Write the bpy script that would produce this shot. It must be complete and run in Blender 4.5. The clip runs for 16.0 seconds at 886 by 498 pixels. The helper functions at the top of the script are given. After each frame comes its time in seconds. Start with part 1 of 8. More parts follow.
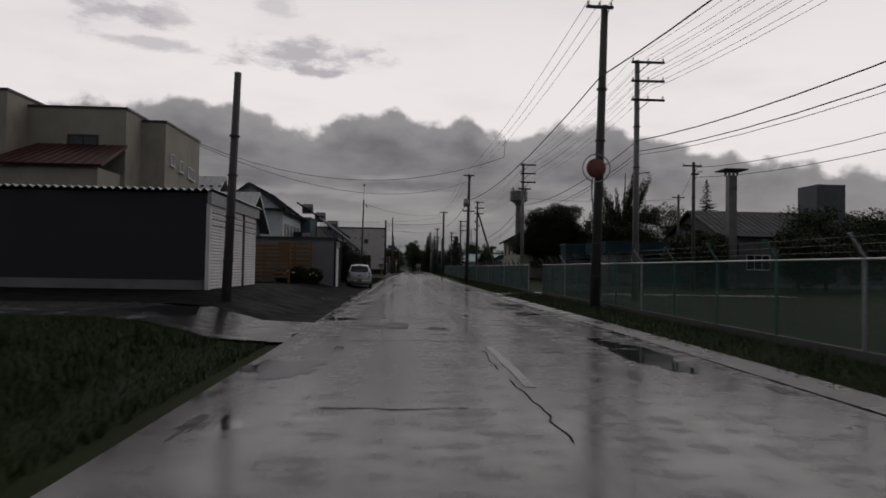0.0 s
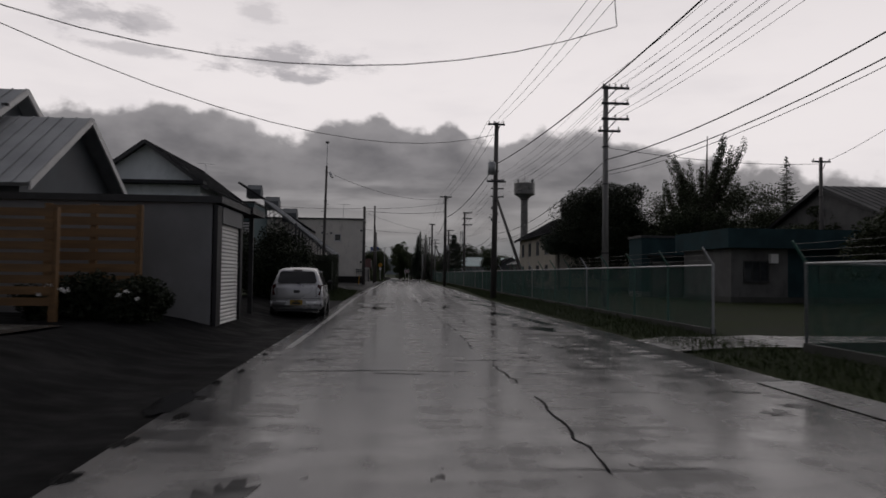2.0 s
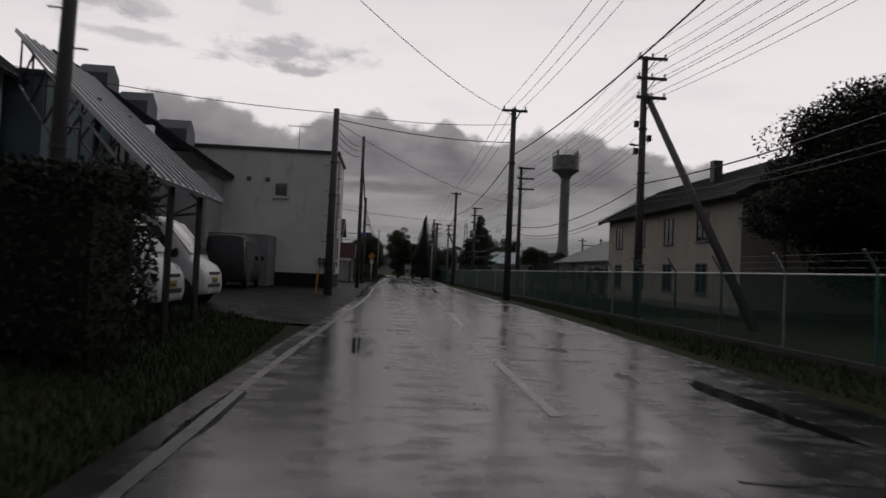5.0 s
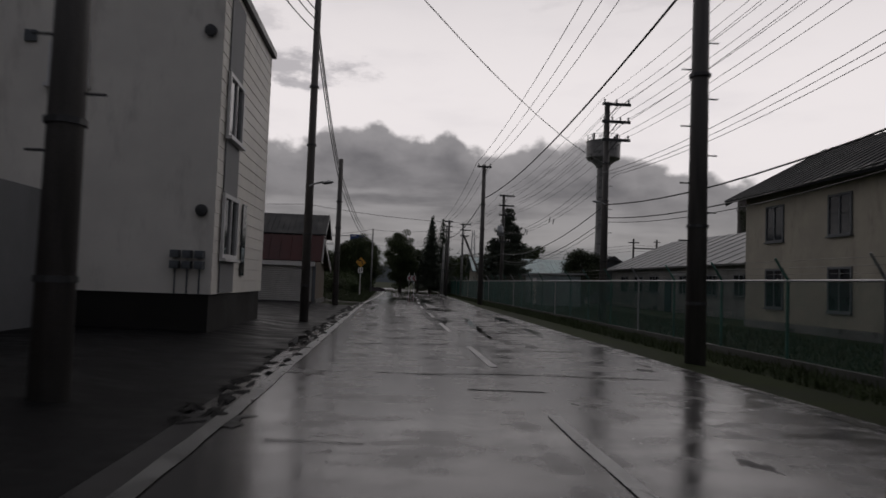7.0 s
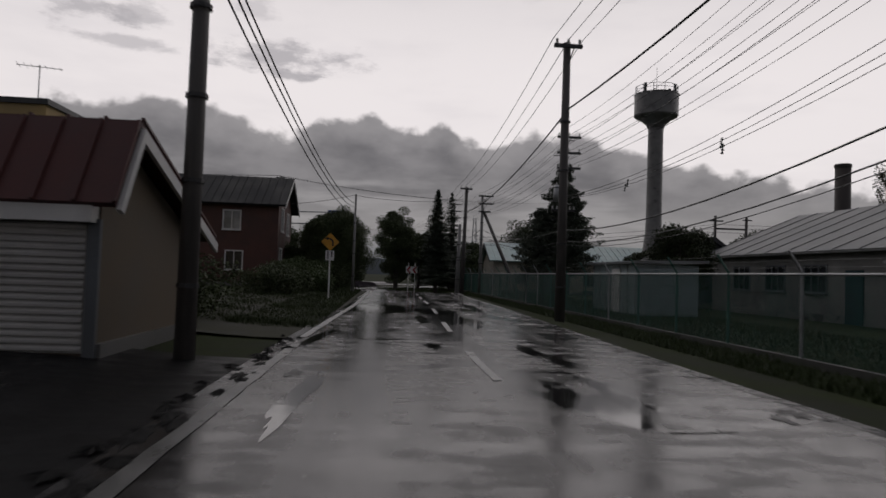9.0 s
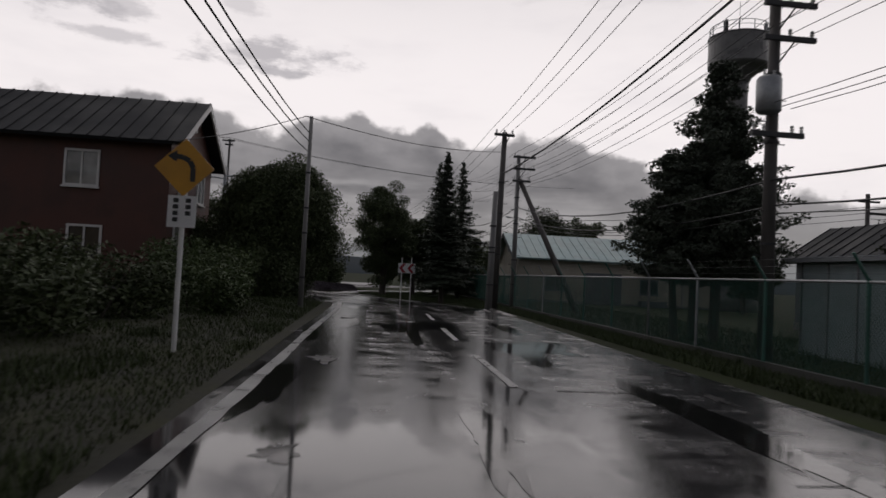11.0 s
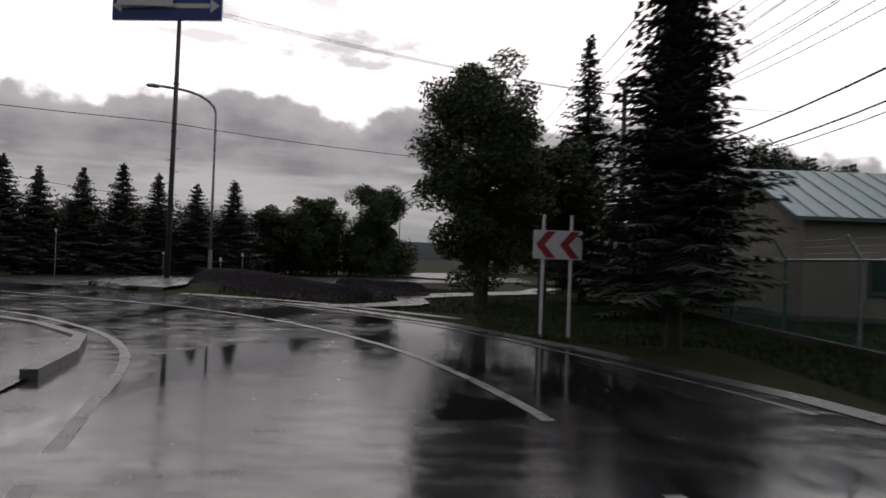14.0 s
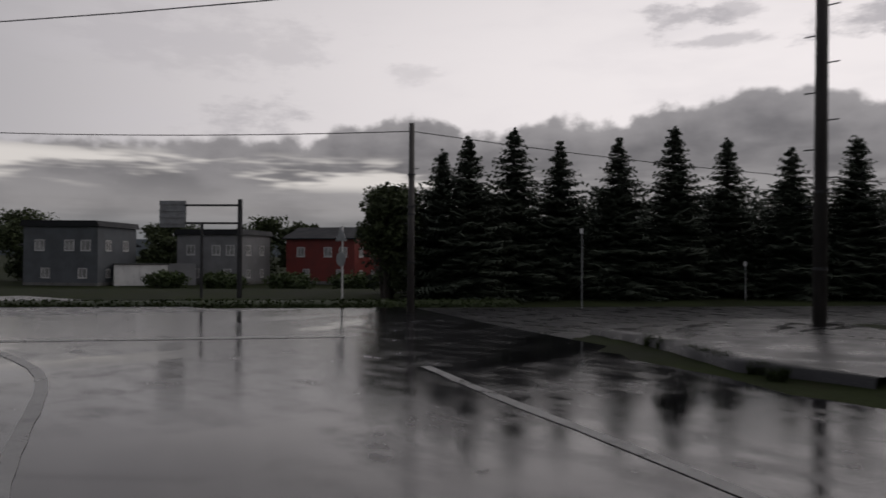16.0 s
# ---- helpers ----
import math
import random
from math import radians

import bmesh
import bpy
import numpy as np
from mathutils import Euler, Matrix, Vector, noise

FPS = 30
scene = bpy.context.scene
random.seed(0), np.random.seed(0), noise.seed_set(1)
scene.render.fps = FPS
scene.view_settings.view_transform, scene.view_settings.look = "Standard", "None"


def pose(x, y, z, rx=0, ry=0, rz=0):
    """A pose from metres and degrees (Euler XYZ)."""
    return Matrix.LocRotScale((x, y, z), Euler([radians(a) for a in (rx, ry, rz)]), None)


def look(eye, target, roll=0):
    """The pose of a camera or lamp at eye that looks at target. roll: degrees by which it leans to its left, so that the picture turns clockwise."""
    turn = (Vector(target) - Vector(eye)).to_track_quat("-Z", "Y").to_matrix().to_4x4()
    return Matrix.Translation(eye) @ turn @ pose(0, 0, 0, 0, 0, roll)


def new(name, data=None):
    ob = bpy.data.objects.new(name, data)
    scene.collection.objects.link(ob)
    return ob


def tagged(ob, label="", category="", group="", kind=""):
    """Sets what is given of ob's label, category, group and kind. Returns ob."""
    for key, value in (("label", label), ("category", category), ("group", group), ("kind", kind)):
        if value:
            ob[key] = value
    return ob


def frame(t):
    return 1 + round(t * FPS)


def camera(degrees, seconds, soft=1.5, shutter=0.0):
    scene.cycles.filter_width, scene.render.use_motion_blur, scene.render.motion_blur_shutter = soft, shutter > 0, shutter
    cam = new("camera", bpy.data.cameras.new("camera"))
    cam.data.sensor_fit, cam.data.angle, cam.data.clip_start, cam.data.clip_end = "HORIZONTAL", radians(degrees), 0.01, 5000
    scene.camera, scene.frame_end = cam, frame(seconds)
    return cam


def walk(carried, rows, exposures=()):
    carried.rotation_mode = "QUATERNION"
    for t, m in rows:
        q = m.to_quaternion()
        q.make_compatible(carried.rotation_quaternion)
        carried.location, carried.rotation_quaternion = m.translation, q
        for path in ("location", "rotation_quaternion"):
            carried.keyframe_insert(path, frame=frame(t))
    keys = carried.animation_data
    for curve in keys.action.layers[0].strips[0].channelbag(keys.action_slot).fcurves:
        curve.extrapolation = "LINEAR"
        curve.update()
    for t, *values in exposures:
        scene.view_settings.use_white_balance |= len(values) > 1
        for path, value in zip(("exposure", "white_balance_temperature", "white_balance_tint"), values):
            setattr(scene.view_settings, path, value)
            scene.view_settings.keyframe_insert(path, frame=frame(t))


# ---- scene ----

# Camera and its drive.
cam = camera(66.0, 16.0, soft=1.6, shutter=0.2)
PATH = [
    (0, (-0.349, -3.583, 1.421), (-0.249, -1.587, 1.476), 1.0),
    (0.5, (-0.548, 3.405, 1.404), (-0.433, 5.4, 1.477), 1.0),
    (1, (-0.822, 9.886, 1.41), (-0.69, 11.88, 1.477), 0.8),
    (1.5, (-0.684, 15.347, 1.429), (-0.551, 17.341, 1.516), 0.1),
    (2, (-0.667, 21.207, 1.403), (-0.523, 23.201, 1.476), 0.7),
    (2.5, (-0.55, 27.135, 1.378), (-0.416, 29.129, 1.456), 0.8),
    (3, (-0.349, 32.835, 1.399), (-0.214, 34.829, 1.48), 1.0),
    (3.5, (-0.243, 38.595, 1.404), (-0.095, 40.588, 1.483), 0.5),
    (4, (-0.511, 44.099, 1.401), (-0.344, 46.091, 1.478), 1.6),
    (4.5, (-0.881, 49.698, 1.395), (-0.709, 51.689, 1.471), 1.9),
    (5, (-1.182, 55.051, 1.421), (-1.018, 57.043, 1.487), 2.6),
    (7.5, (-0.58, 78.651, 1.397), (-0.43, 80.643, 1.5), 1.9),
    (8, (-0.54, 83.189, 1.395), (-0.405, 85.183, 1.482), 2.1),
    (8.5, (-0.563, 87.848, 1.372), (-0.41, 89.841, 1.449), 2.5),
    (9, (-0.54, 93.17, 1.442), (-0.366, 95.161, 1.519), 2.0),
    (11.5, (-0.212, 115.181, 1.445), (0.012, 117.166, 1.526), 3.0),
    (12, (-0.035, 119.56, 1.404), (0.175, 121.547, 1.487), 2.4),
    (12.5, (0.019, 124.173, 1.405), (0.22, 126.161, 1.49), 2.7),
    (13, (0.301, 128.303, 1.448), (0.462, 130.296, 1.511), 3.6),
    (13.5, (0.406, 132.273, 1.441), (0.512, 134.27, 1.49), 2.4),
    (14, (-0.185, 137.047, 1.438), (-0.212, 139.047, 1.468), 2.1),
    (14.3, (-0.766, 139.986, 1.405), (-0.947, 141.978, 1.423), 1.7),
    (14.5, (-1.215, 141.859, 1.382), (-1.531, 143.834, 1.396), 1.6),
    (15, (-3.261, 146.334, 1.409), (-3.98, 148.201, 1.416), 0.8),
    (15.3, (-4.85, 148.457, 1.402), (-5.816, 150.208, 1.412), 0.1),
    (15.6, (-6.345, 150.009, 1.387), (-7.498, 151.643, 1.401), -0.1),
    (16, (-8.24, 151.491, 1.371), (-9.602, 152.956, 1.394), 0.4),
]

EXPOSURES = [(0, 0.0), (9, 0.0), (11.5, 0.25), (12.5, 0.5), (13.5, 0.68), (14.0, 0.65), (14.5, 0.5), (15.0, 0.22), (16, 0.08)]
walk(cam, [(t, look(eye, target, roll)) for t, eye, target, roll in PATH], EXPOSURES)

# ---- world: dusk after rain, cloud bank over a pale glow ahead ----
SUN_AZ, SUN_EL = 10.0, 58.0   # degrees right of +y, and above the horizon
world = bpy.data.worlds.new("dusk_sky")
scene.world = world
world.use_nodes = True
wt = world.node_tree
wt.nodes.clear()


def wnode(kind, **inputs):
    n = wt.nodes.new(kind)
    for k, v in inputs.items():
        n.inputs[int(k[1:])].default_value = v
    return n


def wmath(op, a, b=None, c=None):
    n = wt.nodes.new("ShaderNodeMath")
    n.operation = op
    for i, v in enumerate((a, b, c)):
        if v is None:
            continue
        if isinstance(v, (int, float)):
            n.inputs[i].default_value = v
        else:
            wt.links.new(v, n.inputs[i])
    return n.outputs[0]


def wmix(fac, a, b):
    n = wt.nodes.new("ShaderNodeMix")
    n.data_type = "RGBA"
    for sock, v in ((n.inputs[0], fac), (n.inputs[6], a), (n.inputs[7], b)):
        if isinstance(v, tuple):
            sock.default_value = (*v, 1)
        elif isinstance(v, (int, float)):
            sock.default_value = v
        else:
            wt.links.new(v, sock)
    return n.outputs[2]


def wsmooth(v, lo, hi):
    n = wt.nodes.new("ShaderNodeMapRange")
    n.interpolation_type = "SMOOTHSTEP"
    wt.links.new(v, n.inputs[0])
    for i, x in ((1, lo), (2, hi)):
        if isinstance(x, (int, float)):
            n.inputs[i].default_value = x
        else:
            wt.links.new(x, n.inputs[i])
    return n.outputs[0]


def wnoise(x, y, scale, detail, rough=0.55):
    c = wt.nodes.new("ShaderNodeCombineXYZ")
    for s, v in zip(c.inputs, (x, y, 0.0)):
        if isinstance(v, (int, float)):
            s.default_value = v
        else:
            wt.links.new(v, s)
    n = wt.nodes.new("ShaderNodeTexNoise")
    n.inputs["Scale"].default_value, n.inputs["Detail"].default_value, n.inputs["Roughness"].default_value = scale, detail, rough
    wt.links.new(c.outputs[0], n.inputs["Vector"])
    return n.outputs[0]


place = wnode("ShaderNodeTexCoord")
sep = wnode("ShaderNodeSeparateXYZ")
wt.links.new(place.outputs["Generated"], sep.inputs[0])
sx, sy, sz = sep.outputs
az = wmath("ARCTAN2", sx, sy)                       # right of +y
el = wmath("ARCSINE", sz)
# a clear dusk sky: glow ahead, dim overhead and behind
ahead = wsmooth(wmath("COSINE", wmath("SUBTRACT", az, radians(SUN_AZ))), -0.6, 0.95)
high = wsmooth(el, 0.25, 0.85)
glow = wmix(ahead, (0.16, 0.16, 0.18), (0.82, 0.765, 0.765))
clear = wmix(high, glow, (0.16, 0.16, 0.18))
veil = wnoise(wmath("MULTIPLY", az, 1.2), wmath("MULTIPLY", el, 4.0), 3.0, 4)
clear = wmix(wmath("MULTIPLY", wsmooth(veil, 0.45, 0.75), 0.25), clear, (0.52, 0.49, 0.52))
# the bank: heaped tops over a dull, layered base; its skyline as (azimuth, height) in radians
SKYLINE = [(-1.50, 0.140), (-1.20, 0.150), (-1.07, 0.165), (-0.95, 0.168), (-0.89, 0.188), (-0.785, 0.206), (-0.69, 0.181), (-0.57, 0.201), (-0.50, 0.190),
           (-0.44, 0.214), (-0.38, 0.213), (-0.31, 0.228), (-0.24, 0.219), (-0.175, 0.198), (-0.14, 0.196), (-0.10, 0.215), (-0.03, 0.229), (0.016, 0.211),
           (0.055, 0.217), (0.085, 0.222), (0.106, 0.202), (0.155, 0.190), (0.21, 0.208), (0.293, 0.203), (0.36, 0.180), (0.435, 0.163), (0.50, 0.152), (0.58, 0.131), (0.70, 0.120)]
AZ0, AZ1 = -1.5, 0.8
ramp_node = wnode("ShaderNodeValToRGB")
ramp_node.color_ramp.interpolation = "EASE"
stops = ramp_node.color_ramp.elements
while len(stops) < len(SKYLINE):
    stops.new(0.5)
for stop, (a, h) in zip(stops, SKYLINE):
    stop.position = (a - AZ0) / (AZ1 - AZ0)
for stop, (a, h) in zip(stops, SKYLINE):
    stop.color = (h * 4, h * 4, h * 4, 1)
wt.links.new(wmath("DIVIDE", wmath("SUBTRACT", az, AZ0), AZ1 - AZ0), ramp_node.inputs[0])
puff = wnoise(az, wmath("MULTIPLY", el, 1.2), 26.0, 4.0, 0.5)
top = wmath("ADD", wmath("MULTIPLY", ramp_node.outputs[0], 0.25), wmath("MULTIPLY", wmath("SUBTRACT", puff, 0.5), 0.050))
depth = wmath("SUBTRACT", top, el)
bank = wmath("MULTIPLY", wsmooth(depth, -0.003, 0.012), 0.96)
shade = wnoise(az, wmath("MULTIPLY", el, 2.2), 8.0, 5.0, 0.5)
layer = wnoise(wmath("MULTIPLY", az, 0.8), wmath("MULTIPLY", el, 6.0), 6.0, 4.0, 0.5)
rim = wsmooth(depth, 0.055, 0.0)                              # tops catch the light
body = wmix(wsmooth(shade, 0.34, 0.66), (0.105, 0.097, 0.101), (0.200, 0.187, 0.191))
body = wmix(wmath("MULTIPLY", wsmooth(layer, 0.4, 0.62), wsmooth(depth, 0.05, 0.11)), body, (0.255, 0.240, 0.243))
body = wmix(wmath("MULTIPLY", rim, 0.55), body, (0.33, 0.31, 0.312))
low = wmath("MULTIPLY", wsmooth(el, 0.125, 0.075), wsmooth(el, 0.02, 0.075))
body = wmix(wmath("MULTIPLY", low, 0.5), body, (0.285, 0.27, 0.272))
body = wmix(wmath("MULTIPLY", wsmooth(el, 0.07, 0.02), 0.85), body, (0.130, 0.138, 0.150))
streak = wnoise(wmath("MULTIPLY", az, 0.9), wmath("MULTIPLY", el, 6.0), 5.5, 3)
gap = wmath("MULTIPLY", wsmooth(streak, 0.47, 0.60), wmath("MULTIPLY", wmath("MULTIPLY", wsmooth(el, 0.085, 0.105), wsmooth(el, 0.150, 0.128)), wsmooth(az, -0.45, -0.85)))
body = wmix(gap, body, (0.62, 0.58, 0.55))
# torn scraps above it: azimuth, height, half width, half height
torn = wnoise(az, wmath("MULTIPLY", el, 2.6), 13.0, 6, 0.65)
colour = clear
for a, h, wa, wh, k in ((-0.413, 0.324, 0.055, 0.022, 0.75), (-0.352, 0.328, 0.042, 0.018, 0.6), (-0.375, 0.289, 0.085, 0.009, 0.6), (-0.150, 0.294, 0.105, 0.024, 0.85),
                        (-0.139, 0.274, 0.038, 0.010, 0.8), (-0.197, 0.354, 0.035, 0.016, 0.45), (-0.79, 0.262, 0.045, 0.014, 0.35), (-1.03, 0.192, 0.075, 0.028, 0.6), (-1.10, 0.29, 0.20, 0.05, 0.35), (0.42, 0.40, 0.2, 0.02, 0.2)):
    u = wmath("DIVIDE", wmath("SUBTRACT", az, a), wa)
    v = wmath("DIVIDE", wmath("SUBTRACT", el, h), wh)
    r = wmath("SQRT", wmath("ADD", wmath("MULTIPLY", u, u), wmath("MULTIPLY", v, v)))
    r = wmath("ADD", r, wmath("MULTIPLY", wmath("SUBTRACT", torn, 0.5), 3.6))
    colour = wmix(wmath("MULTIPLY", wsmooth(r, 1.15, 0.25), k), colour, (0.40, 0.375, 0.39))
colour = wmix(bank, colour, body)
cloud = wnode("ShaderNodeBackground", i1=1.0)
wt.links.new(colour, cloud.inputs[0])
sky = wnode("ShaderNodeTexSky")
sky.sky_type, sky.sun_disc, sky.sun_elevation, sky.sun_rotation = "NISHITA", False, radians(SUN_EL), radians(SUN_AZ)
clean = wnode("ShaderNodeBackground", i1=0.05)
wt.links.new(wmix(0.94, sky.outputs[0], (0.0, 0.0, 0.0)), clean.inputs[0])   # what daylight the overcast lets through
both = wnode("ShaderNodeAddShader")
wt.links.new(cloud.outputs[0], both.inputs[0])
wt.links.new(clean.outputs[0], both.inputs[1])
out = wnode("ShaderNodeOutputWorld")
wt.links.new(both.outputs[0], out.inputs[0])

sun = new("sun", bpy.data.lights.new("sun", "SUN"))
sun.data.energy, sun.data.angle, sun.data.color = 0.32, radians(50), (1.0, 0.93, 0.88)
d = Vector((math.sin(radians(SUN_AZ)) * math.cos(radians(SUN_EL)), math.cos(radians(SUN_AZ)) * math.cos(radians(SUN_EL)), math.sin(radians(SUN_EL))))
sun.matrix_world = look(d * 50, (0, 0, 0))



# ---- materials ----
def tree_of(name):
    m = bpy.data.materials.new(name)
    m.use_nodes = True
    nt = m.node_tree
    return m, nt, nt.nodes["Principled BSDF"]


def noise_of(nt, scale, detail=3.0, rough=0.55, stretch=None):
    tc = nt.nodes.new("ShaderNodeTexCoord")
    n = nt.nodes.new("ShaderNodeTexNoise")
    n.inputs["Scale"].default_value, n.inputs["Detail"].default_value, n.inputs["Roughness"].default_value = scale, detail, rough
    if stretch:
        mp = nt.nodes.new("ShaderNodeMapping")
        mp.inputs["Scale"].default_value = stretch
        nt.links.new(tc.outputs["Object"], mp.inputs[0])
        nt.links.new(mp.outputs[0], n.inputs["Vector"])
    else:
        nt.links.new(tc.outputs["Object"], n.inputs["Vector"])
    return n.outputs[0]


def ramp(nt, v, lo, hi, a=0.0, b=1.0):
    n = nt.nodes.new("ShaderNodeMapRange")
    n.interpolation_type = "SMOOTHSTEP"
    nt.links.new(v, n.inputs[0])
    for i, x in zip((1, 2, 3, 4), (lo, hi, a, b)):
        n.inputs[i].default_value = x
    return n.outputs[0]


def blend(nt, fac, a, b, mode="MIX"):
    n = nt.nodes.new("ShaderNodeMix")
    n.data_type, n.blend_type = "RGBA", mode
    for sock, v in ((n.inputs[0], fac), (n.inputs[6], a), (n.inputs[7], b)):
        if isinstance(v, tuple):
            sock.default_value = (*v, 1)
        elif isinstance(v, (int, float)):
            sock.default_value = v
        else:
            nt.links.new(v, sock)
    return n.outputs[2]


def bump_of(nt, bsdf, height, strength, dist=0.01):
    b = nt.nodes.new("ShaderNodeBump")
    b.inputs["Strength"].default_value, b.inputs["Distance"].default_value = strength, dist
    nt.links.new(height, b.inputs["Height"])
    nt.links.new(b.outputs[0], bsdf.inputs["Normal"])


def surface(name, colour, rough=0.6, var=0.3, big=0.7, fine=30.0, bump=0.25, metal=0.0, stain=None, stretch=None, each=0.0, spec=0.5):
    """A plain real surface: broad stains, fine grain, small relief, and each piece a little different."""
    m, nt, p = tree_of(name)
    dark = tuple(c * (1 - var) for c in colour)
    lite = tuple(min(1, c * (1 + var * 0.6)) for c in colour)
    a, b = noise_of(nt, big, 4, 0.6, stretch), noise_of(nt, fine, 3)
    col = blend(nt, ramp(nt, a, 0.3, 0.7), dark, lite)
    col = blend(nt, ramp(nt, b, 0.35, 0.75, 0, 0.35), col, dark)
    if stain:
        col = blend(nt, ramp(nt, noise_of(nt, 1.7, 5, 0.65, (1, 1, 0.35)), 0.52, 0.75, 0, 0.7), col, stain)
    if each:
        oi = nt.nodes.new("ShaderNodeObjectInfo")
        col = blend(nt, ramp(nt, oi.outputs["Random"], 0, 1, 0, each), col, dark)
    nt.links.new(col, p.inputs["Base Color"])
    nt.links.new(ramp(nt, a, 0.3, 0.7, max(0.03, rough - 0.1), min(1, rough + 0.1)), p.inputs["Roughness"])
    p.inputs["Metallic"].default_value = metal
    p.inputs["Specular IOR Level"].default_value = spec
    bump_of(nt, p, b, bump)
    return m


def wet_asphalt(name, base, dry, puddle_lo, puddle_hi, spec=0.5, tracks=0.0, scars=0.0, ior=1.36):
    """Old asphalt under a film of rain: ruts and hollows hold mirror-smooth water, wheel tracks are polished, scars stay rough."""
    m, nt, p = tree_of(name)
    grain = noise_of(nt, 90, 2)
    worn = noise_of(nt, 1.1, 5, 0.62, (1, 0.35, 1))
    patch = noise_of(nt, 0.33, 5, 0.6, (1.25, 0.42, 1))
    pool = ramp(nt, patch, puddle_lo, puddle_hi)
    film = noise_of(nt, 2.3, 5, 0.65, (0.55, 1.1, 1))
    track = noise_of(nt, 1.0, 3, 0.5, (1.5, 0.022, 1))
    scar = noise_of(nt, 2.2, 6, 0.7, (1.0, 0.55, 1))
    col = blend(nt, ramp(nt, worn, 0.3, 0.72), tuple(c * 0.65 for c in base), tuple(c * 1.35 for c in base))
    col = blend(nt, ramp(nt, grain, 0.45, 0.75, 0, 0.4), col, tuple(c * 1.9 for c in base))
    col = blend(nt, pool, col, tuple(c * 0.45 for c in base))
    nt.links.new(col, p.inputs["Base Color"])

    def lerp(f, a, b):
        n = nt.nodes.new("ShaderNodeMix")
        n.data_type = "FLOAT"
        for sock, v in ((n.inputs[0], f), (n.inputs[2], a), (n.inputs[3], b)):
            if isinstance(v, (int, float)):
                sock.default_value = v
            else:
                nt.links.new(v, sock)
        return n.outputs[0]
    rough = lerp(ramp(nt, track, 0.35, 0.65, 0, tracks), ramp(nt, film, 0.33, 0.68, max(0.07, dry - 0.13), dry + 0.17), dry * 0.55)
    cut = ramp(nt, scar, 0.66, 0.70, 0, scars)
    rough = lerp(cut, rough, 0.62)
    rough = lerp(pool, rough, 0.06)
    nt.links.new(rough, p.inputs["Roughness"])
    p.inputs["IOR"].default_value = ior
    nt.links.new(lerp(cut, spec, spec * 0.35), p.inputs["Specular IOR Level"])
    bump_of(nt, p, lerp(pool, noise_of(nt, 35, 3), 0.5), 0.25, 0.004)
    return m


def leafy(name, dark, lite, rough=0.6):
    m, nt, p = tree_of(name)
    g = nt.nodes.new("ShaderNodeNewGeometry")
    col = blend(nt, g.outputs["Random Per Island"], dark, lite)
    col = blend(nt, ramp(nt, noise_of(nt, 0.9, 3), 0.35, 0.7, 0, 0.5), col, dark)
    nt.links.new(col, p.inputs["Base Color"])
    p.inputs["Roughness"].default_value = rough
    p.inputs["Specular IOR Level"].default_value = 0.25
    return m


def glassy(name, colour=(0.02, 0.022, 0.025)):
    """A dark room behind a pane: a glossy, nearly black front."""
    m, nt, p = tree_of(name)
    nt.links.new(blend(nt, ramp(nt, noise_of(nt, 1.3, 2), 0.3, 0.7), colour, tuple(c * 2 for c in colour)), p.inputs["Base Color"])
    p.inputs["Roughness"].default_value = 0.04
    return m


ROAD = wet_asphalt("wet_asphalt", (0.029, 0.0282, 0.029), 0.25, 0.60, 0.66, tracks=0.75, scars=0.8)
ROAD_WET = wet_asphalt("wet_rutted_asphalt", (0.034, 0.033, 0.035), 0.18, 0.54, 0.60, tracks=0.9, scars=0.7, ior=1.5)
ROAD_SMOOTH = wet_asphalt("wet_newer_asphalt", (0.028, 0.028, 0.030), 0.15, 0.50, 0.60, tracks=0.5, scars=0.3, ior=1.47)
ROAD_FAR = wet_asphalt("wet_coarse_asphalt", (0.036, 0.036, 0.037), 0.36, 0.62, 0.68, tracks=0.4)
PARKING = wet_asphalt("wet_parking_asphalt", (0.011, 0.011, 0.0115), 0.52, 0.63, 0.71, 0.09)
YARD = wet_asphalt("wet_yard_asphalt", (0.010, 0.010, 0.0105), 0.7, 0.66, 0.72, 0.04)
WATER = tree_of("rain_water")[0]
WATER.node_tree.nodes["Principled BSDF"].inputs["Base Color"].default_value = (0.012, 0.012, 0.012, 1)
WATER.node_tree.nodes["Principled BSDF"].inputs["Roughness"].default_value = 0.07
WATER.node_tree.nodes["Principled BSDF"].inputs["IOR"].default_value = 1.37
bump_of(WATER.node_tree, WATER.node_tree.nodes["Principled BSDF"], noise_of(WATER.node_tree, 5.0, 3, 0.5, (0.6, 1.6, 1)), 0.12, 0.01)
CONCRETE = surface("wet_concrete", (0.17, 0.166, 0.162), 0.35, 0.35, 0.8, 45, 0.3, stain=(0.1, 0.1, 0.095))
GUTTER = surface("wet_gutter_concrete", (0.062, 0.061, 0.059), 0.3, 0.4, 0.8, 45, 0.3, stain=(0.04, 0.04, 0.036))
PAINT_LINE = surface("worn_road_paint", (0.24, 0.24, 0.235), 0.35, 0.5, 3.0, 60, 0.3, stain=(0.06, 0.06, 0.06))
GRASS = surface("grass_ground", (0.025, 0.033, 0.012), 0.9, 0.5, 0.5, 14, 0.8, stain=(0.024, 0.022, 0.013), spec=0.08)
BLADE = leafy("grass_blade", (0.022, 0.033, 0.009), (0.050, 0.070, 0.021))
LEAF = leafy("broad_leaf", (0.036, 0.048, 0.021), (0.085, 0.108, 0.045))
LEAF_DARK = leafy("dark_leaf", (0.020, 0.027, 0.012), (0.050, 0.064, 0.027))
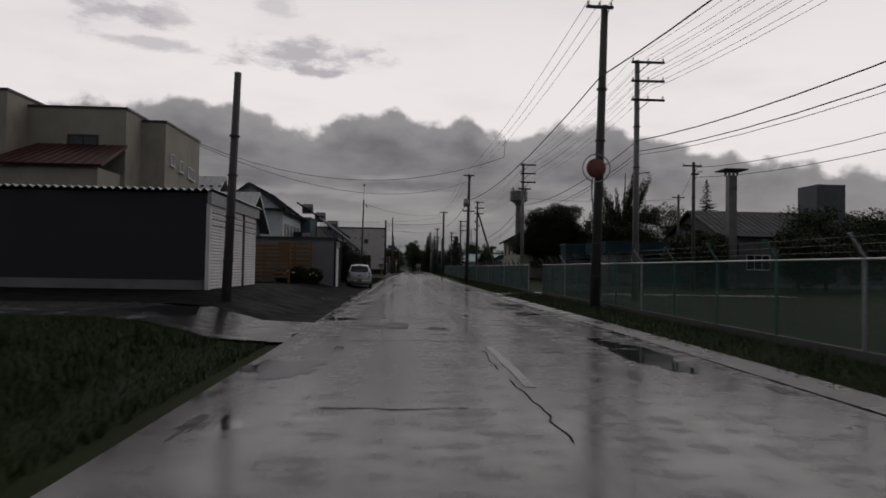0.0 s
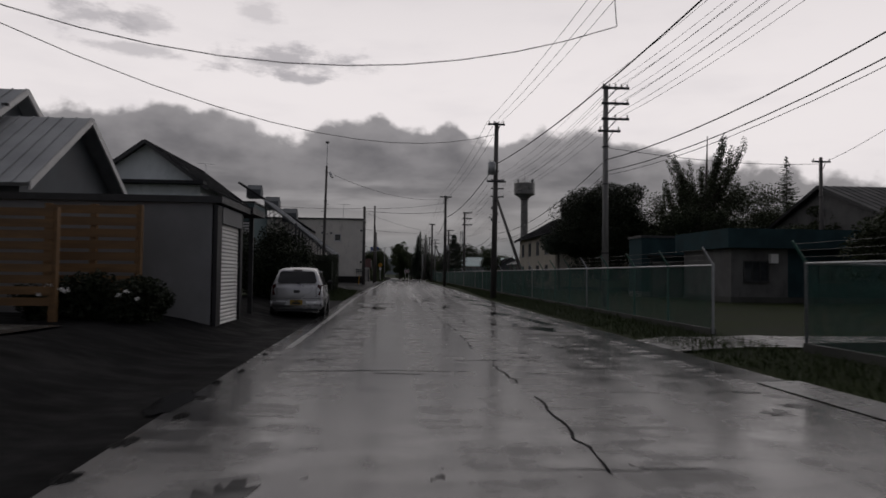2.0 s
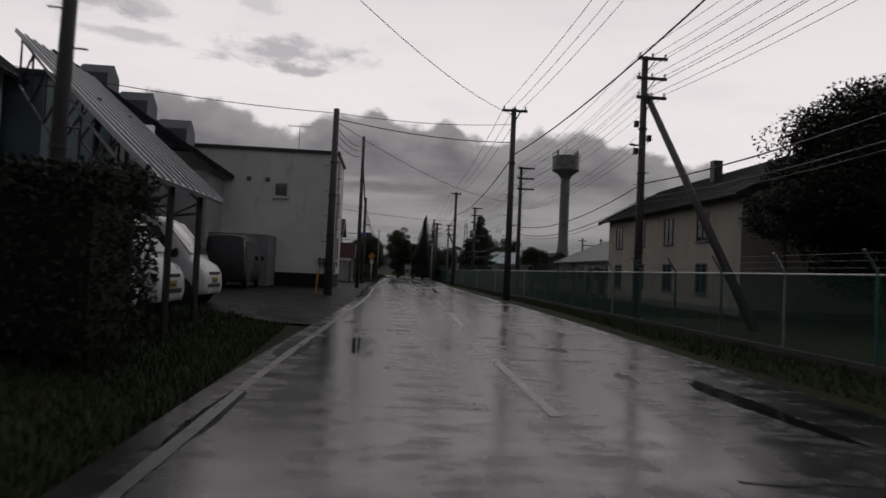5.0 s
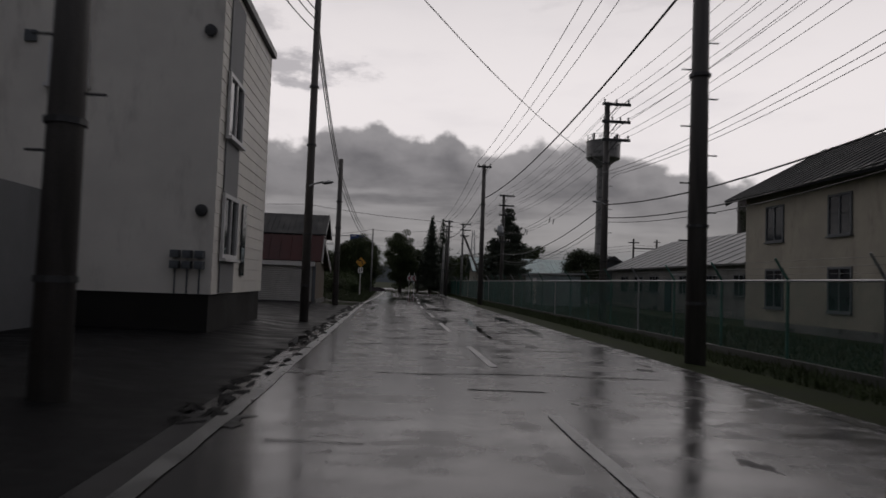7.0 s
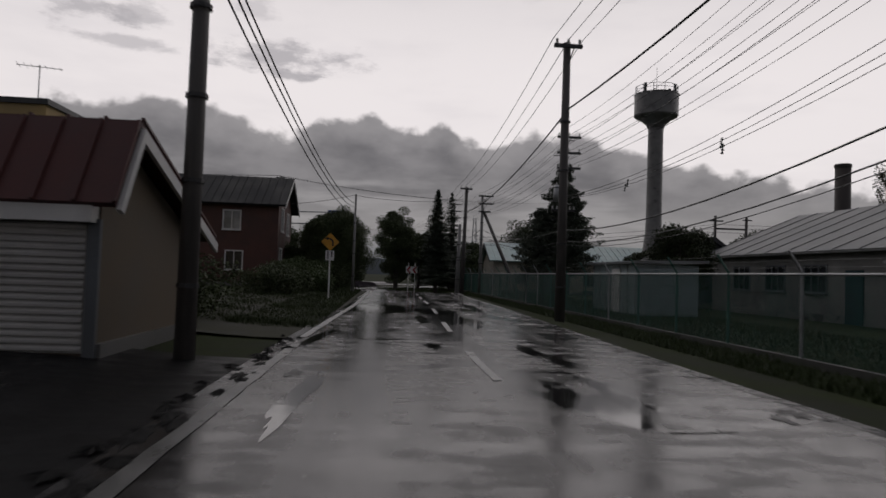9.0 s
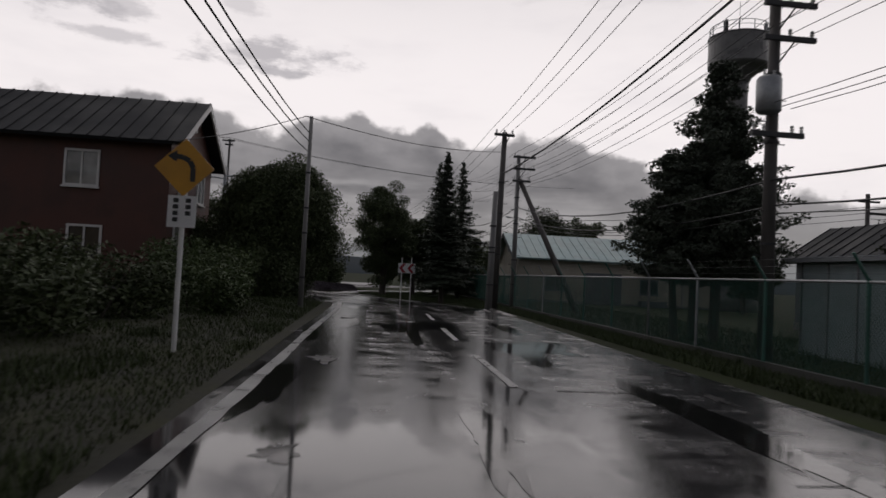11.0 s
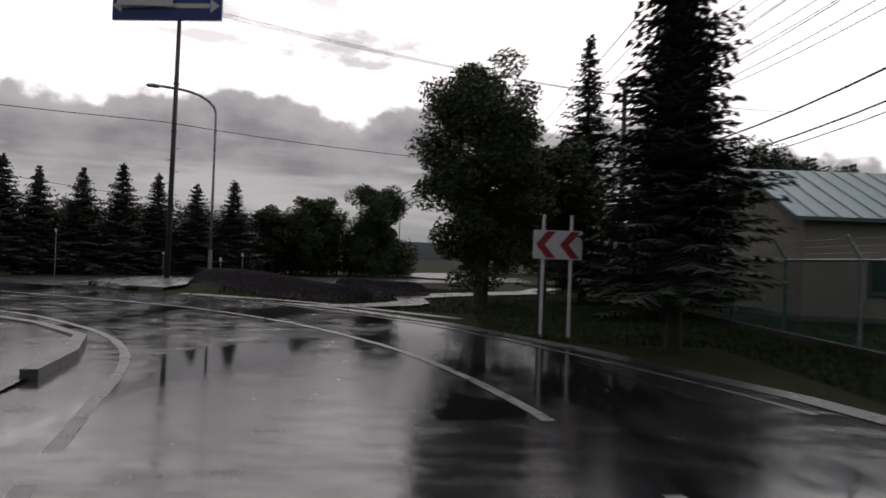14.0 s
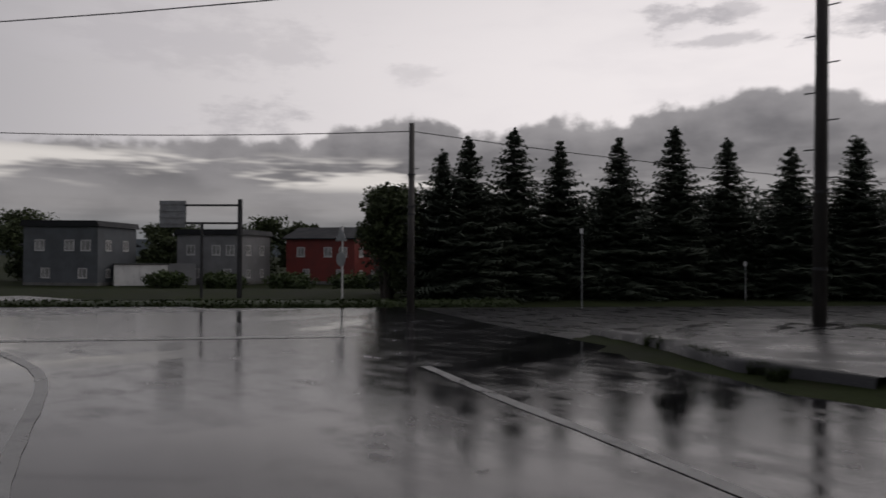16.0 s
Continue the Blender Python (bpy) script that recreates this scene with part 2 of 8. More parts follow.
LEAF_YOUNG = leafy("young_leaf", (0.035, 0.052, 0.018), (0.085, 0.118, 0.042))
NEEDLE = leafy("spruce_needles", (0.046, 0.056, 0.042), (0.076, 0.094, 0.066))
LAVENDER = leafy("lavender_stems", (0.085, 0.073, 0.080), (0.150, 0.128, 0.145))
BARK = surface("bark", (0.06, 0.05, 0.042), 0.85, 0.4, 3, 40, 0.8)
POLE_WOOD = surface("weathered_pole", (0.075, 0.068, 0.064), 0.6, 0.35, 1.5, 40, 0.4, stretch=(6, 6, 0.6))
POLE_CONCRETE = surface("pole_concrete", (0.20, 0.195, 0.19), 0.5, 0.25, 1.5, 50, 0.3, stretch=(6, 6, 0.6))
STEEL_DARK = surface("dark_steel", (0.06, 0.06, 0.062), 0.45, 0.3, 4, 60, 0.15, metal=0.6)
GALV = surface("galvanised_steel", (0.34, 0.35, 0.36), 0.42, 0.25, 4, 60, 0.15, metal=0.7)
WIRE = surface("black_cable", (0.03, 0.03, 0.03), 0.5, 0.2, 2, 50, 0.0)
PORCELAIN = surface("porcelain", (0.5, 0.5, 0.48), 0.2, 0.15, 5, 40, 0.0)
MESH_GREEN = surface("green_coated_wire", (0.018, 0.075, 0.057), 0.5, 0.3, 2, 40, 0.0, spec=0.25)
FOOTING = surface("stained_concrete", (0.055, 0.056, 0.05), 0.6, 0.4, 0.8, 45, 0.3, stain=(0.03, 0.034, 0.024))
DARK_FOOTING = surface("black_painted_footing", (0.020, 0.019, 0.018), 0.7, 0.3, 0.8, 45, 0.3, spec=0.2)
# Leaf colour darkened below LEAF: the hedges' shade is put into the colour.
LEAF_SHADED = leafy("shaded_leaf", (0.009, 0.013, 0.006), (0.024, 0.033, 0.013))
SOIL = surface("wet_soil", (0.032, 0.033, 0.019), 0.85, 0.6, 1.3, 18, 0.9, stain=(0.03, 0.032, 0.02), spec=0.2)
FAINT_PAINT = surface("nearly_worn_off_paint", (0.10, 0.10, 0.097), 0.35, 0.5, 3.0, 60, 0.3, stain=(0.035, 0.035, 0.035))
POST_GREEN = surface("green_fence_post", (0.05, 0.14, 0.11), 0.5, 0.3, 2, 40, 0.1)
WHITE_PAINT = surface("white_paint", (0.76, 0.75, 0.73), 0.5, 0.15, 0.8, 40, 0.12, stain=(0.42, 0.41, 0.39))
CREAM = surface("cream_render", (0.36, 0.33, 0.27), 0.75, 0.18, 0.6, 40, 0.25, stain=(0.22, 0.2, 0.165))
SIDING = surface("pale_siding", (0.72, 0.685, 0.625), 0.6, 0.1, 0.7, 40, 0.15, each=0.25, stain=(0.46, 0.43, 0.39))
GREY_WALL = surface("grey_wall", (0.22, 0.22, 0.225), 0.7, 0.2, 0.7, 40, 0.2, stain=(0.2, 0.2, 0.2))
DARK_WALL = surface("slate_wall", (0.11, 0.12, 0.13), 0.7, 0.25, 0.7, 40, 0.2)
BLUE_WALL = surface("pale_blue_wall", (0.70, 0.74, 0.75), 0.7, 0.12, 0.7, 40, 0.2, stain=(0.46, 0.51, 0.52))
SHED_WALL = surface("slate_teal_boards", (0.075, 0.115, 0.125), 0.7, 0.25, 0.7, 40, 0.2)
HUT_WALL = surface("pale_panel_wall", (0.30, 0.36, 0.37), 0.7, 0.2, 0.7, 40, 0.2, stain=(0.17, 0.22, 0.23))
TEAL_WALL = surface("teal_sheet_wall", (0.029, 0.058, 0.066), 0.8, 0.3, 0.7, 40, 0.2, spec=0.12)
BLACK_SHEET = surface("black_sheet_metal", (0.016, 0.016, 0.018), 0.55, 0.3, 0.8, 40, 0.15)
BROWN_WALL = surface("brown_boards", (0.085, 0.035, 0.027), 0.6, 0.3, 0.9, 40, 0.25)
DULL_WALL = surface("weathered_dull_wall", (0.136, 0.134, 0.131), 0.75, 0.3, 0.7, 40, 0.2, stain=(0.05, 0.05, 0.048), spec=0.25)
DULL_WHITE = surface("dull_white_paint", (0.42, 0.41, 0.395), 0.6, 0.2, 0.8, 40, 0.12, stain=(0.26, 0.25, 0.235))
RED_WALL = surface("red_boards", (0.19, 0.032, 0.026), 0.6, 0.2, 0.9, 40, 0.2)
OCHRE_WALL = surface("ochre_wall", (0.42, 0.30, 0.13), 0.7, 0.2, 0.7, 40, 0.2)
OCHRE_DARK = surface("dull_ochre_boards", (0.10, 0.075, 0.048), 0.7, 0.3, 0.7, 40, 0.2)
RED_ROOF = surface("red_sheet_roof", (0.060, 0.012, 0.010), 0.5, 0.3, 0.9, 30, 0.15, stretch=(1, 1, 0.4))
GREY_ROOF = surface("grey_sheet_roof", (0.30, 0.31, 0.32), 0.38, 0.25, 0.7, 30, 0.1, metal=0.25)
FADED_WALL = surface("faded_works_wall", (0.21, 0.208, 0.2), 0.75, 0.3, 0.7, 40, 0.2, stain=(0.12, 0.12, 0.115), spec=0.25)
FLUE = surface("sooty_brown_steel", (0.045, 0.036, 0.033), 0.7, 0.3, 1.0, 30, 0.2, stain=(0.025, 0.02, 0.018))
DULL_ROOF = surface("weathered_grey_roof", (0.19, 0.192, 0.195), 0.55, 0.3, 0.6, 25, 0.15, stain=(0.09, 0.09, 0.09))
DARK_ROOF = surface("dark_roof", (0.022, 0.023, 0.026), 0.65, 0.3, 0.8, 30, 0.2, spec=0.25)
TEAL_ROOF = surface("faded_teal_roof", (0.26, 0.35, 0.36), 0.4, 0.25, 0.7, 30, 0.15, metal=0.2, stain=(0.16, 0.2, 0.2))
TIMBER = surface("raw_timber", (0.22, 0.125, 0.055), 0.65, 0.35, 2.0, 40, 0.3, stretch=(0.6, 5, 5), each=0.4)
TRIM_WHITE = surface("white_trim", (0.62, 0.61, 0.6), 0.45, 0.12, 2, 40, 0.05)
GLASS = glassy("window_glass")
CURTAIN = glassy("curtained_glass", (0.20, 0.20, 0.195))
SIGN_RED = surface("sign_red", (0.36, 0.02, 0.03), 0.4, 0.15, 2, 40, 0.0)
SIGN_WHITE = surface("sign_white", (0.72, 0.71, 0.70), 0.4, 0.1, 2, 40, 0.0)
SIGN_BLUE = surface("sign_blue", (0.025, 0.06, 0.22), 0.4, 0.15, 2, 40, 0.0)
SIGN_YELLOW = surface("sign_yellow", (0.55, 0.27, 0.02), 0.4, 0.2, 2, 40, 0.0)
SIGN_BLACK = surface("sign_black", (0.02, 0.02, 0.02), 0.4, 0.2, 2, 40, 0.0)
CAR_PAINT = surface("silver_car_paint", (0.50, 0.50, 0.51), 0.22, 0.06, 0.8, 200, 0.0, metal=0.35)
VAN_PAINT = surface("white_van_paint", (0.68, 0.68, 0.68), 0.22, 0.06, 0.8, 200, 0.0)
RUBBER = surface("tyre_rubber", (0.02, 0.02, 0.02), 0.8, 0.2, 4, 60, 0.3)
ALLOY = surface("wheel_alloy", (0.45, 0.45, 0.46), 0.35, 0.15, 4, 60, 0.0, metal=0.8)
BLACK_TRIM = surface("black_trim", (0.018, 0.018, 0.019), 0.5, 0.2, 3, 60, 0.0)
TAIL_RED = surface("tail_lamp_red", (0.045, 0.006, 0.006), 0.15, 0.15, 3, 60, 0.0)
LENS_CLEAR = surface("clear_lamp_lens", (0.55, 0.56, 0.57), 0.1, 0.1, 3, 60, 0.0)
PLATE_YELLOW = surface("yellow_plate", (0.38, 0.24, 0.04), 0.4, 0.1, 3, 60, 0.0)
HILL = surface("far_hill", (0.06, 0.075, 0.085), 0.9, 0.25, 0.01, 0.2, 0.0)
RUST_DISC = surface("faded_red_disc", (0.22, 0.07, 0.05), 0.5, 0.3, 3, 50, 0.1)



# ---- mesh helpers ----
def box(bm, x0, x1, y0, y1, z0, z1, m=None):
    v = [bm.verts.new((x, y, z)) for z in (z0, z1) for x, y in ((x0, y0), (x1, y0), (x1, y1), (x0, y1))]
    if m is not None:
        for w in v:
            w.co = m @ w.co
    for f in ((3, 2, 1, 0), (4, 5, 6, 7), (0, 1, 5, 4), (1, 2, 6, 5), (2, 3, 7, 6), (3, 0, 4, 7)):
        bm.faces.new([v[i] for i in f])
    return v


def tube(bm, a, b, r0, r1=None, seg=8, caps=True):
    a, b = Vector(a), Vector(b)
    r1 = r0 if r1 is None else r1
    q = (b - a).to_track_quat("Z", "Y").to_matrix()
    rings = []
    for p, r in ((a, r0), (b, r1)):
        rings.append([bm.verts.new(p + q @ Vector((r * math.cos(2 * math.pi * i / seg), r * math.sin(2 * math.pi * i / seg), 0))) for i in range(seg)])
    for i in range(seg):
        bm.faces.new((rings[0][i], rings[0][(i + 1) % seg], rings[1][(i + 1) % seg], rings[1][i]))
    if caps:
        bm.faces.new(rings[0][::-1])
        bm.faces.new(rings[1])


def lathe(bm, profile, seg=24):
    rings = [[bm.verts.new((r * math.cos(2 * math.pi * i / seg), r * math.sin(2 * math.pi * i / seg), z)) for i in range(seg)] for r, z in profile]
    for lo, hi in zip(rings, rings[1:]):
        for i in range(seg):
            bm.faces.new((lo[i], lo[(i + 1) % seg], hi[(i + 1) % seg], hi[i]))
    bm.faces.new(rings[0][::-1])
    bm.faces.new(rings[-1])


def polytube(bm, pts, r, seg=4):
    """A bent round bar or cable through the points."""
    pts = [Vector(p) for p in pts]
    rings = []
    for i, p in enumerate(pts):
        way = (pts[min(i + 1, len(pts) - 1)] - pts[max(i - 1, 0)]).normalized()
        side = way.cross(Vector((0, 0, 1)))
        side = side.normalized() if side.length > 1e-4 else Vector((1, 0, 0))
        up = side.cross(way)
        rings.append([bm.verts.new(p + r * (math.cos(2 * math.pi * k / seg) * side + math.sin(2 * math.pi * k / seg) * up)) for k in range(seg)])
    for a, b in zip(rings, rings[1:]):
        for k in range(seg):
            bm.faces.new((a[k], a[(k + 1) % seg], b[(k + 1) % seg], b[k]))
    bm.faces.new(rings[0][::-1])
    bm.faces.new(rings[-1])


def prism(bm, outline, y0, y1, axis="y"):
    """Extrude an (u, z) outline; axis y: u is x; axis x: u is y."""
    def put(u, z, w):
        return bm.verts.new((u, w, z) if axis == "y" else (w, u, z))
    a = [put(u, z, y0) for u, z in outline]
    b = [put(u, z, y1) for u, z in outline]
    n = len(outline)
    bm.faces.new(a if axis == "y" else a[::-1])
    bm.faces.new(b[::-1] if axis == "y" else b)
    for i in range(n):
        q = (a[i], b[i], b[(i + 1) % n], a[(i + 1) % n])
        bm.faces.new(q)


def mesh_of(name, bm, material, smooth=False):
    bmesh.ops.recalc_face_normals(bm, faces=bm.faces)
    me = bpy.data.meshes.new(name)
    bm.to_mesh(me)
    bm.free()
    me.materials.append(material)
    if smooth:
        me.polygons.foreach_set("use_smooth", [True] * len(me.polygons))
    return me


def part(name, bm, material, parent, label="", smooth=False):
    ob = new(name, mesh_of(name, bm, material, smooth))
    ob.parent = parent
    if label:
        tagged(ob, label)
    return ob


def solo(name, bm, material, label, category, kind="", group="", at=None, smooth=False, laid=True):
    if kind == "structure" and laid:
        for v in bm.verts:
            v.co.z += rise(v.co.y)
    ob = new(name, mesh_of(name, bm, material, smooth))
    if at is not None:
        ob.matrix_basis = at
    return tagged(ob, label, category, group, kind)


def thing(name, label, category, at, group=""):
    ob = new(name)
    ob.empty_display_size = 0.3
    ob.matrix_basis = at
    return tagged(ob, label, category, group)


def slab(name, outline_fn, material, parent, label=""):
    bm = bmesh.new()
    outline_fn(bm)
    return part(name, bm, material, parent, label)


def quick(name, material, parent, *boxes, label=""):
    first = None
    for b in boxes:
        bm = bmesh.new()
        box(bm, *b)
        ob = part(name, bm, material, parent, label)
        first = first or ob
    return first


def smooth01(v, lo, hi):
    t = min(1.0, max(0.0, (v - lo) / (hi - lo)))
    return t * t * (3 - 2 * t)


def lerp_at(table, y):
    for (a, u), (b, v) in zip(table, table[1:]):
        if y <= b:
            return u + (v - u) * smooth01(y, a, b) if y > a else u
    return table[-1][1]


# ---- the lie of the land ----
CENTRE = [(-14, 1.2), (6, 1.15), (35, 0.8), (62, 0.62), (88, 0.62), (100, 0.66), (120, 1.14), (132, 1.32), (139, 1.45)]
NX, NY = -0.78, 0.626          # across the through road at the end; along it is (NY, -NX)


def rise(y):
    """The street climbs a little past the carport and comes down again into the bend."""
    return 0.40 * smooth01(y, 62, 80) * (1 - smooth01(y, 133, 143))


def narrow(y):
    """It is narrower there."""
    return 1 - 0.284 * smooth01(y, 62, 80) * (1 - smooth01(y, 132, 142))


def road_x(y):
    return lerp_at(CENTRE, y)


def across(x, y):
    return NX * x + NY * y


def land(x, y):
    """Height of the open ground: yards and lawns lie a little above the street, fields beyond fall away."""
    c, n, up = road_x(min(y, 138)), narrow(y), rise(y)
    z = (0.45 - 0.8 * up) * smooth01(-x, 4.4 * n - c, 7.0 * n - c) * (1 - smooth01(y, 132, 141))
    z += up * (1 - smooth01(x, c + 2.7, 6.6))
    z += 0.17 * smooth01(-x, 4.6, 6.4) * smooth01(y, 13.8, 17) * (1 - smooth01(y, 27, 33))
    z += 0.10 * smooth01(x, c + 3.6, c + 5.2)
    z += 0.30 * (1 - smooth01(math.hypot((x + 8.8) / 1.3, y - 163.6), 2.2, 5.4))
    z -= 1.9 * smooth01(across(x, y), 125, 175)
    return z



# ---- ground, road, pavements ----
def spread(a, b, step, far):
    near = [a + i * step for i in range(int((b - a) / step) + 1)]
    grow = [6, 15, 30, 60, 120, 250, 600, 1500, 3000]
    return [a - g for g in grow[::-1] if far] + near + [b + g for g in grow if far]


def sheet(name, xs, ys, height, material, label, category):
    bm = bmesh.new()
    grid = [[bm.verts.new((x, y, height(x, y))) for x in xs] for y in ys]
    for a, b in zip(grid, grid[1:]):
        for i in range(len(xs) - 1):
            bm.faces.new((a[i], a[i + 1], b[i + 1], b[i]))
    return solo(name, bm, material, label, category, "structure", smooth=True, laid=False)


def strip(name, rows, material, label, category, kind="structure"):
    """A band of ground from rows of (left point, right point), split across for shape."""
    bm = bmesh.new()
    last = None
    for a, b, n in rows:
        a, b = Vector(a), Vector(b)
        now = [bm.verts.new(a.lerp(b, i / n)) for i in range(n + 1)]
        if last:
            for i in range(n):
                bm.faces.new((last[i], last[i + 1], now[i + 1], now[i]))
        last = now
    ob = solo(name, bm, material, label, category, kind, smooth=True)
    for poly in ob.data.polygons:
        if poly.normal.z < 0:
            poly.flip()
    return ob


sheet("ground", spread(-44, 44, 1.0, True), spread(-16, 210, 1.5, True),
      lambda x, y: land(x, y) - 0.06, GRASS, "dark rough grass wet from rain", "grass")

# centre line of the street, then its left-hand bend into the junction
BEND = [(1.25, 141.0), (0.55, 143.6), (-0.9, 146.6), (-3.0, 150.0), (-5.4, 152.7), (-9.0, 155.3), (-13.0, 157.2), (-18.5, 159.4), (-23.0, 161.5)]
LINE = [(road_x(y), y) for y in range(-14, 140, 2)] + BEND


def offset(i, d):
    """A point d metres to the right of the centre line at its row i."""
    a, b = Vector(LINE[max(i - 1, 0)]), Vector(LINE[min(i + 1, len(LINE) - 1)])
    w = (b - a).normalized()
    return (LINE[i][0] + w.y * d, LINE[i][1] - w.x * d)


def width_left(i):
    return 3.75 + 2.6 * smooth01(LINE[i][1], 139, 152)


rows = [((*offset(i, -width_left(i) * narrow(LINE[i][1])), 0.0), (*offset(i, 3.35 * narrow(LINE[i][1])), 0.0), 8) for i in range(len(LINE))]
NEW = next(i for i, p in enumerate(LINE) if p[1] >= 136.9)
WETTER = next(i for i, p in enumerate(LINE) if p[1] >= 103.9)
strip("road", rows[:WETTER + 1], ROAD, "worn wet asphalt street with puddles and mended cracks", "road")
strip("road_rutted", rows[WETTER:NEW + 1], ROAD_WET, "rutted asphalt street with rain standing in the wheel tracks", "road")
strip("road_bend", rows[NEW:], ROAD_SMOOTH, "smoother wet asphalt through the bend, mirror bright", "road")


def gutter(name, lo, hi, material, label, inner=0.012, outer=0.03):
    strip(name, [((*offset(i, 3.35 * narrow(LINE[i][1])), inner), (*offset(i, (3.95 - 0.3 * smooth01(LINE[i][1], 70, 84)) * narrow(LINE[i][1])), outer), 1) for i in range(len(LINE) - 2) if lo <= LINE[i][1] <= hi], material, label, "gutter")


gutter("gutter", -20, 30, GUTTER, "wet pale concrete gutter strip beside the street")
gutter("shoulder", 30, 130, ROAD, "wet asphalt shoulder beside the grass verge", 0.002, -0.012)
gutter("gutter_bend", 130, 200, GUTTER, "wet pale concrete gutter strip before the bend")

# the through road at the end and the open apron before it
def along(n, s):
    return (NX * n + NY * s, NY * n - NX * s)


strip("through_road", [((*along(112.6, s), -0.012), (*along(119.6, s), -0.012), 4) for s in range(40, 420, 4)], ROAD_FAR,
      "wide wet asphalt through road crossing at the junction", "road")
strip("apron", [((-34 + k, 149.2 + 0.12 * k, -0.02), (-34 + k, 158.6 + 0.2 * k, -0.02), 3) for k in range(0, 27)], ROAD_FAR,
      "open wet asphalt apron of the junction", "road")

# yards beside the street
def yard(name, x0, x1, y0, y1, material, label):
    xs = [x0 + (x1 - x0) * i / 24 for i in range(25)]
    ys = [y0 + (y1 - y0) * i / max(2, int((y1 - y0) / 1.5)) for i in range(max(2, int((y1 - y0) / 1.5)) + 1)]
    sheet(name, xs, ys, lambda x, y: land(x, y) - 0.016, material, label, "yard")
    for v in bpy.data.objects[name].data.vertices:
        if v.co.y in (y0, y1) or abs(v.co.y - y1) < 1e-4:
            v.co.y += 0.7 * noise.noise((v.co.x * 0.9, y0, 3.0))
        if abs(v.co.x - x1) < 1e-4:
            v.co.x += 0.3 * noise.noise((v.co.y * 0.7, x1, 1.0))


yard("side_lane", -34.0, -2.6, 9.2, 13.7, ROAD, "wet asphalt side lane with puddles")
yard("yard_garage", -16.0, -2.6, 13.6, 50.0, YARD, "dark wet asphalt forecourt before the lock-up garages")
yard("yard_slab", -16.0, -6.1, 27.5, 33.2, GUTTER, "pale wet concrete slab in the forecourt")
for v in bpy.data.objects["yard_slab"].data.vertices:
    v.co.z += 0.03
yard("verge_dirt", -6.4, -2.7, 48.5, 56.5, YARD, "dark wet dirt verge before the hedges")
yard("verge_soil", -6.2, -1.3, 104.0, 136.6, SOIL, "dull wet soil verge with sparse weeds")
yard("yard_parking", -22.0, -1.9, 70.0, 101.5, PARKING, "dark wet asphalt parking ground before the flats")
yard("yard_path", 4.7, 22.0, 33.8, 36.2, GUTTER, "pale wet concrete drive through the fence gap")


# ---- road markings, patches, covers ----
def paint(name, pts, w, label, z=0.006, material=None):
    """A painted line along the points, a few millimetres thick with worn, uneven edges."""
    bm = bmesh.new()
    rnd = random.Random(len(pts) * 7 + int(pts[0][1] * 10))
    for _ in range(3 if len(pts) > 4 else 0):
        cut = [pts[0]]
        for (ax, ay), (bx, by) in zip(pts, pts[1:]):
            cut += [(ax * 0.75 + bx * 0.25, ay * 0.75 + by * 0.25), (ax * 0.25 + bx * 0.75, ay * 0.25 + by * 0.75)]
        pts = cut + [pts[-1]]
    fine = []
    for (ax, ay), (bx, by) in zip(pts, pts[1:]):
        n = max(1, int(math.hypot(bx - ax, by - ay) / 0.5))
        fine += [(ax + (bx - ax) * i / n, ay + (by - ay) * i / n) for i in range(n)]
    fine.append(pts[-1])
    last = None
    for i, (x, y) in enumerate(fine):
        a, b = Vector(fine[max(i - 1, 0)]), Vector(fine[min(i + 1, len(fine) - 1)])
        d = (b - a).normalized()
        side = Vector((d.y, -d.x))
        l, r = (w / 2 * rnd.uniform(0.75, 1.05) for _ in range(2))
        now = [bm.verts.new((x - side.x * l, y - side.y * l, z)), bm.verts.new((x + side.x * r, y + side.y * r, z))]
        if last:
            bm.faces.new((last[0], last[1], now[1], now[0]))
        last = now
    return solo(name, bm, material or PAINT_LINE, label, "road marking", "structure")


def at_line(y, d):
    return (road_x(y) + d * narrow(y), y)


paint("edge_line_left", [at_line(y, -3.42) for y in range(104, 140, 3)] + [(-2.2, 140.0)], 0.14,
      "worn white edge line along the street")
paint("edge_line_faint", [at_line(y, -3.36) for y in range(34, 105, 3)], 0.14, "nearly worn off white edge line", material=FAINT_PAINT)
paint("edge_line_bend", [(-2.2, 140.0), (-3.15, 142.4), (-3.9, 144.8), (-4.71, 146.6), (-5.8, 148.2), (-7.1, 149.5), (-8.86, 151.0), (-11.2, 152.1), (-13.7, 152.95), (-16.1, 153.9), (-17.6, 154.2), (-19.2, 154.25)], 0.14,
      "white edge line round the inside of the bend")
paint("edge_line_right", [at_line(y, 3.05) for y in range(132, 140, 3)] + [offset(i, 3.05) for i in range(len(LINE) - 9, len(LINE) - 3)], 0.12,
      "faint white edge line by the gutter", material=FAINT_PAINT)
for y, long in ((4.6, 4.2), (54.5, 4.0), (61.9, 4.1), (70.5, 3.2), (76.6, 2.8), (82.4, 2.6), (88.2, 2.8), (93.8, 2.6), (100.0, 2.5), (105.8, 2.5), (111.6, 2.5), (117.6, 2.6), (122.2, 2.5), (127.2, 2.3), (134.0, 2.4)):
    paint("centre_dash", [at_line(y + long * k, 0) for k in (0, 0.33, 0.66, 1)], 0.15 * narrow(y), "worn white centre dash on wet asphalt")
paint("centre_line_bend", [(1.3, 141.0), (0.55, 144.2), (-0.56, 146.93), (-1.5, 148.6), (-3.44, 151.27), (-6.2, 153.75), (-8.2, 154.95), (-10.4, 155.95), (-12.6, 156.85), (-14.2, 157.6)], 0.15,
      "white centre line through the bend")
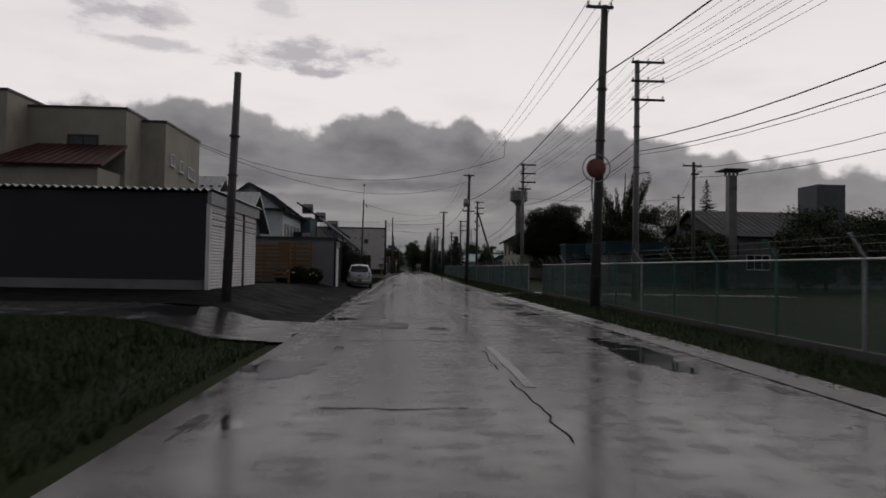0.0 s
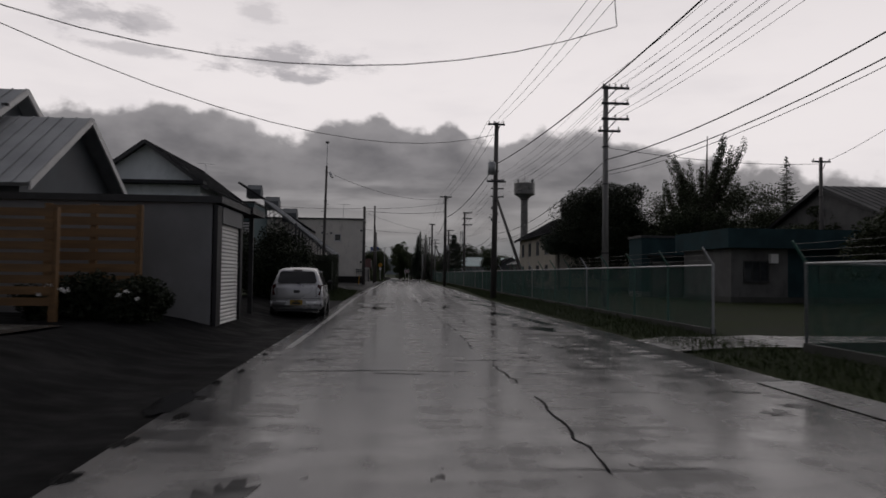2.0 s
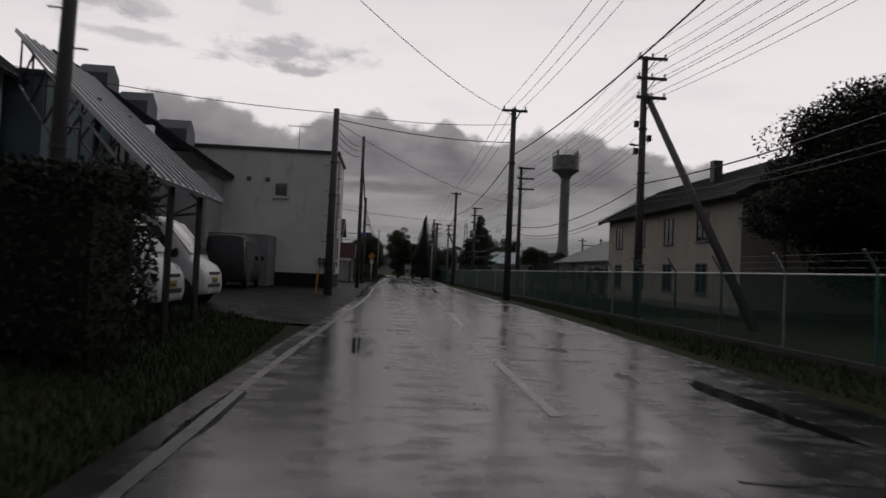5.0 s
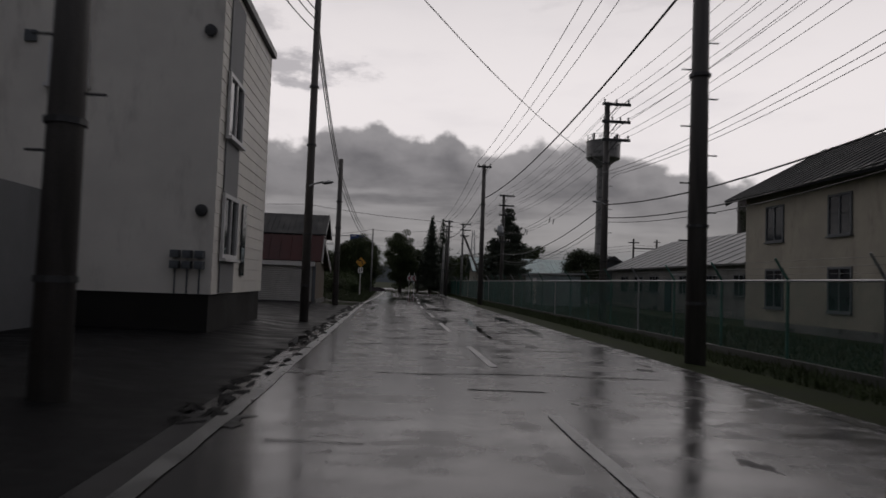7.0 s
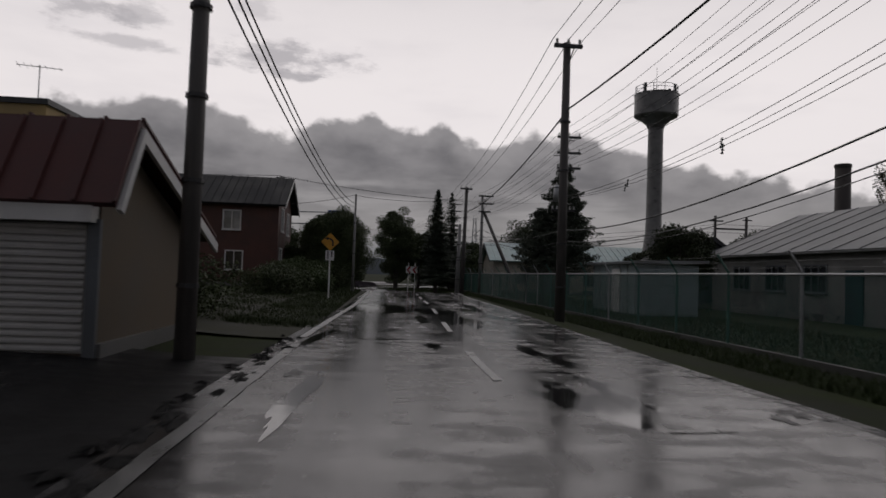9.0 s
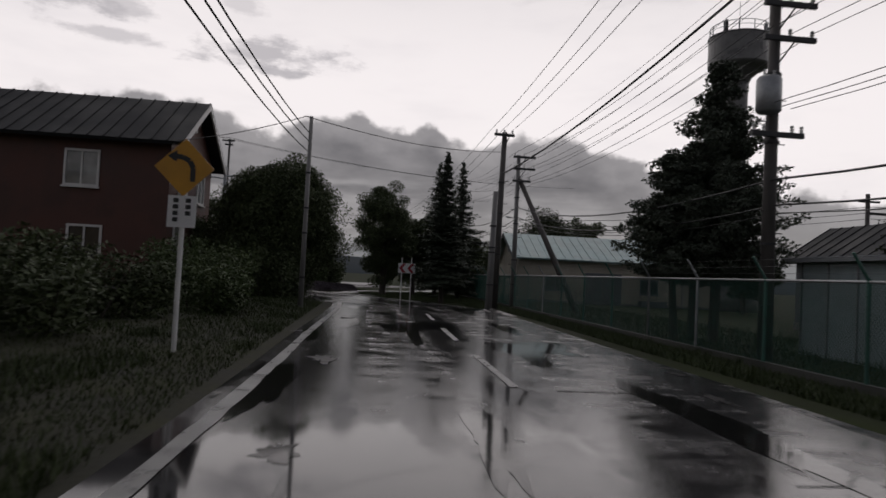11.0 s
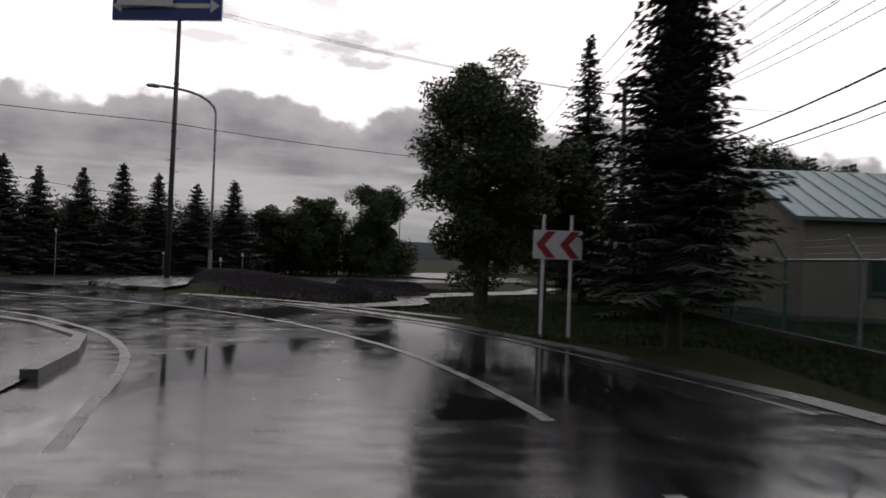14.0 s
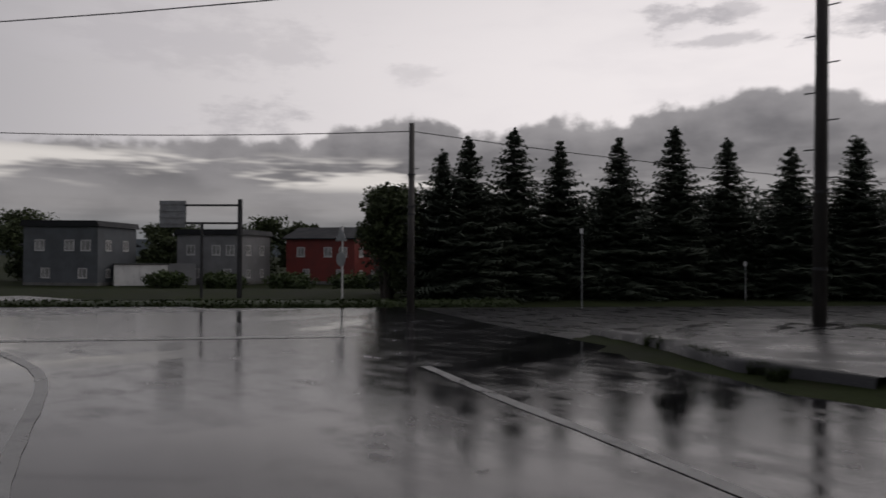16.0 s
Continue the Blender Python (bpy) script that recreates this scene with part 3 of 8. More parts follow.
paint("stop_line", [(-17.4, 158.9), (-20.6, 154.6)], 0.3, "white stop line before the through road")
paint("give_way_line", [along(113.2, 82), along(113.2, 90), along(113.2, 97)], 0.12, "white edge line of the through road")


CRACK_TAR = surface("bitumen_seal", (0.008, 0.008, 0.009), 0.75, 0.3, 2, 60, 0.2, spec=0.08)


def crack(name, pts, w, label):
    bm = bmesh.new()
    rnd = random.Random(int(pts[0][1] * 13) + 3)
    fine = []
    for (ax, ay), (bx, by) in zip(pts, pts[1:]):
        n = max(1, int(math.hypot(bx - ax, by - ay) / 0.25))
        fine += [(ax + (bx - ax) * i / n + rnd.gauss(0, 0.02), ay + (by - ay) * i / n + rnd.gauss(0, 0.02)) for i in range(n)]
    last = None
    for i in range(len(fine) - 1):
        d = (Vector(fine[i + 1]) - Vector(fine[i])).normalized()
        h = w * rnd.uniform(0.25, 0.75)
        now = [bm.verts.new((fine[i][0] - d.y * h, fine[i][1] + d.x * h, 0.003)), bm.verts.new((fine[i][0] + d.y * h, fine[i][1] - d.x * h, 0.003))]
        if last:
            bm.faces.new((last[0], last[1], now[1], now[0]))
        last = now
    return solo(name, bm, CRACK_TAR, label, "road crack", "structure")


for a in range(-6, 56, 4):
    crack("road_seam", [(1.0 - 0.006 * max(0, y - 16) + 0.05 * math.sin(y * 0.7), y) for y in (a, a + 1, a + 2, a + 3 + 0.8 * math.sin(a))], 0.022 + 0.010 * math.sin(a * 1.7), "dark broken seam along the middle of the street")
for y, a, b in ((9.5, -3.2, 0.6), (15.2, -2.9, 1.2), (23.4, -3.2, 3.1), (31.0, -3.1, 0.2), (41.0, -3.2, 0.4), (48.6, -3.3, 3.0), (56.0, -3.3, 1.4), (86.2, -3.4, 0.2), (85.0, -2.8, 1.4), (81.6, -2.0, 3.4), (92.6, -3.4, 0.8), (103.5, -2.0, 0.6), (129.0, -1.7, 1.0), (132.4, -2.6, 0.4), (137.2, -3.4, 3.3)):
    crack("road_joint", [at_line(y, a), at_line(y + 0.15, (a + b) / 2), at_line(y - 0.05, b)], 0.032, "dark wet joint across the street")
crack("road_joint", [at_line(137.0, -3.4), at_line(137.3, -0.5), at_line(137.7, 3.3)], 0.05, "dark wet joint where newer asphalt begins")
crack("road_seam", [(1.55, 134.0), (1.35, 137.0), (1.0, 140.0), (0.45, 142.8)], 0.1, "dark wet seam along the middle of the bend")
crack("road_seam", [(3.2, 137.0), (3.3, 140.5), (2.9, 143.6), (1.6, 147.6)], 0.1, "dark wet seam along the gutter in the bend")

PATCH = wet_asphalt("mended_asphalt", (0.012, 0.012, 0.013), 0.4, 0.58, 0.66, 0.22)
rnd = random.Random(91)
for k in range(64):
    y = 4 + k * 2.05 + rnd.uniform(-0.8, 0.8)
    a = rnd.uniform(-3.2, 1.6)
    b = min(3.2, a + rnd.uniform(0.7, 2.6))
    crack("road_crack", [at_line(y, a), at_line(y + rnd.uniform(-0.1, 0.1), (a + b) / 2), at_line(y + rnd.uniform(-0.12, 0.12), b)], rnd.uniform(0.015, 0.045), "thin dark crack across the wet asphalt")
CRUMB = surface("broken_asphalt", (0.010, 0.010, 0.010), 0.75, 0.4, 3, 40, 0.8, spec=0.1)
for y0, y1, a, b in ((12.0, 14.0, -2.9, -1.4), (19.5, 22.0, 1.2, 2.9), (37.0, 39.0, 1.6, 3.2), (52.0, 53.0, -3.0, -1.2)):
    bm = bmesh.new()
    rnd = random.Random(int(y0 * 10))
    ring = []
    for k in range(28):
        t = k / 28 * 2 * math.pi
        c, s = math.cos(t), math.sin(t)
        q = max(abs(c), abs(s))
        u, v = c / q * rnd.uniform(0.9, 1.0), s / q * rnd.uniform(0.93, 1.0)
        y = (y0 + y1) / 2 + v * (y1 - y0) / 2
        ring.append(bm.verts.new((road_x(y) + (a + b) / 2 + u * (b - a) / 2, y, 0.0022)))
    bm.faces.new(ring)
    solo("road_patch", bm, PATCH, "dark mended patch in the wet asphalt", "road patch", "structure")


def flake(name, x, y, w, d, seed, material, label, z=0.003, depth=0.0):
    """A ragged scab or hollow in the asphalt."""
    rnd = random.Random(seed)
    bm = bmesh.new()
    ring = []
    for k in range(30):
        t = k / 30 * 2 * math.pi
        q = max(0.15, 0.66 + 0.75 * noise.noise((math.cos(t) * 2.2 + seed, math.sin(t) * 2.2, seed * 0.37)) + 0.35 * noise.noise((math.cos(t) * 7, math.sin(t) * 7 + seed, 1.0)) + rnd.uniform(-0.12, 0.12))
        ring.append(bm.verts.new((x + w / 2 * q * math.cos(t), y + d / 2 * q * math.sin(t), z)))
    mid = bm.verts.new((x, y, z + depth))
    for a, b in zip(ring, ring[1:] + ring[:1]):
        bm.faces.new((a, b, mid))
    return solo(name, bm, material, label, "road damage", "structure")


rnd = random.Random(77)
for k in range(46):
    y = 2 + k * 2.95 + rnd.uniform(-1, 1)
    side = rnd.choice((-1, -1, 1))
    flake("road_scab", road_x(y) + narrow(y) * (rnd.uniform(-3.6, -2.5) if side < 0 else rnd.uniform(0.3, 3.1)), y, rnd.uniform(0.22, 0.6), rnd.uniform(0.3, 1.2), k, PATCH, "dark broken spot in the wet asphalt")
for k in range(130):
    y = 79 + k * 0.23 if k < 110 else 15 + (k - 110) * 1.0
    flake("edge_crumbs", road_x(y) - narrow(y) * 3.72 + rnd.uniform(-0.12, 0.22), y, rnd.uniform(0.08, 0.26), rnd.uniform(0.15, 0.6), 200 + k, CRUMB, "broken ragged edge of the asphalt", 0.004, rnd.uniform(0.01, 0.035))


def puddle(x, y, w, d, seed, lean=0.0):
    """Rain standing in a hollow, with a ragged shore."""
    bm = bmesh.new()
    shore = []
    for k in range(64):
        t = k / 64 * 2 * math.pi
        c, s = math.cos(t), math.sin(t)
        q = 0.8 + 0.42 * noise.noise((c * 1.3 + seed, s * 1.3, seed * 0.7)) + 0.16 * noise.noise((c * 4.5, s * 4.5 + seed, 2.0)) + 0.07 * noise.noise((c * 13, s * 13 + seed, 5.0))
        v = s * max(0.2, q) * d / 2
        shore.append(bm.verts.new((x + c * max(0.2, q) * w / 2 + lean * v, y + v, 0.0035)))
    mid = bm.verts.new((x, y, 0.0035))
    for a, b in zip(shore, shore[1:] + shore[:1]):
        bm.faces.new((a, b, mid))
    return solo("puddle", bm, WATER, "still rain puddle on the worn asphalt", "puddle", "structure")


for k, (x, y, w, d, lean) in enumerate((
        (3.6, 8.0, 1.0, 5.0, 0.0), (-2.0, 6.0, 1.3, 2.2, 0.0), (-2.2, 14.9, 1.0, 1.2, 0.1), (0.35, 14.7, 0.9, 0.5, 0.0), (-2.0, 22.4, 0.45, 1.7, 0.2), (3.4, 23.7, 1.2, 1.9, -0.3), (3.0, 20.6, 1.4, 1.1, -0.3),
        (3.4, 17.9, 1.2, 0.7, -0.3), (1.5, 21.65, 0.9, 0.6, -0.2), (1.4, 16.3, 0.25, 0.45, 0.0), (-3.0, 28.7, 0.4, 2.0, 0.0), (-2.6, 24.6, 0.8, 1.0, 0.0), (3.0, 45.5, 0.9, 2.8, -0.2),
        (3.7, 41.2, 0.35, 4.0, -0.1), (3.2, 38.8, 0.8, 1.8, 0.0), (3.5, 57.8, 1.1, 3.0, -0.3), (1.4, 49.7, 0.7, 2.2, 0.1), (3.3, 52.4, 0.4, 5.0, -0.15), (-2.75, 61.5, 0.35, 3.0, 0.0), (-2.6, 66.5, 0.5, 3.0, 0.0),
        (3.2, 63.0, 0.5, 4.0, 0.0), (1.4, 90.7, 0.22, 8.2, 0.04), (0.13, 89.0, 0.2, 0.5, 0.0), (-2.1, 85.4, 0.25, 2.2, 0.0), (2.5, 88.0, 0.35, 4.0, 0.0), (2.6, 94.0, 0.3, 4.0, 0.0), (1.25, 87.1, 0.18, 0.8, 0.0), (-1.2, 99.0, 0.25, 3.4, 0.05), (-1.5, 104.2, 0.25, 3.4, 0.1), (-0.5, 104.0, 0.75, 0.35, 0.0),
        (0.25, 103.2, 0.3, 0.9, 0.0), (1.6, 102.9, 0.3, 1.8, 0.0), (0.4, 109.0, 0.3, 4.0, 0.0), (-1.2, 112.5, 0.5, 3.0, 0.0), (0.5, 115.5, 0.35, 3.0, 0.05), (-1.2, 117.5, 0.5, 3.0, 0.03),
        (-1.24, 122.6, 0.42, 4.0, 0.0), (0.5, 123.2, 0.3, 5.6, 0.03), (-0.62, 125.2, 0.4, 3.2, 0.06), (0.1, 129.1, 0.9, 0.9, 0.0), (1.5, 132.6, 0.5, 4.4, -0.12), (2.9, 133.6, 1.5, 4.6, 0.1),
        (0.62, 134.9, 0.22, 4.6, -0.04), (-0.6, 131.4, 0.9, 2.0, 0.0), (0.2, 143.4, 1.0, 2.6, -0.1), (2.6, 125.5, 0.5, 4.0, 0.0), (2.4, 116.0, 0.5, 5.0, 0.0))):
    puddle(x, y, w, d, 300 + k, lean)


rnd = random.Random(131)
for k in range(60):
    y = rnd.uniform(131.8, 137.2)
    flake("road_scab", rnd.uniform(-0.9, 0.75) if k % 3 else 0.62 - 0.02 * (y - 132), y, rnd.uniform(0.15, 0.7), rnd.uniform(0.06, 0.2), 500 + k, PATCH, "thin broken scale of old asphalt", 0.004)
for k in range(34):
    y = rnd.uniform(8, 58)
    flake("road_scab", rnd.uniform(1.4, 3.9), y, rnd.uniform(0.3, 0.9), rnd.uniform(0.1, 0.3), 600 + k, PATCH, "thin broken scale of old asphalt", 0.004)
for k in range(30):
    y = rnd.uniform(82, 128)
    flake("road_scab", road_x(y) + rnd.uniform(1.9, 2.5), y, rnd.uniform(0.12, 0.4), rnd.uniform(0.1, 0.5), 700 + k, PATCH, "thin broken scale of old asphalt", 0.004)


def manhole(x, y):
    top = thing("manhole_cover", "round iron manhole cover set in wet asphalt", "manhole cover", pose(x, y, 0))
    bm = bmesh.new()
    lathe(bm, [(0.36, -0.03), (0.36, 0.007), (0.30, 0.007), (0.30, 0.004)], 32)
    part("ring", bm, CONCRETE, top)
    bm = bmesh.new()
    lathe(bm, [(0.295, -0.02), (0.295, 0.009), (0.27, 0.011)], 28)
    for k in range(-3, 4):
        box(bm, -0.2, 0.2, k * 0.07 - 0.012, k * 0.07 + 0.012, 0.011, 0.015)
    part("lid", bm, STEEL_DARK, top)


manhole(road_x(67) - 1.45, 65.6)
manhole(road_x(13) - 0.75, 12.3)

# kerb stones round the corner where the street bends, and along the island
KERB = [(-3.95, 141.4), (-4.25, 142.6), (-4.6, 144.2), (-5.0, 145.7), (-5.7, 147.2), (-7.2, 148.6), (-9.4, 149.9), (-12.0, 151.0), (-15.5, 151.9), (-19.5, 152.3)]
kerb = thing("kerb", "wet concrete kerb round the corner pavement", "kerb", pose(0, 0, 0))
tagged(kerb, kind="structure")
for (ax, ay), (bx, by) in zip(KERB[2:], KERB[3:]):
    n = max(1, round(math.hypot(bx - ax, by - ay) / 0.9))
    for i in range(n):
        p, q = (ax + (bx - ax) * i / n, ay + (by - ay) * i / n), (ax + (bx - ax) * (i + 1) / n, ay + (by - ay) * (i + 1) / n)
        bm = bmesh.new()
        L = math.hypot(q[0] - p[0], q[1] - p[1]) - 0.015
        m = pose((p[0] + q[0]) / 2, (p[1] + q[1]) / 2, rise((p[1] + q[1]) / 2), 0, 0, math.degrees(math.atan2(q[1] - p[1], q[0] - p[0])))
        box(bm, -L / 2, L / 2, -0.09, 0.09, -0.05, 0.12, m)
        part("kerb_stone", bm, CONCRETE, kerb)
strip("corner_pavement", [((-13.0 - 0.5 * k, y - 1.5, min(0.07, 0.03 * k - 0.03)), (x, y, min(0.09, 0.035 * k - 0.03)), 6) for k, (x, y) in enumerate(KERB)], ROAD, "wet asphalt corner pavement with puddles", "pavement")
sheet("corner_apron", [-17 + 0.8 * k for k in range(21)], [136.6 + 0.8 * k for k in range(21)], lambda x, y: land(x, y) - 0.012, ROAD, "wet asphalt mouth of a side yard", "road")
ISLE = [(-11.3, 158.9), (-8.4, 158.5), (-6.0, 157.4), (-3.9, 156.2), (-2.0, 154.6), (0.0, 152.9)]
strip("island_kerb", [((x, y, 0.06), (x + 0.16, y + 0.2, 0.07), 1) for x, y in ISLE[1:]], GUTTER, "wet concrete kerb of the planted island", "kerb")
TIP = [((-14.7, 162.4), (-14.5, 163.3)), ((-13.2, 161.3), (-12.3, 164.6)), ((-12.2, 160.5), (-11.2, 164.3)), ((-11.2, 159.8), (-10.1, 163.0)), ((-10.3, 159.7), (-9.4, 161.0)), ((-9.6, 159.6), (-9.2, 160.2))]
rows = []
for (a0, b0), (a1, b1) in zip(TIP, TIP[1:]):
    for k in range(5):
        a, b = Vector(a0).lerp(Vector(a1), k / 5), Vector(b0).lerp(Vector(b1), k / 5)
        rows.append([a.lerp(b, i / 10) for i in range(11)])
bm = bmesh.new()
last = None
for line in rows:
    edge = line[0] + (line[0] - line[1]).normalized() * 0.05
    now = [bm.verts.new((edge.x, edge.y, -0.12))] + [bm.verts.new((p.x, p.y, land(p.x, p.y) + 0.045)) for p in line]
    if last:
        for i in range(11):
            bm.faces.new((last[i], last[i + 1], now[i + 1], now[i]))
    last = now
bmesh.ops.recalc_face_normals(bm, faces=bm.faces)
if sum(f.normal.z for f in bm.faces) < 0:
    bmesh.ops.reverse_faces(bm, faces=bm.faces)
solo("island_pavement", bm, ROAD_FAR, "wet grey pavement at the island's tip", "pavement", "structure", smooth=True)
WIND = [(-4.3, 155.9, 0.3), (-3.4, 156.4, 0.9), (-2.6, 157.1, 0.9), (-1.7, 158.2, 1.1), (-1.35, 159.5, 1.1), (-1.6, 160.9, 1.1), (-1.75, 162.2, 1.2), (-1.0, 163.6, 1.3), (0.2, 165.4, 1.3), (2.0, 167.5, 1.5), (4.0, 170.0, 1.6), (6.0, 176.0, 1.8)]
strip("winding_path", [((x - w * 0.5, y + w * 0.35, land(x, y) + 0.012), (x + w * 0.5, y - w * 0.35, land(x, y) + 0.012), 2) for x, y, w in WIND], CONCRETE, "wet pale footpath winding through the lawn", "path")
strip("far_road", [((-4.2 + 0.3 * k, 186 + k * 6, land(-4, 186 + k * 6) + 0.1), (-0.5 + 0.45 * k, 184 + k * 6, land(0, 184 + k * 6) + 0.1), 2) for k in range(0, 16)], CONCRETE, "bright wet road running off beyond the trees", "road")

# far hills
bm = bmesh.new()
rnd = random.Random(5)
last = None
for k in range(0, 73):
    a = radians(-90 + k * 2.5)
    h = 34 + 26 * noise.noise((k * 0.13, 2.0, 0)) + 10 * noise.noise((k * 0.7, 5.0, 0))
    p = [bm.verts.new((1900 * math.sin(a), 1900 * math.cos(a), -20)), bm.verts.new((1960 * math.sin(a), 1960 * math.cos(a), max(8, h))), bm.verts.new((2300 * math.sin(a), 2300 * math.cos(a), -20))]
    if last:
        for i in range(2):
            bm.faces.new((last[i], last[i + 1], p[i + 1], p[i]))
    last = p
solo("backdrop_hills", bm, HILL, "low blue wooded hills far away", "hills", "structure", smooth=True)



# ---- poles and cables ----
def insulator(bm, x, y, z, r=0.045, h=0.16):
    for k in range(3):
        tube(bm, (x, y, z + k * h / 3), (x, y, z + k * h / 3 + h * 0.22), r, r * 0.7, 6)


def utility_pole(x, y, h, r=0.16, arms=(), label="", material=None, z0=0.0, lean=(0, 0), extras=None, lamp=None, yaw=0, bolts=True):
    """arms: (height from the top, half length left, half length right, insulators up or along)."""
    top = thing("utility_pole", label or "dark weathered utility pole with crossarms", "utility pole", pose(x, y, z0, lean[0], lean[1], yaw), "poles along the street")
    bm = bmesh.new()
    tube(bm, (0, 0, -0.3), (0, 0, h), r, r * 0.68, 14)
    part("pole", bm, material or POLE_WOOD, top, smooth=True)
    for z in (1.2, 2.4, h * 0.55, h * 0.72):
        bm = bmesh.new()
        tube(bm, (0, 0, z), (0, 0, z + 0.05), r * 1.04, r * 1.04, 12)
        part("band", bm, STEEL_DARK, top)
    for k in range(8):
        z = 2.2 + k * 0.45
        if bolts and z < h - 1:
            s = 1 if k % 2 else -1
            bm = bmesh.new()
            tube(bm, (s * r * 0.8, 0, z), (s * (r + 0.14), 0, z), 0.012, 0.012, 5)
            part("step_bolt", bm, STEEL_DARK, top)
    for down, l, rr, n in arms:
        z = h - down
        bm = bmesh.new()
        box(bm, -l, rr, -r - 0.10, -r - 0.01, z - 0.05, z + 0.05)
        arm = part("crossarm", bm, STEEL_DARK, top)
        for k in range(n):
            bm = bmesh.new()
            px = -l + 0.08 + (l + rr - 0.16) * (k / max(1, n - 1))
            insulator(bm, px, -r - 0.055, z + 0.05)
            part("insulator", bm, PORCELAIN, arm)
        bm = bmesh.new()
        tube(bm, (0.45 * rr, -r - 0.05, z), (0, -r, z - 0.5), 0.018, 0.018, 5)
        part("arm_brace", bm, STEEL_DARK, top)
    if lamp:
        z, s = lamp
        bm = bmesh.new()
        polytube(bm, [(0, -r, z), (s * 0.15, -r - 0.06, z + 0.06), (s * 0.34, -r - 0.1, z + 0.1)], 0.022, 6)
        arm = part("lamp_bracket", bm, GALV, top)
        bm = bmesh.new()
        m = pose(s * 0.44, -r - 0.1, z + 0.09, 0, -10 * s, 0)
        lathe_at(bm, [(0.03, 0.07), (0.13, 0.02), (0.14, -0.02), (0.09, -0.05)], m, (1.0, 0.6, 0.7))
        part("lamp_head", bm, GALV, arm, "grey street lamp head", smooth=True)
    if extras:
        extras(top, h, r)
    return top


def lathe_at(bm, profile, m, scale=(1, 1, 1), seg=14):
    n = len(bm.verts)
    lathe(bm, profile, seg)
    bm.verts.ensure_lookup_table()
    for v in bm.verts[n:]:
        v.co = m @ Vector((v.co.x * scale[0], v.co.y * scale[1], v.co.z * scale[2]))


def transformer(top, h, r):
    bm = bmesh.new()
    lathe_at(bm, [(0.2, 0), (0.24, 0.04), (0.24, 0.66), (0.2, 0.72), (0.05, 0.76)], pose(-r - 0.1, -r - 0.12, h - 3.1))
    can = part("transformer", bm, GALV, top, "grey pole transformer can", smooth=True)
    for s in (-0.1, 0.1):
        bm = bmesh.new()
        insulator(bm, -r - 0.1 + s, -r - 0.12, h - 2.36, 0.035, 0.14)
        part("bushing", bm, PORCELAIN, can)
    bm = bmesh.new()
    box(bm, -0.55, 0.55, -r - 0.1, -r - 0.02, h - 3.55, h - 3.45)
    arm = part("crossarm", bm, STEEL_DARK, top)
    for s in (-0.5, -0.3, 0.3, 0.5):
        bm = bmesh.new()
        insulator(bm, s, -r - 0.06, h - 3.45)
        part("insulator", bm, PORCELAIN, arm)


def switchgear(top, h, r):
    for k, s in enumerate((-1, 1, -1)):
        bm = bmesh.new()
        z = h - 2.6 - k * 0.5
        box(bm, s * r - 0.07 + s * 0.08, s * r + 0.07 + s * 0.08, -0.08, 0.08, z, z + 0.22)
        part("junction_box", bm, STEEL_DARK, top, "dark cable junction box")


def strut(dx, dy, z, gear=True):
    def put(top, h, r):
        bm = bmesh.new()
        tube(bm, (dx, dy, -0.1), (0.1, 0, z), 0.15, 0.11, 12)
        part("strut", bm, POLE_WOOD, top, "dark slanting wooden strut", smooth=True)
        if gear:
            switchgear(top, h, r)
    return put


P = [(6.46, 21.05, 11.2), (5.14, 60.6, 10.3), (4.08, 84.4, 8.7), (4.4, 111.8, 8.1), (4.65, 137.6, 7.3)]
Q = [(10.4, 28.3, 11.5), (8.8, 51.2, 10.0), (7.9, 79.1, 9.6), (7.46, 99.6, 8.6), (7.58, 123.9, 8.1), (6.75, 143.9, 7.6), (6.9, 166, 9.2)]
L = [(-5.4, 15.7, 6.5), (-4.95, 63.0, 7.7), (-3.2, 79.5, 6.95), (-2.63, 90.3, 8.2), (-2.75, 101.2, 6.15), (-2.1, 129.75, 5.6)]
STACK = ((0.12, 0.35, 0.75, 3), (0.85, 0.35, 0.75, 3), (1.55, 0.35, 0.75, 3))


def round_sign(top, h, r):
    bm = bmesh.new()
    polytube(bm, [(-r, -0.1, 3.5), (-0.3, -0.2, 4.2), (-0.34, -0.3, 4.7), (-0.26, -0.3, 4.95)], 0.03, 6)
    arm = part("mirror_arm", bm, GALV, top)
    bm = bmesh.new()
    lathe_at(bm, [(0.03, 0.06), (0.28, 0.03), (0.36, 0.0), (0.35, -0.03)], pose(-0.2, -0.32, 5.12, 90, 0, 0), seg=28)
    part("disc", bm, RUST_DISC, arm, "faded red back of a round mirror", smooth=True)
    bm = bmesh.new()
    ring = [(-0.2 + 0.5 * math.cos(k * math.pi / 14), -0.34, 5.12 + 0.5 * math.sin(k * math.pi / 14)) for k in range(29)]
    polytube(bm, ring, 0.022, 6)
    part("hood_ring", bm, GALV, arm)


utility_pole(*P[0], 0.19, ((0.15, 0.75, 0.25, 3),), "tall dark pole with a round mirror and one crossarm", extras=round_sign, lean=(0, 1.3))
utility_pole(*P[1], 0.18, ((0.15, 0.55, 0.45, 4),), "tall pole with crossarm, transformer and lower arm", extras=transformer, lean=(0, 0.6))
utility_pole(*P[2], 0.16, ((0.15, 0.55, 0.55, 3),), "tall dark pole with a single top crossarm")
utility_pole(*P[3], 0.15, ((0.15, 0.42, 0.38, 3),), "tall dark pole with a single top crossarm")
utility_pole(*P[4], 0.15, ((0.15, 0.45, 0.35, 3),), "dark pole with a top crossarm beside a shorter pole", lean=(0, 1.0))
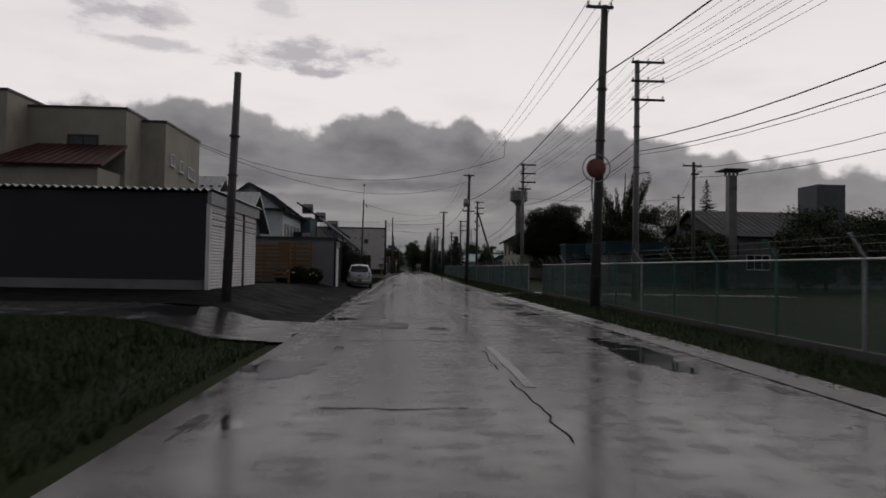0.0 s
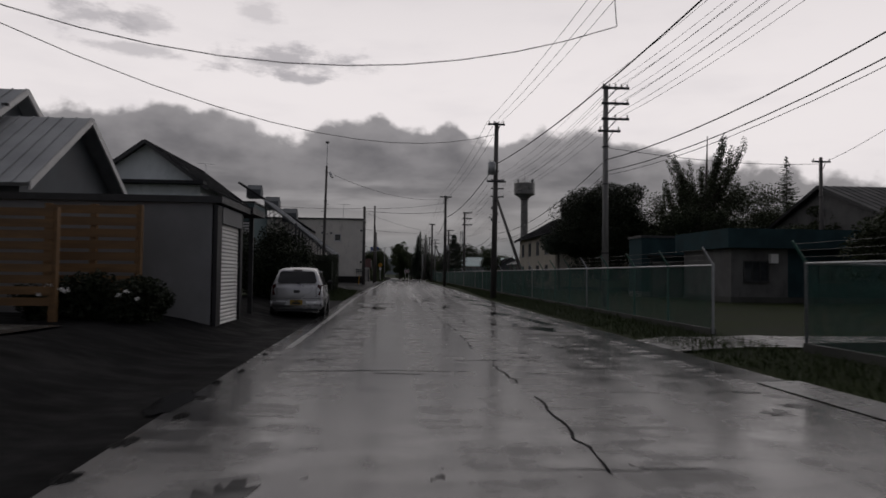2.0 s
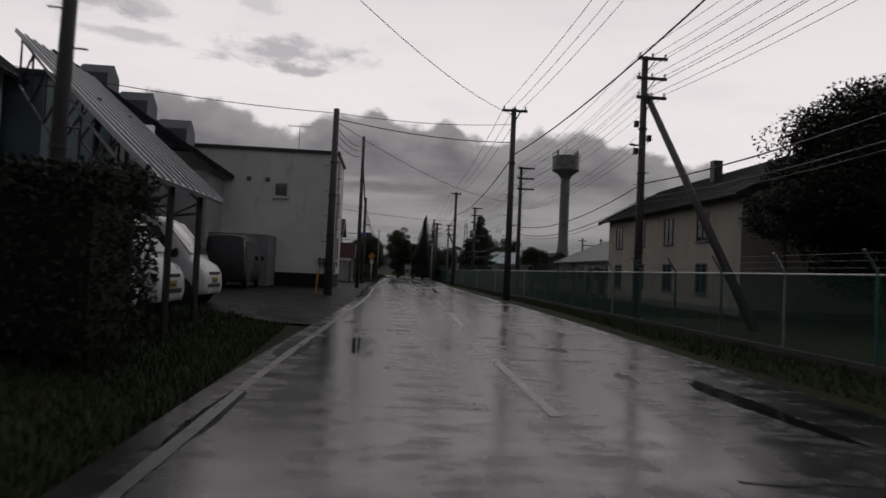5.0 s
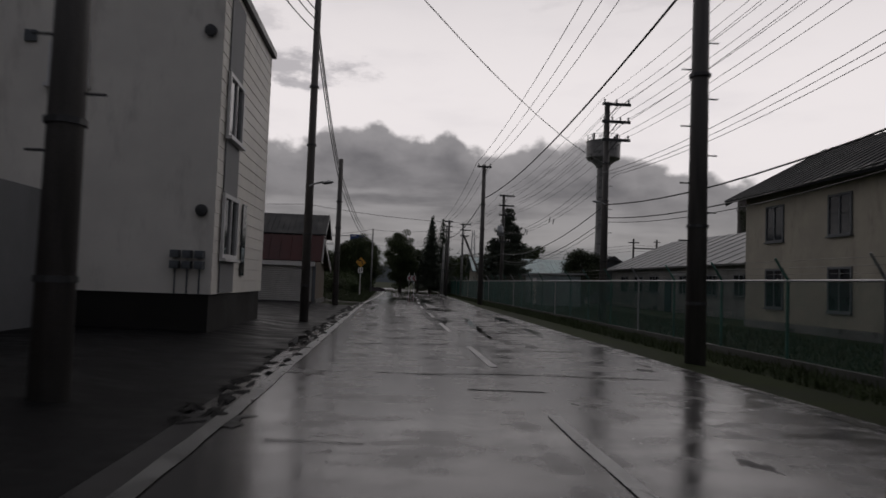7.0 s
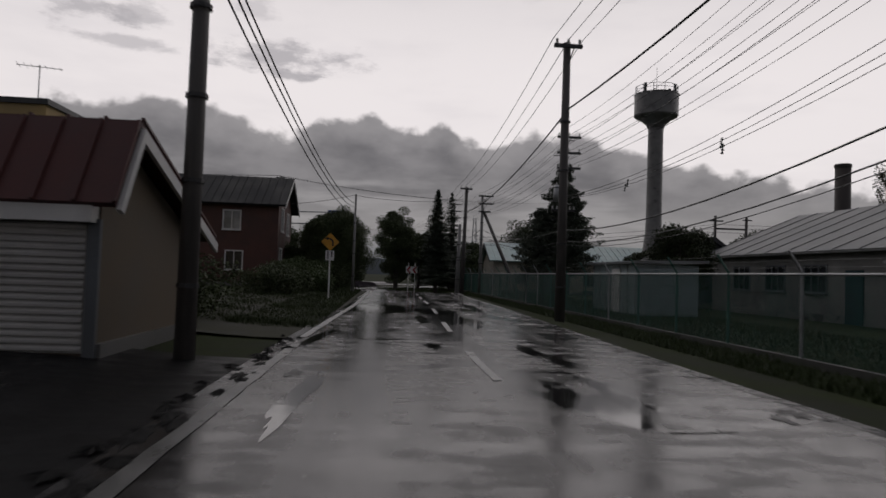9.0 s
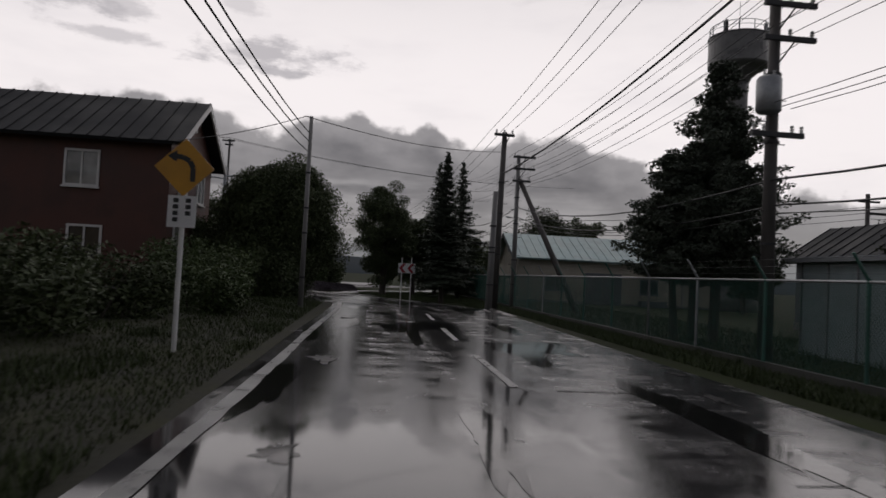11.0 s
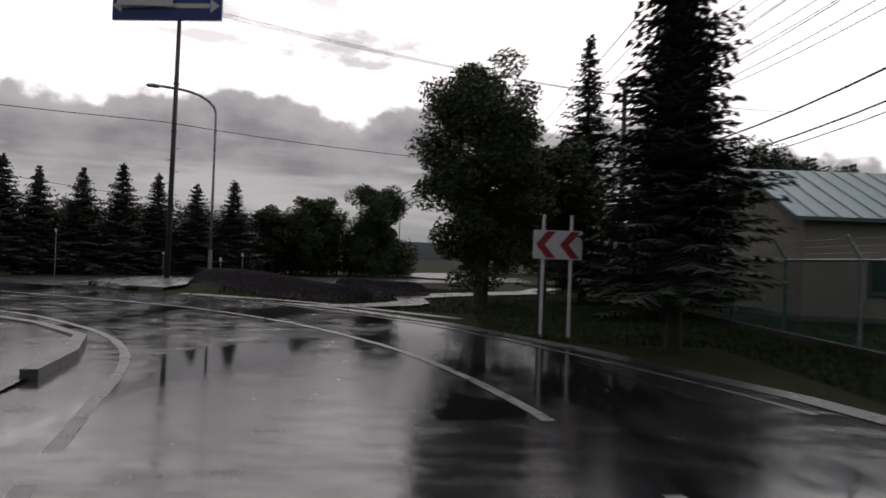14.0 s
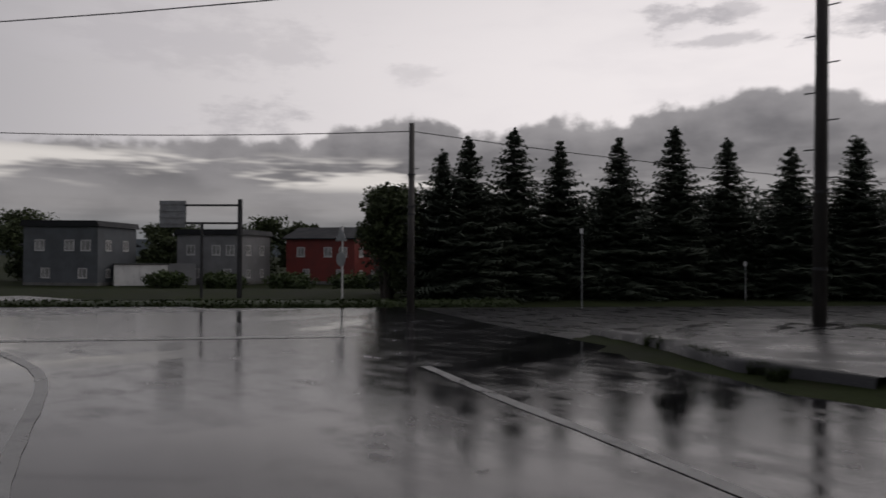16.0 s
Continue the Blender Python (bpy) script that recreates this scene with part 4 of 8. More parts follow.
utility_pole(4.15, 136.0, 4.7, 0.14, (), "short plain pole beside a taller one", material=POLE_CONCRETE, lean=(0, 1.0))
utility_pole(*Q[0], 0.17, ((0.15, 0.35, 1.25, 3), (1.05, 0.35, 1.25, 3), (1.95, 0.35, 1.25, 3)), "pole with three long crossarms behind the fence", lamp=(6.0, 1), material=POLE_CONCRETE)
utility_pole(*Q[1], 0.16, ((0.15, 0.25, 1.0, 5), (0.85, 0.25, 1.0, 3), (1.55, 0.25, 1.0, 3), (2.1, 0.4, 0.6, 2)), "pole with three crossarms behind the fence", material=POLE_CONCRETE)
utility_pole(*Q[2], 0.16, STACK, "pole with three crossarms, boxes and a slanting strut", extras=strut(2.2, -4.2, 8.2), lamp=(6.2, -1))
utility_pole(*Q[3], 0.15, ((0.12, 0.25, 0.85, 3), (0.8, 0.25, 0.85, 4), (1.5, 0.25, 0.85, 3)), "pole with three crossarms and a street lamp", lamp=(4.6, -1))
utility_pole(*Q[4], 0.15, STACK, "pole with three crossarms and a transformer", extras=transformer)
utility_pole(*Q[5], 0.14, ((0.12, 0.3, 0.8, 3), (0.7, 0.3, 0.8, 3), (1.3, 0.3, 0.6, 3)), "pole with three crossarms and a slanting strut", extras=strut(2.6, -2.4, 6.4, False), lamp=(4.4, -1), material=POLE_CONCRETE)
utility_pole(*Q[6], 0.14, STACK, "pole with three crossarms behind the spruces")
utility_pole(20.2, 44.8, 9.4, 0.16, ((0.3, 0.9, 0.5, 3), (0.9, 0.3, 0.3, 2)), "pole with a crossarm beside the works", lamp=(8.6, 1))
utility_pole(26.0, 62.0, 9.0, 0.15, ((0.3, 0.7, 0.5, 2),), "far pole beside the works")
utility_pole(*L[0], 0.14, (), "plain dark leaning pole beside the lock-ups", lean=(0, 1.5), z0=0.3, bolts=False)


def mast(top, h, r):
    bm = bmesh.new()
    tube(bm, (0, 0, h - 0.2), (0, 0, h + 1.5), 0.025, 0.02, 6)
    m = part("mast", bm, GALV, top)
    bm = bmesh.new()
    box(bm, -0.12, 0.1, -0.02, 0.02, h + 1.38, h + 1.5)
    part("mast_head", bm, STEEL_DARK, m)
    bm = bmesh.new()
    lathe_at(bm, [(0.02, 0.05), (0.16, 0.02), (0.22, 0.0), (0.2, -0.02)], pose(0.32, -0.1, h - 0.55, 70, 0, 60), seg=16)
    part("dish", bm, GALV, top, "small grey dish", smooth=True)


utility_pole(*L[1], 0.095, (), "dark pole with a thin mast and a small dish", extras=mast, lean=(0, 1.0), z0=0.2)
utility_pole(*L[2], 0.15, (), "plain dark pole beside the parking ground", z0=0.1)
utility_pole(*L[3], 0.11, (), "thick dark pole with a street lamp before the flats", lamp=(3.55, 1), z0=0.0, bolts=False)
utility_pole(*L[4], 0.125, (), "plain dark pole carrying bundled cables", bolts=False)
utility_pole(*L[5], 0.075, (), "pale pole with a pin at its top by the big tree", material=POLE_CONCRETE, bolts=False)


def cable(pts, sag, r=0.012, name="cable", label="thin dark overhead cable", seg=12):
    """One cable hung from point to point."""
    line = []
    for a, b in zip(pts, pts[1:]):
        a, b = Vector(a), Vector(b)
        s = sag * (a - b).length / 35
        for i in range(seg):
            t = i / seg
            p = a.lerp(b, t)
            p.z -= 4 * s * t * (1 - t)
            line.append(p)
    line.append(Vector(pts[-1]))
    bm = bmesh.new()
    polytube(bm, line, r, 4)
    return solo(name, bm, WIRE, label, "cable", group="overhead cables")


def run(poles, dx, down, before, after, sag=0.5, r=0.011):
    pts = [(poles[0][0] + dx + before[0], poles[0][1] + before[1], poles[0][2] - down)] if before else []
    pts += [(x + dx, y - 0.22, h - down + 0.2) for x, y, h in poles]
    if after:
        pts.append((poles[-1][0] + dx + after[0], poles[-1][1] + after[1], poles[-1][2] - down))
    cable(pts, sag, r)


for dx in (-0.45, 0.0, 0.4):
    run(P, dx, 0.15, (1.5, -38), (-2, 40), 0.6)
for down in (0.15, 0.9, 1.6):
    for dx in (-0.28, 0.3, 0.7):
        run(Q, dx, down, (1.5, -36), (0, 36), 0.7, 0.009)
run([(x, y, h * 0.74) for x, y, h in P], 0.05, 0, (1, -38), None, 0.7, 0.028)
LOW = [7.6, 6.6, 4.9, 4.6, 3.7, 5.0, 6.0]
for dx, dz, r in ((-0.05, 0.0, 0.022), (0.05, -0.5, 0.018), (0.1, -0.66, 0.011)):
    run([(x, y, z + dz) for (x, y, h), z in zip(Q, LOW)], dx, 0.2, (1, -38), (0, 36), 1.0, r)
for dx in (-0.25, 0.1, 0.4):
    cable([(Q[2][0] + dx, Q[2][1], 6.6), (Q[3][0] + dx, Q[3][1], 5.8), (Q[4][0] + dx, Q[4][1], 5.2)], 0.9, 0.009)
for dz in (0.0, 0.22, 0.5):
    cable([(x, y - 0.15, h - 0.5 - dz) for x, y, h in L[2:]], 0.9, 0.016)
cable([(P[1][0], P[1][1], 9.6), (-12.85, 37.2, 8.4)], 2.3, 0.014)
cable([(-12.85, 37.0, 8.5), (5.75, 40.5, 8.7), (5.9, 41.2, 10.1)], 3.4, 0.014)
cable([(P[2][0], P[2][1], 8.4), (-4.95, 63, 7.6)], 1.0, 0.012)
cable([(P[2][0], P[2][1], 8.0), (-3.2, 79.5, 6.9), (-14, 74, 6.8)], 0.7, 0.012)
cable([(P[2][0], P[2][1], 7.2), (-3.2, 79.5, 6.7)], 0.8, 0.018)
cable([(Q[3][0], Q[3][1], 6.2), (-3.2, 79.5, 6.6)], 1.0, 0.012)
cable([(P[4][0], P[4][1], 6.5), (-2.2, 129.3, 5.5), (-7.0, 133, 5.2)], 0.8, 0.012)
cable([(20.2, 44.8, 9.0), (21.6, 4, 9.2)], 1.1, 0.018)
cable([(20.2, 44.8, 8.3), (21.6, 4, 8.4)], 1.1, 0.018)
cable([(20.2, 44.8, 8.9), (26, 62, 8.6), (8.8, 51.2, 7.2)], 0.5, 0.014)
for z in (4.4, 4.1, 3.8):
    cable([(Q[5][0], Q[5][1], z), (24.3, 142.4, z + 1.6), (48, 134, z + 2)], 0.5, 0.012)


for x, y in ((7.56, 109.0), (7.9, 109.6), (7.57, 115.4), (7.92, 116.6)):
    t = (y - Q[3][1]) / (Q[4][1] - Q[3][1])
    z = 5.8 - 0.6 * t - 4 * 0.62 * t * (1 - t)
    sp = thing("cable_spacer", "small dark spacer hung on the overhead cables", "cable spacer", pose(x, y, z, 0, 8, 0), "cable spacers")
    quick("bar", STEEL_DARK, sp, (-0.012, 0.012, -0.012, 0.012, -0.22, 0.05))
    quick("clip", STEEL_DARK, sp, (-0.035, 0.035, -0.015, 0.015, -0.02, 0.02), (-0.035, 0.035, -0.015, 0.015, -0.12, -0.09), (-0.035, 0.035, -0.015, 0.015, -0.21, -0.18))

# ---- the wire fence ----


def fence(x0, y0, x1, y1, label, arms=True, net=True):
    top = thing("fence", label, "fence", pose(0, 0, 0))
    d = Vector((x1 - x0, y1 - y0, 0))
    n = max(1, round(d.length / 2.6))
    u = d.normalized()
    out = Vector((u.y, -u.x, 0)) * -1
    base, hi = 0.12, 1.68
    for i in range(n + 1):
        p = Vector((x0, y0, 0)) + d * (i / n)
        bm = bmesh.new()
        tube(bm, (p.x, p.y, 0), (p.x, p.y, hi + 0.05), 0.032, 0.032, 8)
        if arms:
            q = p + out * 0.26
            tube(bm, (p.x, p.y, hi + 0.02), (q.x, q.y, hi + 0.42), 0.026, 0.022, 6)
        part("post", bm, POST_GREEN if i % 4 else GALV, top)
    for z, r in ((hi, 0.024),):
        bm = bmesh.new()
        tube(bm, (x0, y0, z), (x1, y1, z), r, r, 8)
        part("top_rail", bm, GALV, top)
    bm = bmesh.new()
    m = Matrix.Translation((x0, y0, 0)) @ Matrix.Rotation(math.atan2(d.y, d.x), 4, "Z")
    box(bm, 0, d.length, -0.07, 0.07, -0.05, 0.2, m)
    part("footing", bm, FOOTING, top, "low wet concrete footing")
    if net:
        bm = bmesh.new()
        step, rad = 0.075, 0.005
        k = int(d.length / step)
        h = hi - 0.2
        for i in range(-int(h / step), k):
            for s in (1, -1):
                a, b = i * step, i * step + h
                za, zb = (0.2, hi) if s > 0 else (hi, 0.2)
                if a < 0:
                    za += (zb - za) * (-a / h)
                    a = 0
                if b > d.length:
                    zb = za + (zb - za) * ((d.length - a) / (b - a))
                    b = d.length
                if b - a < 0.05:
                    continue
                pa, pb = Vector((x0, y0, 0)) + u * a, Vector((x0, y0, 0)) + u * b
                w = Vector((0, 0, rad))
                o = out * rad
                va = [bm.verts.new(pa + Vector((0, 0, za)) + e) for e in (w, o - w, -o - w)]
                vb = [bm.verts.new(pb + Vector((0, 0, zb)) + e) for e in (w, o - w, -o - w)]
                for j in range(3):
                    bm.faces.new((va[j], va[(j + 1) % 3], vb[(j + 1) % 3], vb[j]))
        ob = part("wire_mesh", bm, MESH_GREEN, top, "green coated chain link")
        tagged(ob, kind="stuff")
    if arms:
        for k in range(3):
            p, q = Vector((x0, y0, 0)) + out * (0.08 * k + 0.06), Vector((x1, y1, 0)) + out * (0.08 * k + 0.06)
            bm = bmesh.new()
            tube(bm, (p.x, p.y, hi + 0.12 + 0.12 * k), (q.x, q.y, hi + 0.12 + 0.12 * k), 0.004, 0.004, 3)
            part("barbed_strand", bm, STEEL_DARK, top)


fence(7.0, -14, 7.0, 33.4, "green wire fence with slanting arms on a footing")
fence(7.0, 33.4, 10.4, 34.0, "green wire fence returning beside the drive", arms=False)
fence(6.8, 36.7, 6.9, 84.0, "long green wire fence with slanting arms")
fence(6.9, 84.0, 6.9, 128.0, "long green wire fence with slanting arms")
fence(6.9, 128.0, 6.6, 172.0, "long green wire fence with slanting arms")



# ---- buildings ----
def window(parent, face, at, u, z, w, h, curtain=False, mullions=1, material=None):
    """face: '-y', '+x', '-x'; at: the wall's plane; u: the centre along it; z: the sill."""
    def put(name, u0, u1, d0, d1, z0, z1, mat, par):
        if face == "-y":
            b = (u0, u1, at - d1, at - d0, z0, z1)
        elif face == "+x":
            b = (at + d0, at + d1, u0, u1, z0, z1)
        else:
            b = (at - d1, at - d0, u0, u1, z0, z1)
        return quick(name, mat, par, b)
    trim = material or TRIM_WHITE
    bm = bmesh.new()
    f = 0.07
    bars = [(u - w / 2 - f, u + w / 2 + f, z - f, z), (u - w / 2 - f, u + w / 2 + f, z + h, z + h + f), (u - w / 2 - f, u - w / 2, z, z + h), (u + w / 2, u + w / 2 + f, z, z + h)]
    for u0, u1, z0, z1 in bars:
        if face == "-y":
            box(bm, u0, u1, at - 0.05, at - 0.002, z0, z1)
        elif face == "+x":
            box(bm, at + 0.002, at + 0.05, u0, u1, z0, z1)
        else:
            box(bm, at - 0.05, at - 0.002, u0, u1, z0, z1)
    win = part("window", bm, trim, parent)
    put("pane", u - w / 2, u + w / 2, 0.003, 0.012, z, z + h, CURTAIN if curtain else GLASS, win)
    for k in range(mullions):
        c = u - w / 2 + w * (k + 1) / (mullions + 1)
        put("mullion", c - 0.025, c + 0.025, 0.013, 0.045, z, z + h, trim, win)
    put("sill", u - w / 2 - 0.1, u + w / 2 + 0.1, 0.002, 0.11, z - f - 0.05, z - f, trim, win)
    return win


def roof_plane(parent, a, b, c, d, thick, material, ribs=0.0, name="roof", label=""):
    """A sloping sheet with corners a, b (eave), c, d (ridge); ribs: spacing of standing seams running up the slope."""
    bm = bmesh.new()
    a, b, c, d = (Vector(p) for p in (a, b, c, d))
    n = (b - a).cross(d - a).normalized()
    if n.z < 0:
        n = -n
    lo = [bm.verts.new(p) for p in (a, b, c, d)]
    hi = [bm.verts.new(p + n * thick) for p in (a, b, c, d)]
    bm.faces.new(lo[::-1])
    bm.faces.new(hi)
    for i in range(4):
        bm.faces.new((lo[i], lo[(i + 1) % 4], hi[(i + 1) % 4], hi[i]))
    ob = part(name, bm, material, parent, label)
    if ribs:
        k = max(1, int((b - a).length / ribs))
        bm = bmesh.new()
        for i in range(k + 1):
            p, q = a.lerp(b, i / k) + n * thick, d.lerp(c, i / k) + n * thick
            w = (b - a).normalized() * 0.02
            v = [bm.verts.new(x) for x in (p - w, p + w, p + w + n * 0.035, p - w + n * 0.035, q - w, q + w, q + w + n * 0.035, q - w + n * 0.035)]
            for f in ((0, 1, 2, 3), (7, 6, 5, 4), (0, 4, 5, 1), (1, 5, 6, 2), (2, 6, 7, 3), (3, 7, 4, 0)):
                bm.faces.new([v[j] for j in f])
        part("roof_seam", bm, material, ob)
    return ob


def gable(name, label, x0, x1, y0, y1, z0, eave, ridge, axis, wall, roof, over=0.4, ribs=0.45, trim=None, group=""):
    """A house with a pitched roof; axis: the way its ridge runs."""
    top = thing(name, label, "house" if "house" in name else "building", pose(0, 0, 0), group)
    mid = (y0 + y1) / 2 if axis == "x" else (x0 + x1) / 2
    bm = bmesh.new()
    if axis == "x":
        prism(bm, [(y0, z0), (y1, z0), (y1, eave), (mid, ridge), (y0, eave)], x0, x1, "x")
    else:
        prism(bm, [(x0, z0), (x1, z0), (x1, eave), (mid, ridge), (x0, eave)], y0, y1, "y")
    part("wall", bm, wall, top)
    half = (y1 - y0) / 2 if axis == "x" else (x1 - x0) / 2
    drop = over * (ridge - eave) / half
    for s in (-1, 1):
        e = mid + s * (half + over)
        if axis == "x":
            roof_plane(top, (x0 - over, e, eave - drop), (x1 + over, e, eave - drop), (x1 + over, mid, ridge), (x0 - over, mid, ridge), 0.12, roof, ribs)
        else:
            roof_plane(top, (e, y0 - over, eave - drop), (e, y1 + over, eave - drop), (mid, y1 + over, ridge), (mid, y0 - over, ridge), 0.12, roof, ribs)
    # bargeboards on both gable ends
    bm = bmesh.new()
    for w in ((x0 - over, x1 + over) if axis == "x" else (y0 - over, y1 + over)):
        for s in (-1, 1):
            e = mid + s * (half + over)
            ps = [(e, eave - drop - 0.1), (mid, ridge - 0.1), (mid, ridge + 0.13), (e, eave - drop + 0.13)]
            a = [bm.verts.new((w - 0.03, u, z) if axis == "x" else (u, w - 0.03, z)) for u, z in ps]
            b = [bm.verts.new((w + 0.03, u, z) if axis == "x" else (u, w + 0.03, z)) for u, z in ps]
            bm.faces.new(a)
            bm.faces.new(b[::-1])
            for i in range(4):
                bm.faces.new((a[i], b[i], b[(i + 1) % 4], a[(i + 1) % 4]))
            part("bargeboard", bm, trim or TRIM_WHITE, top)
            bm = bmesh.new()
    bm.free()
    bm = bmesh.new()
    box(bm, x0 - 0.03, x1 + 0.03, y0 - 0.03, y1 + 0.03, z0 - 0.6, z0 + 0.35)
    part("foundation", bm, CONCRETE, top)
    return top


def block(name, label, x0, x1, y0, y1, z0, h, wall, roof=None, parapet=0.15, category="building"):
    """A flat-roofed box house with a parapet cap."""
    top = thing(name, label, category, pose(0, 0, 0))
    quick("wall", wall, top, (x0, x1, y0, y1, z0, h))
    quick("roof_cap", roof or STEEL_DARK, top, (x0 - 0.08, x1 + 0.08, y0 - 0.08, y1 + 0.08, h, h + parapet))
    quick("foundation", CONCRETE, top, (x0 - 0.03, x1 + 0.03, y0 - 0.03, y1 + 0.03, z0 - 0.6, z0 + 0.3))
    return top


def shutter(parent, face, at, u0, u1, z0, z1, material, pitch=0.09, name="shutter_door", label=""):
    """A roller shutter of horizontal slats."""
    if face == "-y":
        door = quick(name, material, parent, (u0, u1, at - 0.02, at - 0.003, z0, z1), label=label)
    else:
        door = quick(name, material, parent, (at + 0.003, at + 0.02, u0, u1, z0, z1), label=label)
    n = int((z1 - z0) / pitch)
    for k in range(n):
        z = z0 + k * pitch
        bm = bmesh.new()
        if face == "-y":
            prism_pts = [(at - 0.02, z + 0.01), (at - 0.045, z + pitch * 0.35), (at - 0.045, z + pitch * 0.7), (at - 0.02, z + pitch - 0.005)]
            prism(bm, prism_pts, u0 + 0.01, u1 - 0.01, "x")
        else:
            prism_pts = [(at + 0.02, z + 0.01), (at + 0.045, z + pitch * 0.35), (at + 0.045, z + pitch * 0.7), (at + 0.02, z + pitch - 0.005)]
            prism(bm, prism_pts, u0 + 0.01, u1 - 0.01, "y")
        part("slat", bm, material, door)
    return door


def aerial(x, y, z, h, yaw=0):
    top = thing("tv_aerial", "thin rooftop television aerial on a mast", "aerial", pose(x, y, z, 0, 0, yaw), "rooftop aerials")
    bm = bmesh.new()
    tube(bm, (0, 0, 0), (0, 0, h), 0.02, 0.015, 6)
    part("mast", bm, GALV, top)
    bm = bmesh.new()
    tube(bm, (-0.6, 0, h - 0.05), (0.6, 0, h - 0.05), 0.012, 0.012, 5)
    for k in range(7):
        u = -0.55 + k * 0.18
        tube(bm, (u, -0.3 + 0.02 * k, h - 0.05), (u, 0.3 - 0.02 * k, h - 0.05), 0.007, 0.007, 4)
    part("elements", bm, GALV, top)


# lock-up garages: black sheet end wall, white shutters to the street
GX, GY0, GY1, GZ = -6.6, 18.0, 24.6, 0.6
lock = thing("lockup_garages", "row of lock-up garages with black sheet end wall and white shutters", "garage", pose(0, 0, 0))
quick("end_wall", BLACK_SHEET, lock, (-17.0, GX, GY0, GY0 + 0.12, GZ + 0.3, 3.62), label="black sheet metal end wall")
quick("back_wall", BLACK_SHEET, lock, (-17.0, -16.9, GY0 + 0.12, GY1, GZ, 3.6), (-16.9, GX, GY1 - 0.12, GY1, GZ, 3.6))
quick("foundation", CONCRETE, lock, (-17.0, GX + 0.02, GY0 - 0.03, GY0 + 0.14, GZ - 0.5, GZ + 0.3))
bm = bmesh.new()
wave = [(-17.3 + i * 0.06, 3.72 + 0.045 * math.sin(i * 0.06 * 2 * math.pi / 0.24)) for i in range(int(10.95 / 0.06) + 1)]
lo = [bm.verts.new((x, GY0 - 0.25, z)) for x, z in wave]
hi = [bm.verts.new((x, GY1 + 0.25, z - 0.05)) for x, z in wave]
lo2 = [bm.verts.new((x, GY0 - 0.25, z - 0.03)) for x, z in wave]
for i in range(len(wave) - 1):
    bm.faces.new((lo[i], lo[i + 1], hi[i + 1], hi[i]))
    bm.faces.new((lo2[i], lo2[i + 1], lo[i + 1], lo[i]))
part("corrugated_roof", bm, GALV, lock, "galvanised corrugated roof sheet")
quick("fascia", GALV, lock, (GX - 0.02, GX + 0.1, GY0 - 0.1, GY1 + 0.1, 3.28, 3.66))
for k in range(3):
    y0 = GY0 + 0.1 + k * 2.2
    shutter(lock, "+x", GX - 0.02, y0 + 0.08, y0 + 2.04, GZ, 3.28, WHITE_PAINT, 0.1, label="white slatted roller shutter")
    quick("door_post", BLACK_SHEET if k else WHITE_PAINT, lock, (GX - 0.06, GX + 0.05, y0 - 0.14, y0 + 0.06, GZ, 3.28))
    bm = bmesh.new()
    for r in range(3):
        for c in range(5):
            box(bm, GX + 0.026, GX + 0.032, y0 + 0.25 + c * 0.34, y0 + 0.46 + c * 0.34, 2.62 + r * 0.2, 2.67 + r * 0.2)
    tagged(part("vent_slots", bm, BLACK_SHEET, lock), kind="stuff")

# white stepped house with a red lean-to roof, behind the lock-ups
wh = thing("white_house", "white stepped flat-roofed house with a red lean-to roof", "house", pose(0, 0, 0))
for x0, x1, y0, y1, h in ((-17.5, -12.8, 31.6, 37.2, 8.55), (-21.5, -14.0, 29.7, 37.0, 8.75), (-30.0, -18.6, 28.0, 37.0, 9.1)):
    quick("wall", CREAM, wh, (x0, x1, y0, y1, 0.3, h))
    quick("roof_cap", STEEL_DARK, wh, (x0 - 0.06, x1 + 0.06, y0 - 0.06, y1 + 0.06, h, h + 0.1))
for u, z, w, h in ((-16.0, 7.0, 1.3, 0.42),):
    window(wh, "-y", 29.7, u, z, w, h, mullions=1, material=STEEL_DARK)
window(wh, "-y", 28.0, -19.4, 7.3, 0.7, 0.4, material=STEEL_DARK)
for u in (32.6, 34.0, 35.4, 36.0):
    window(wh, "+x", -12.8, u, 6.6 - 0.1 * (u - 32), 0.5, 0.5, True, 0)
roof_plane(wh, (-19.0, 27.0, 5.6), (-13.9, 27.0, 5.6), (-13.9, 29.7, 6.9), (-18.0, 29.7, 6.9), 0.12, RED_ROOF, 0.4, "red_roof", "wet red sheet lean-to roof")
quick("lean_to_wall", CREAM, wh, (-18.8, -14.2, 27.3, 29.7, 0.3, 5.6))

# two grey-roofed houses side by side, gables to the street
h1 = gable("grey_roof_house", "house with a broad pale sheet roof with snow stops", -26.0, -14.2, 41.5, 50.5, 0.3, 4.5, 7.6, "x", DARK_WALL, GREY_ROOF, 0.6)
bm = bmesh.new()
for r in range(3):
    for c in range(16):
        t = 0.25 + r * 0.22
        y, z = 41.5 + 4.5 * t, 4.5 + 3.1 * t + 0.16
        x = -23.0 + c * 0.62 + (r % 2) * 0.3
        box(bm, x, x + 0.22, y, y + 0.1, z, z + 0.09)
tagged(part("snow_stop", bm, STEEL_DARK, h1), kind="stuff")
h2 = gable("grey_roof_house", "lower house with a pale sheet roof and dark gable", -20.0, -11.5, 41.7, 48.1, 0.3, 4.15, 6.4, "x", DARK_WALL, GREY_ROOF, 0.6)
window(h1, "-y", 41.5, -21.5, 1.6, 1.4, 1.2)
window(h2, "-y", 41.7, -12.6, 1.5, 1.2, 1.2)

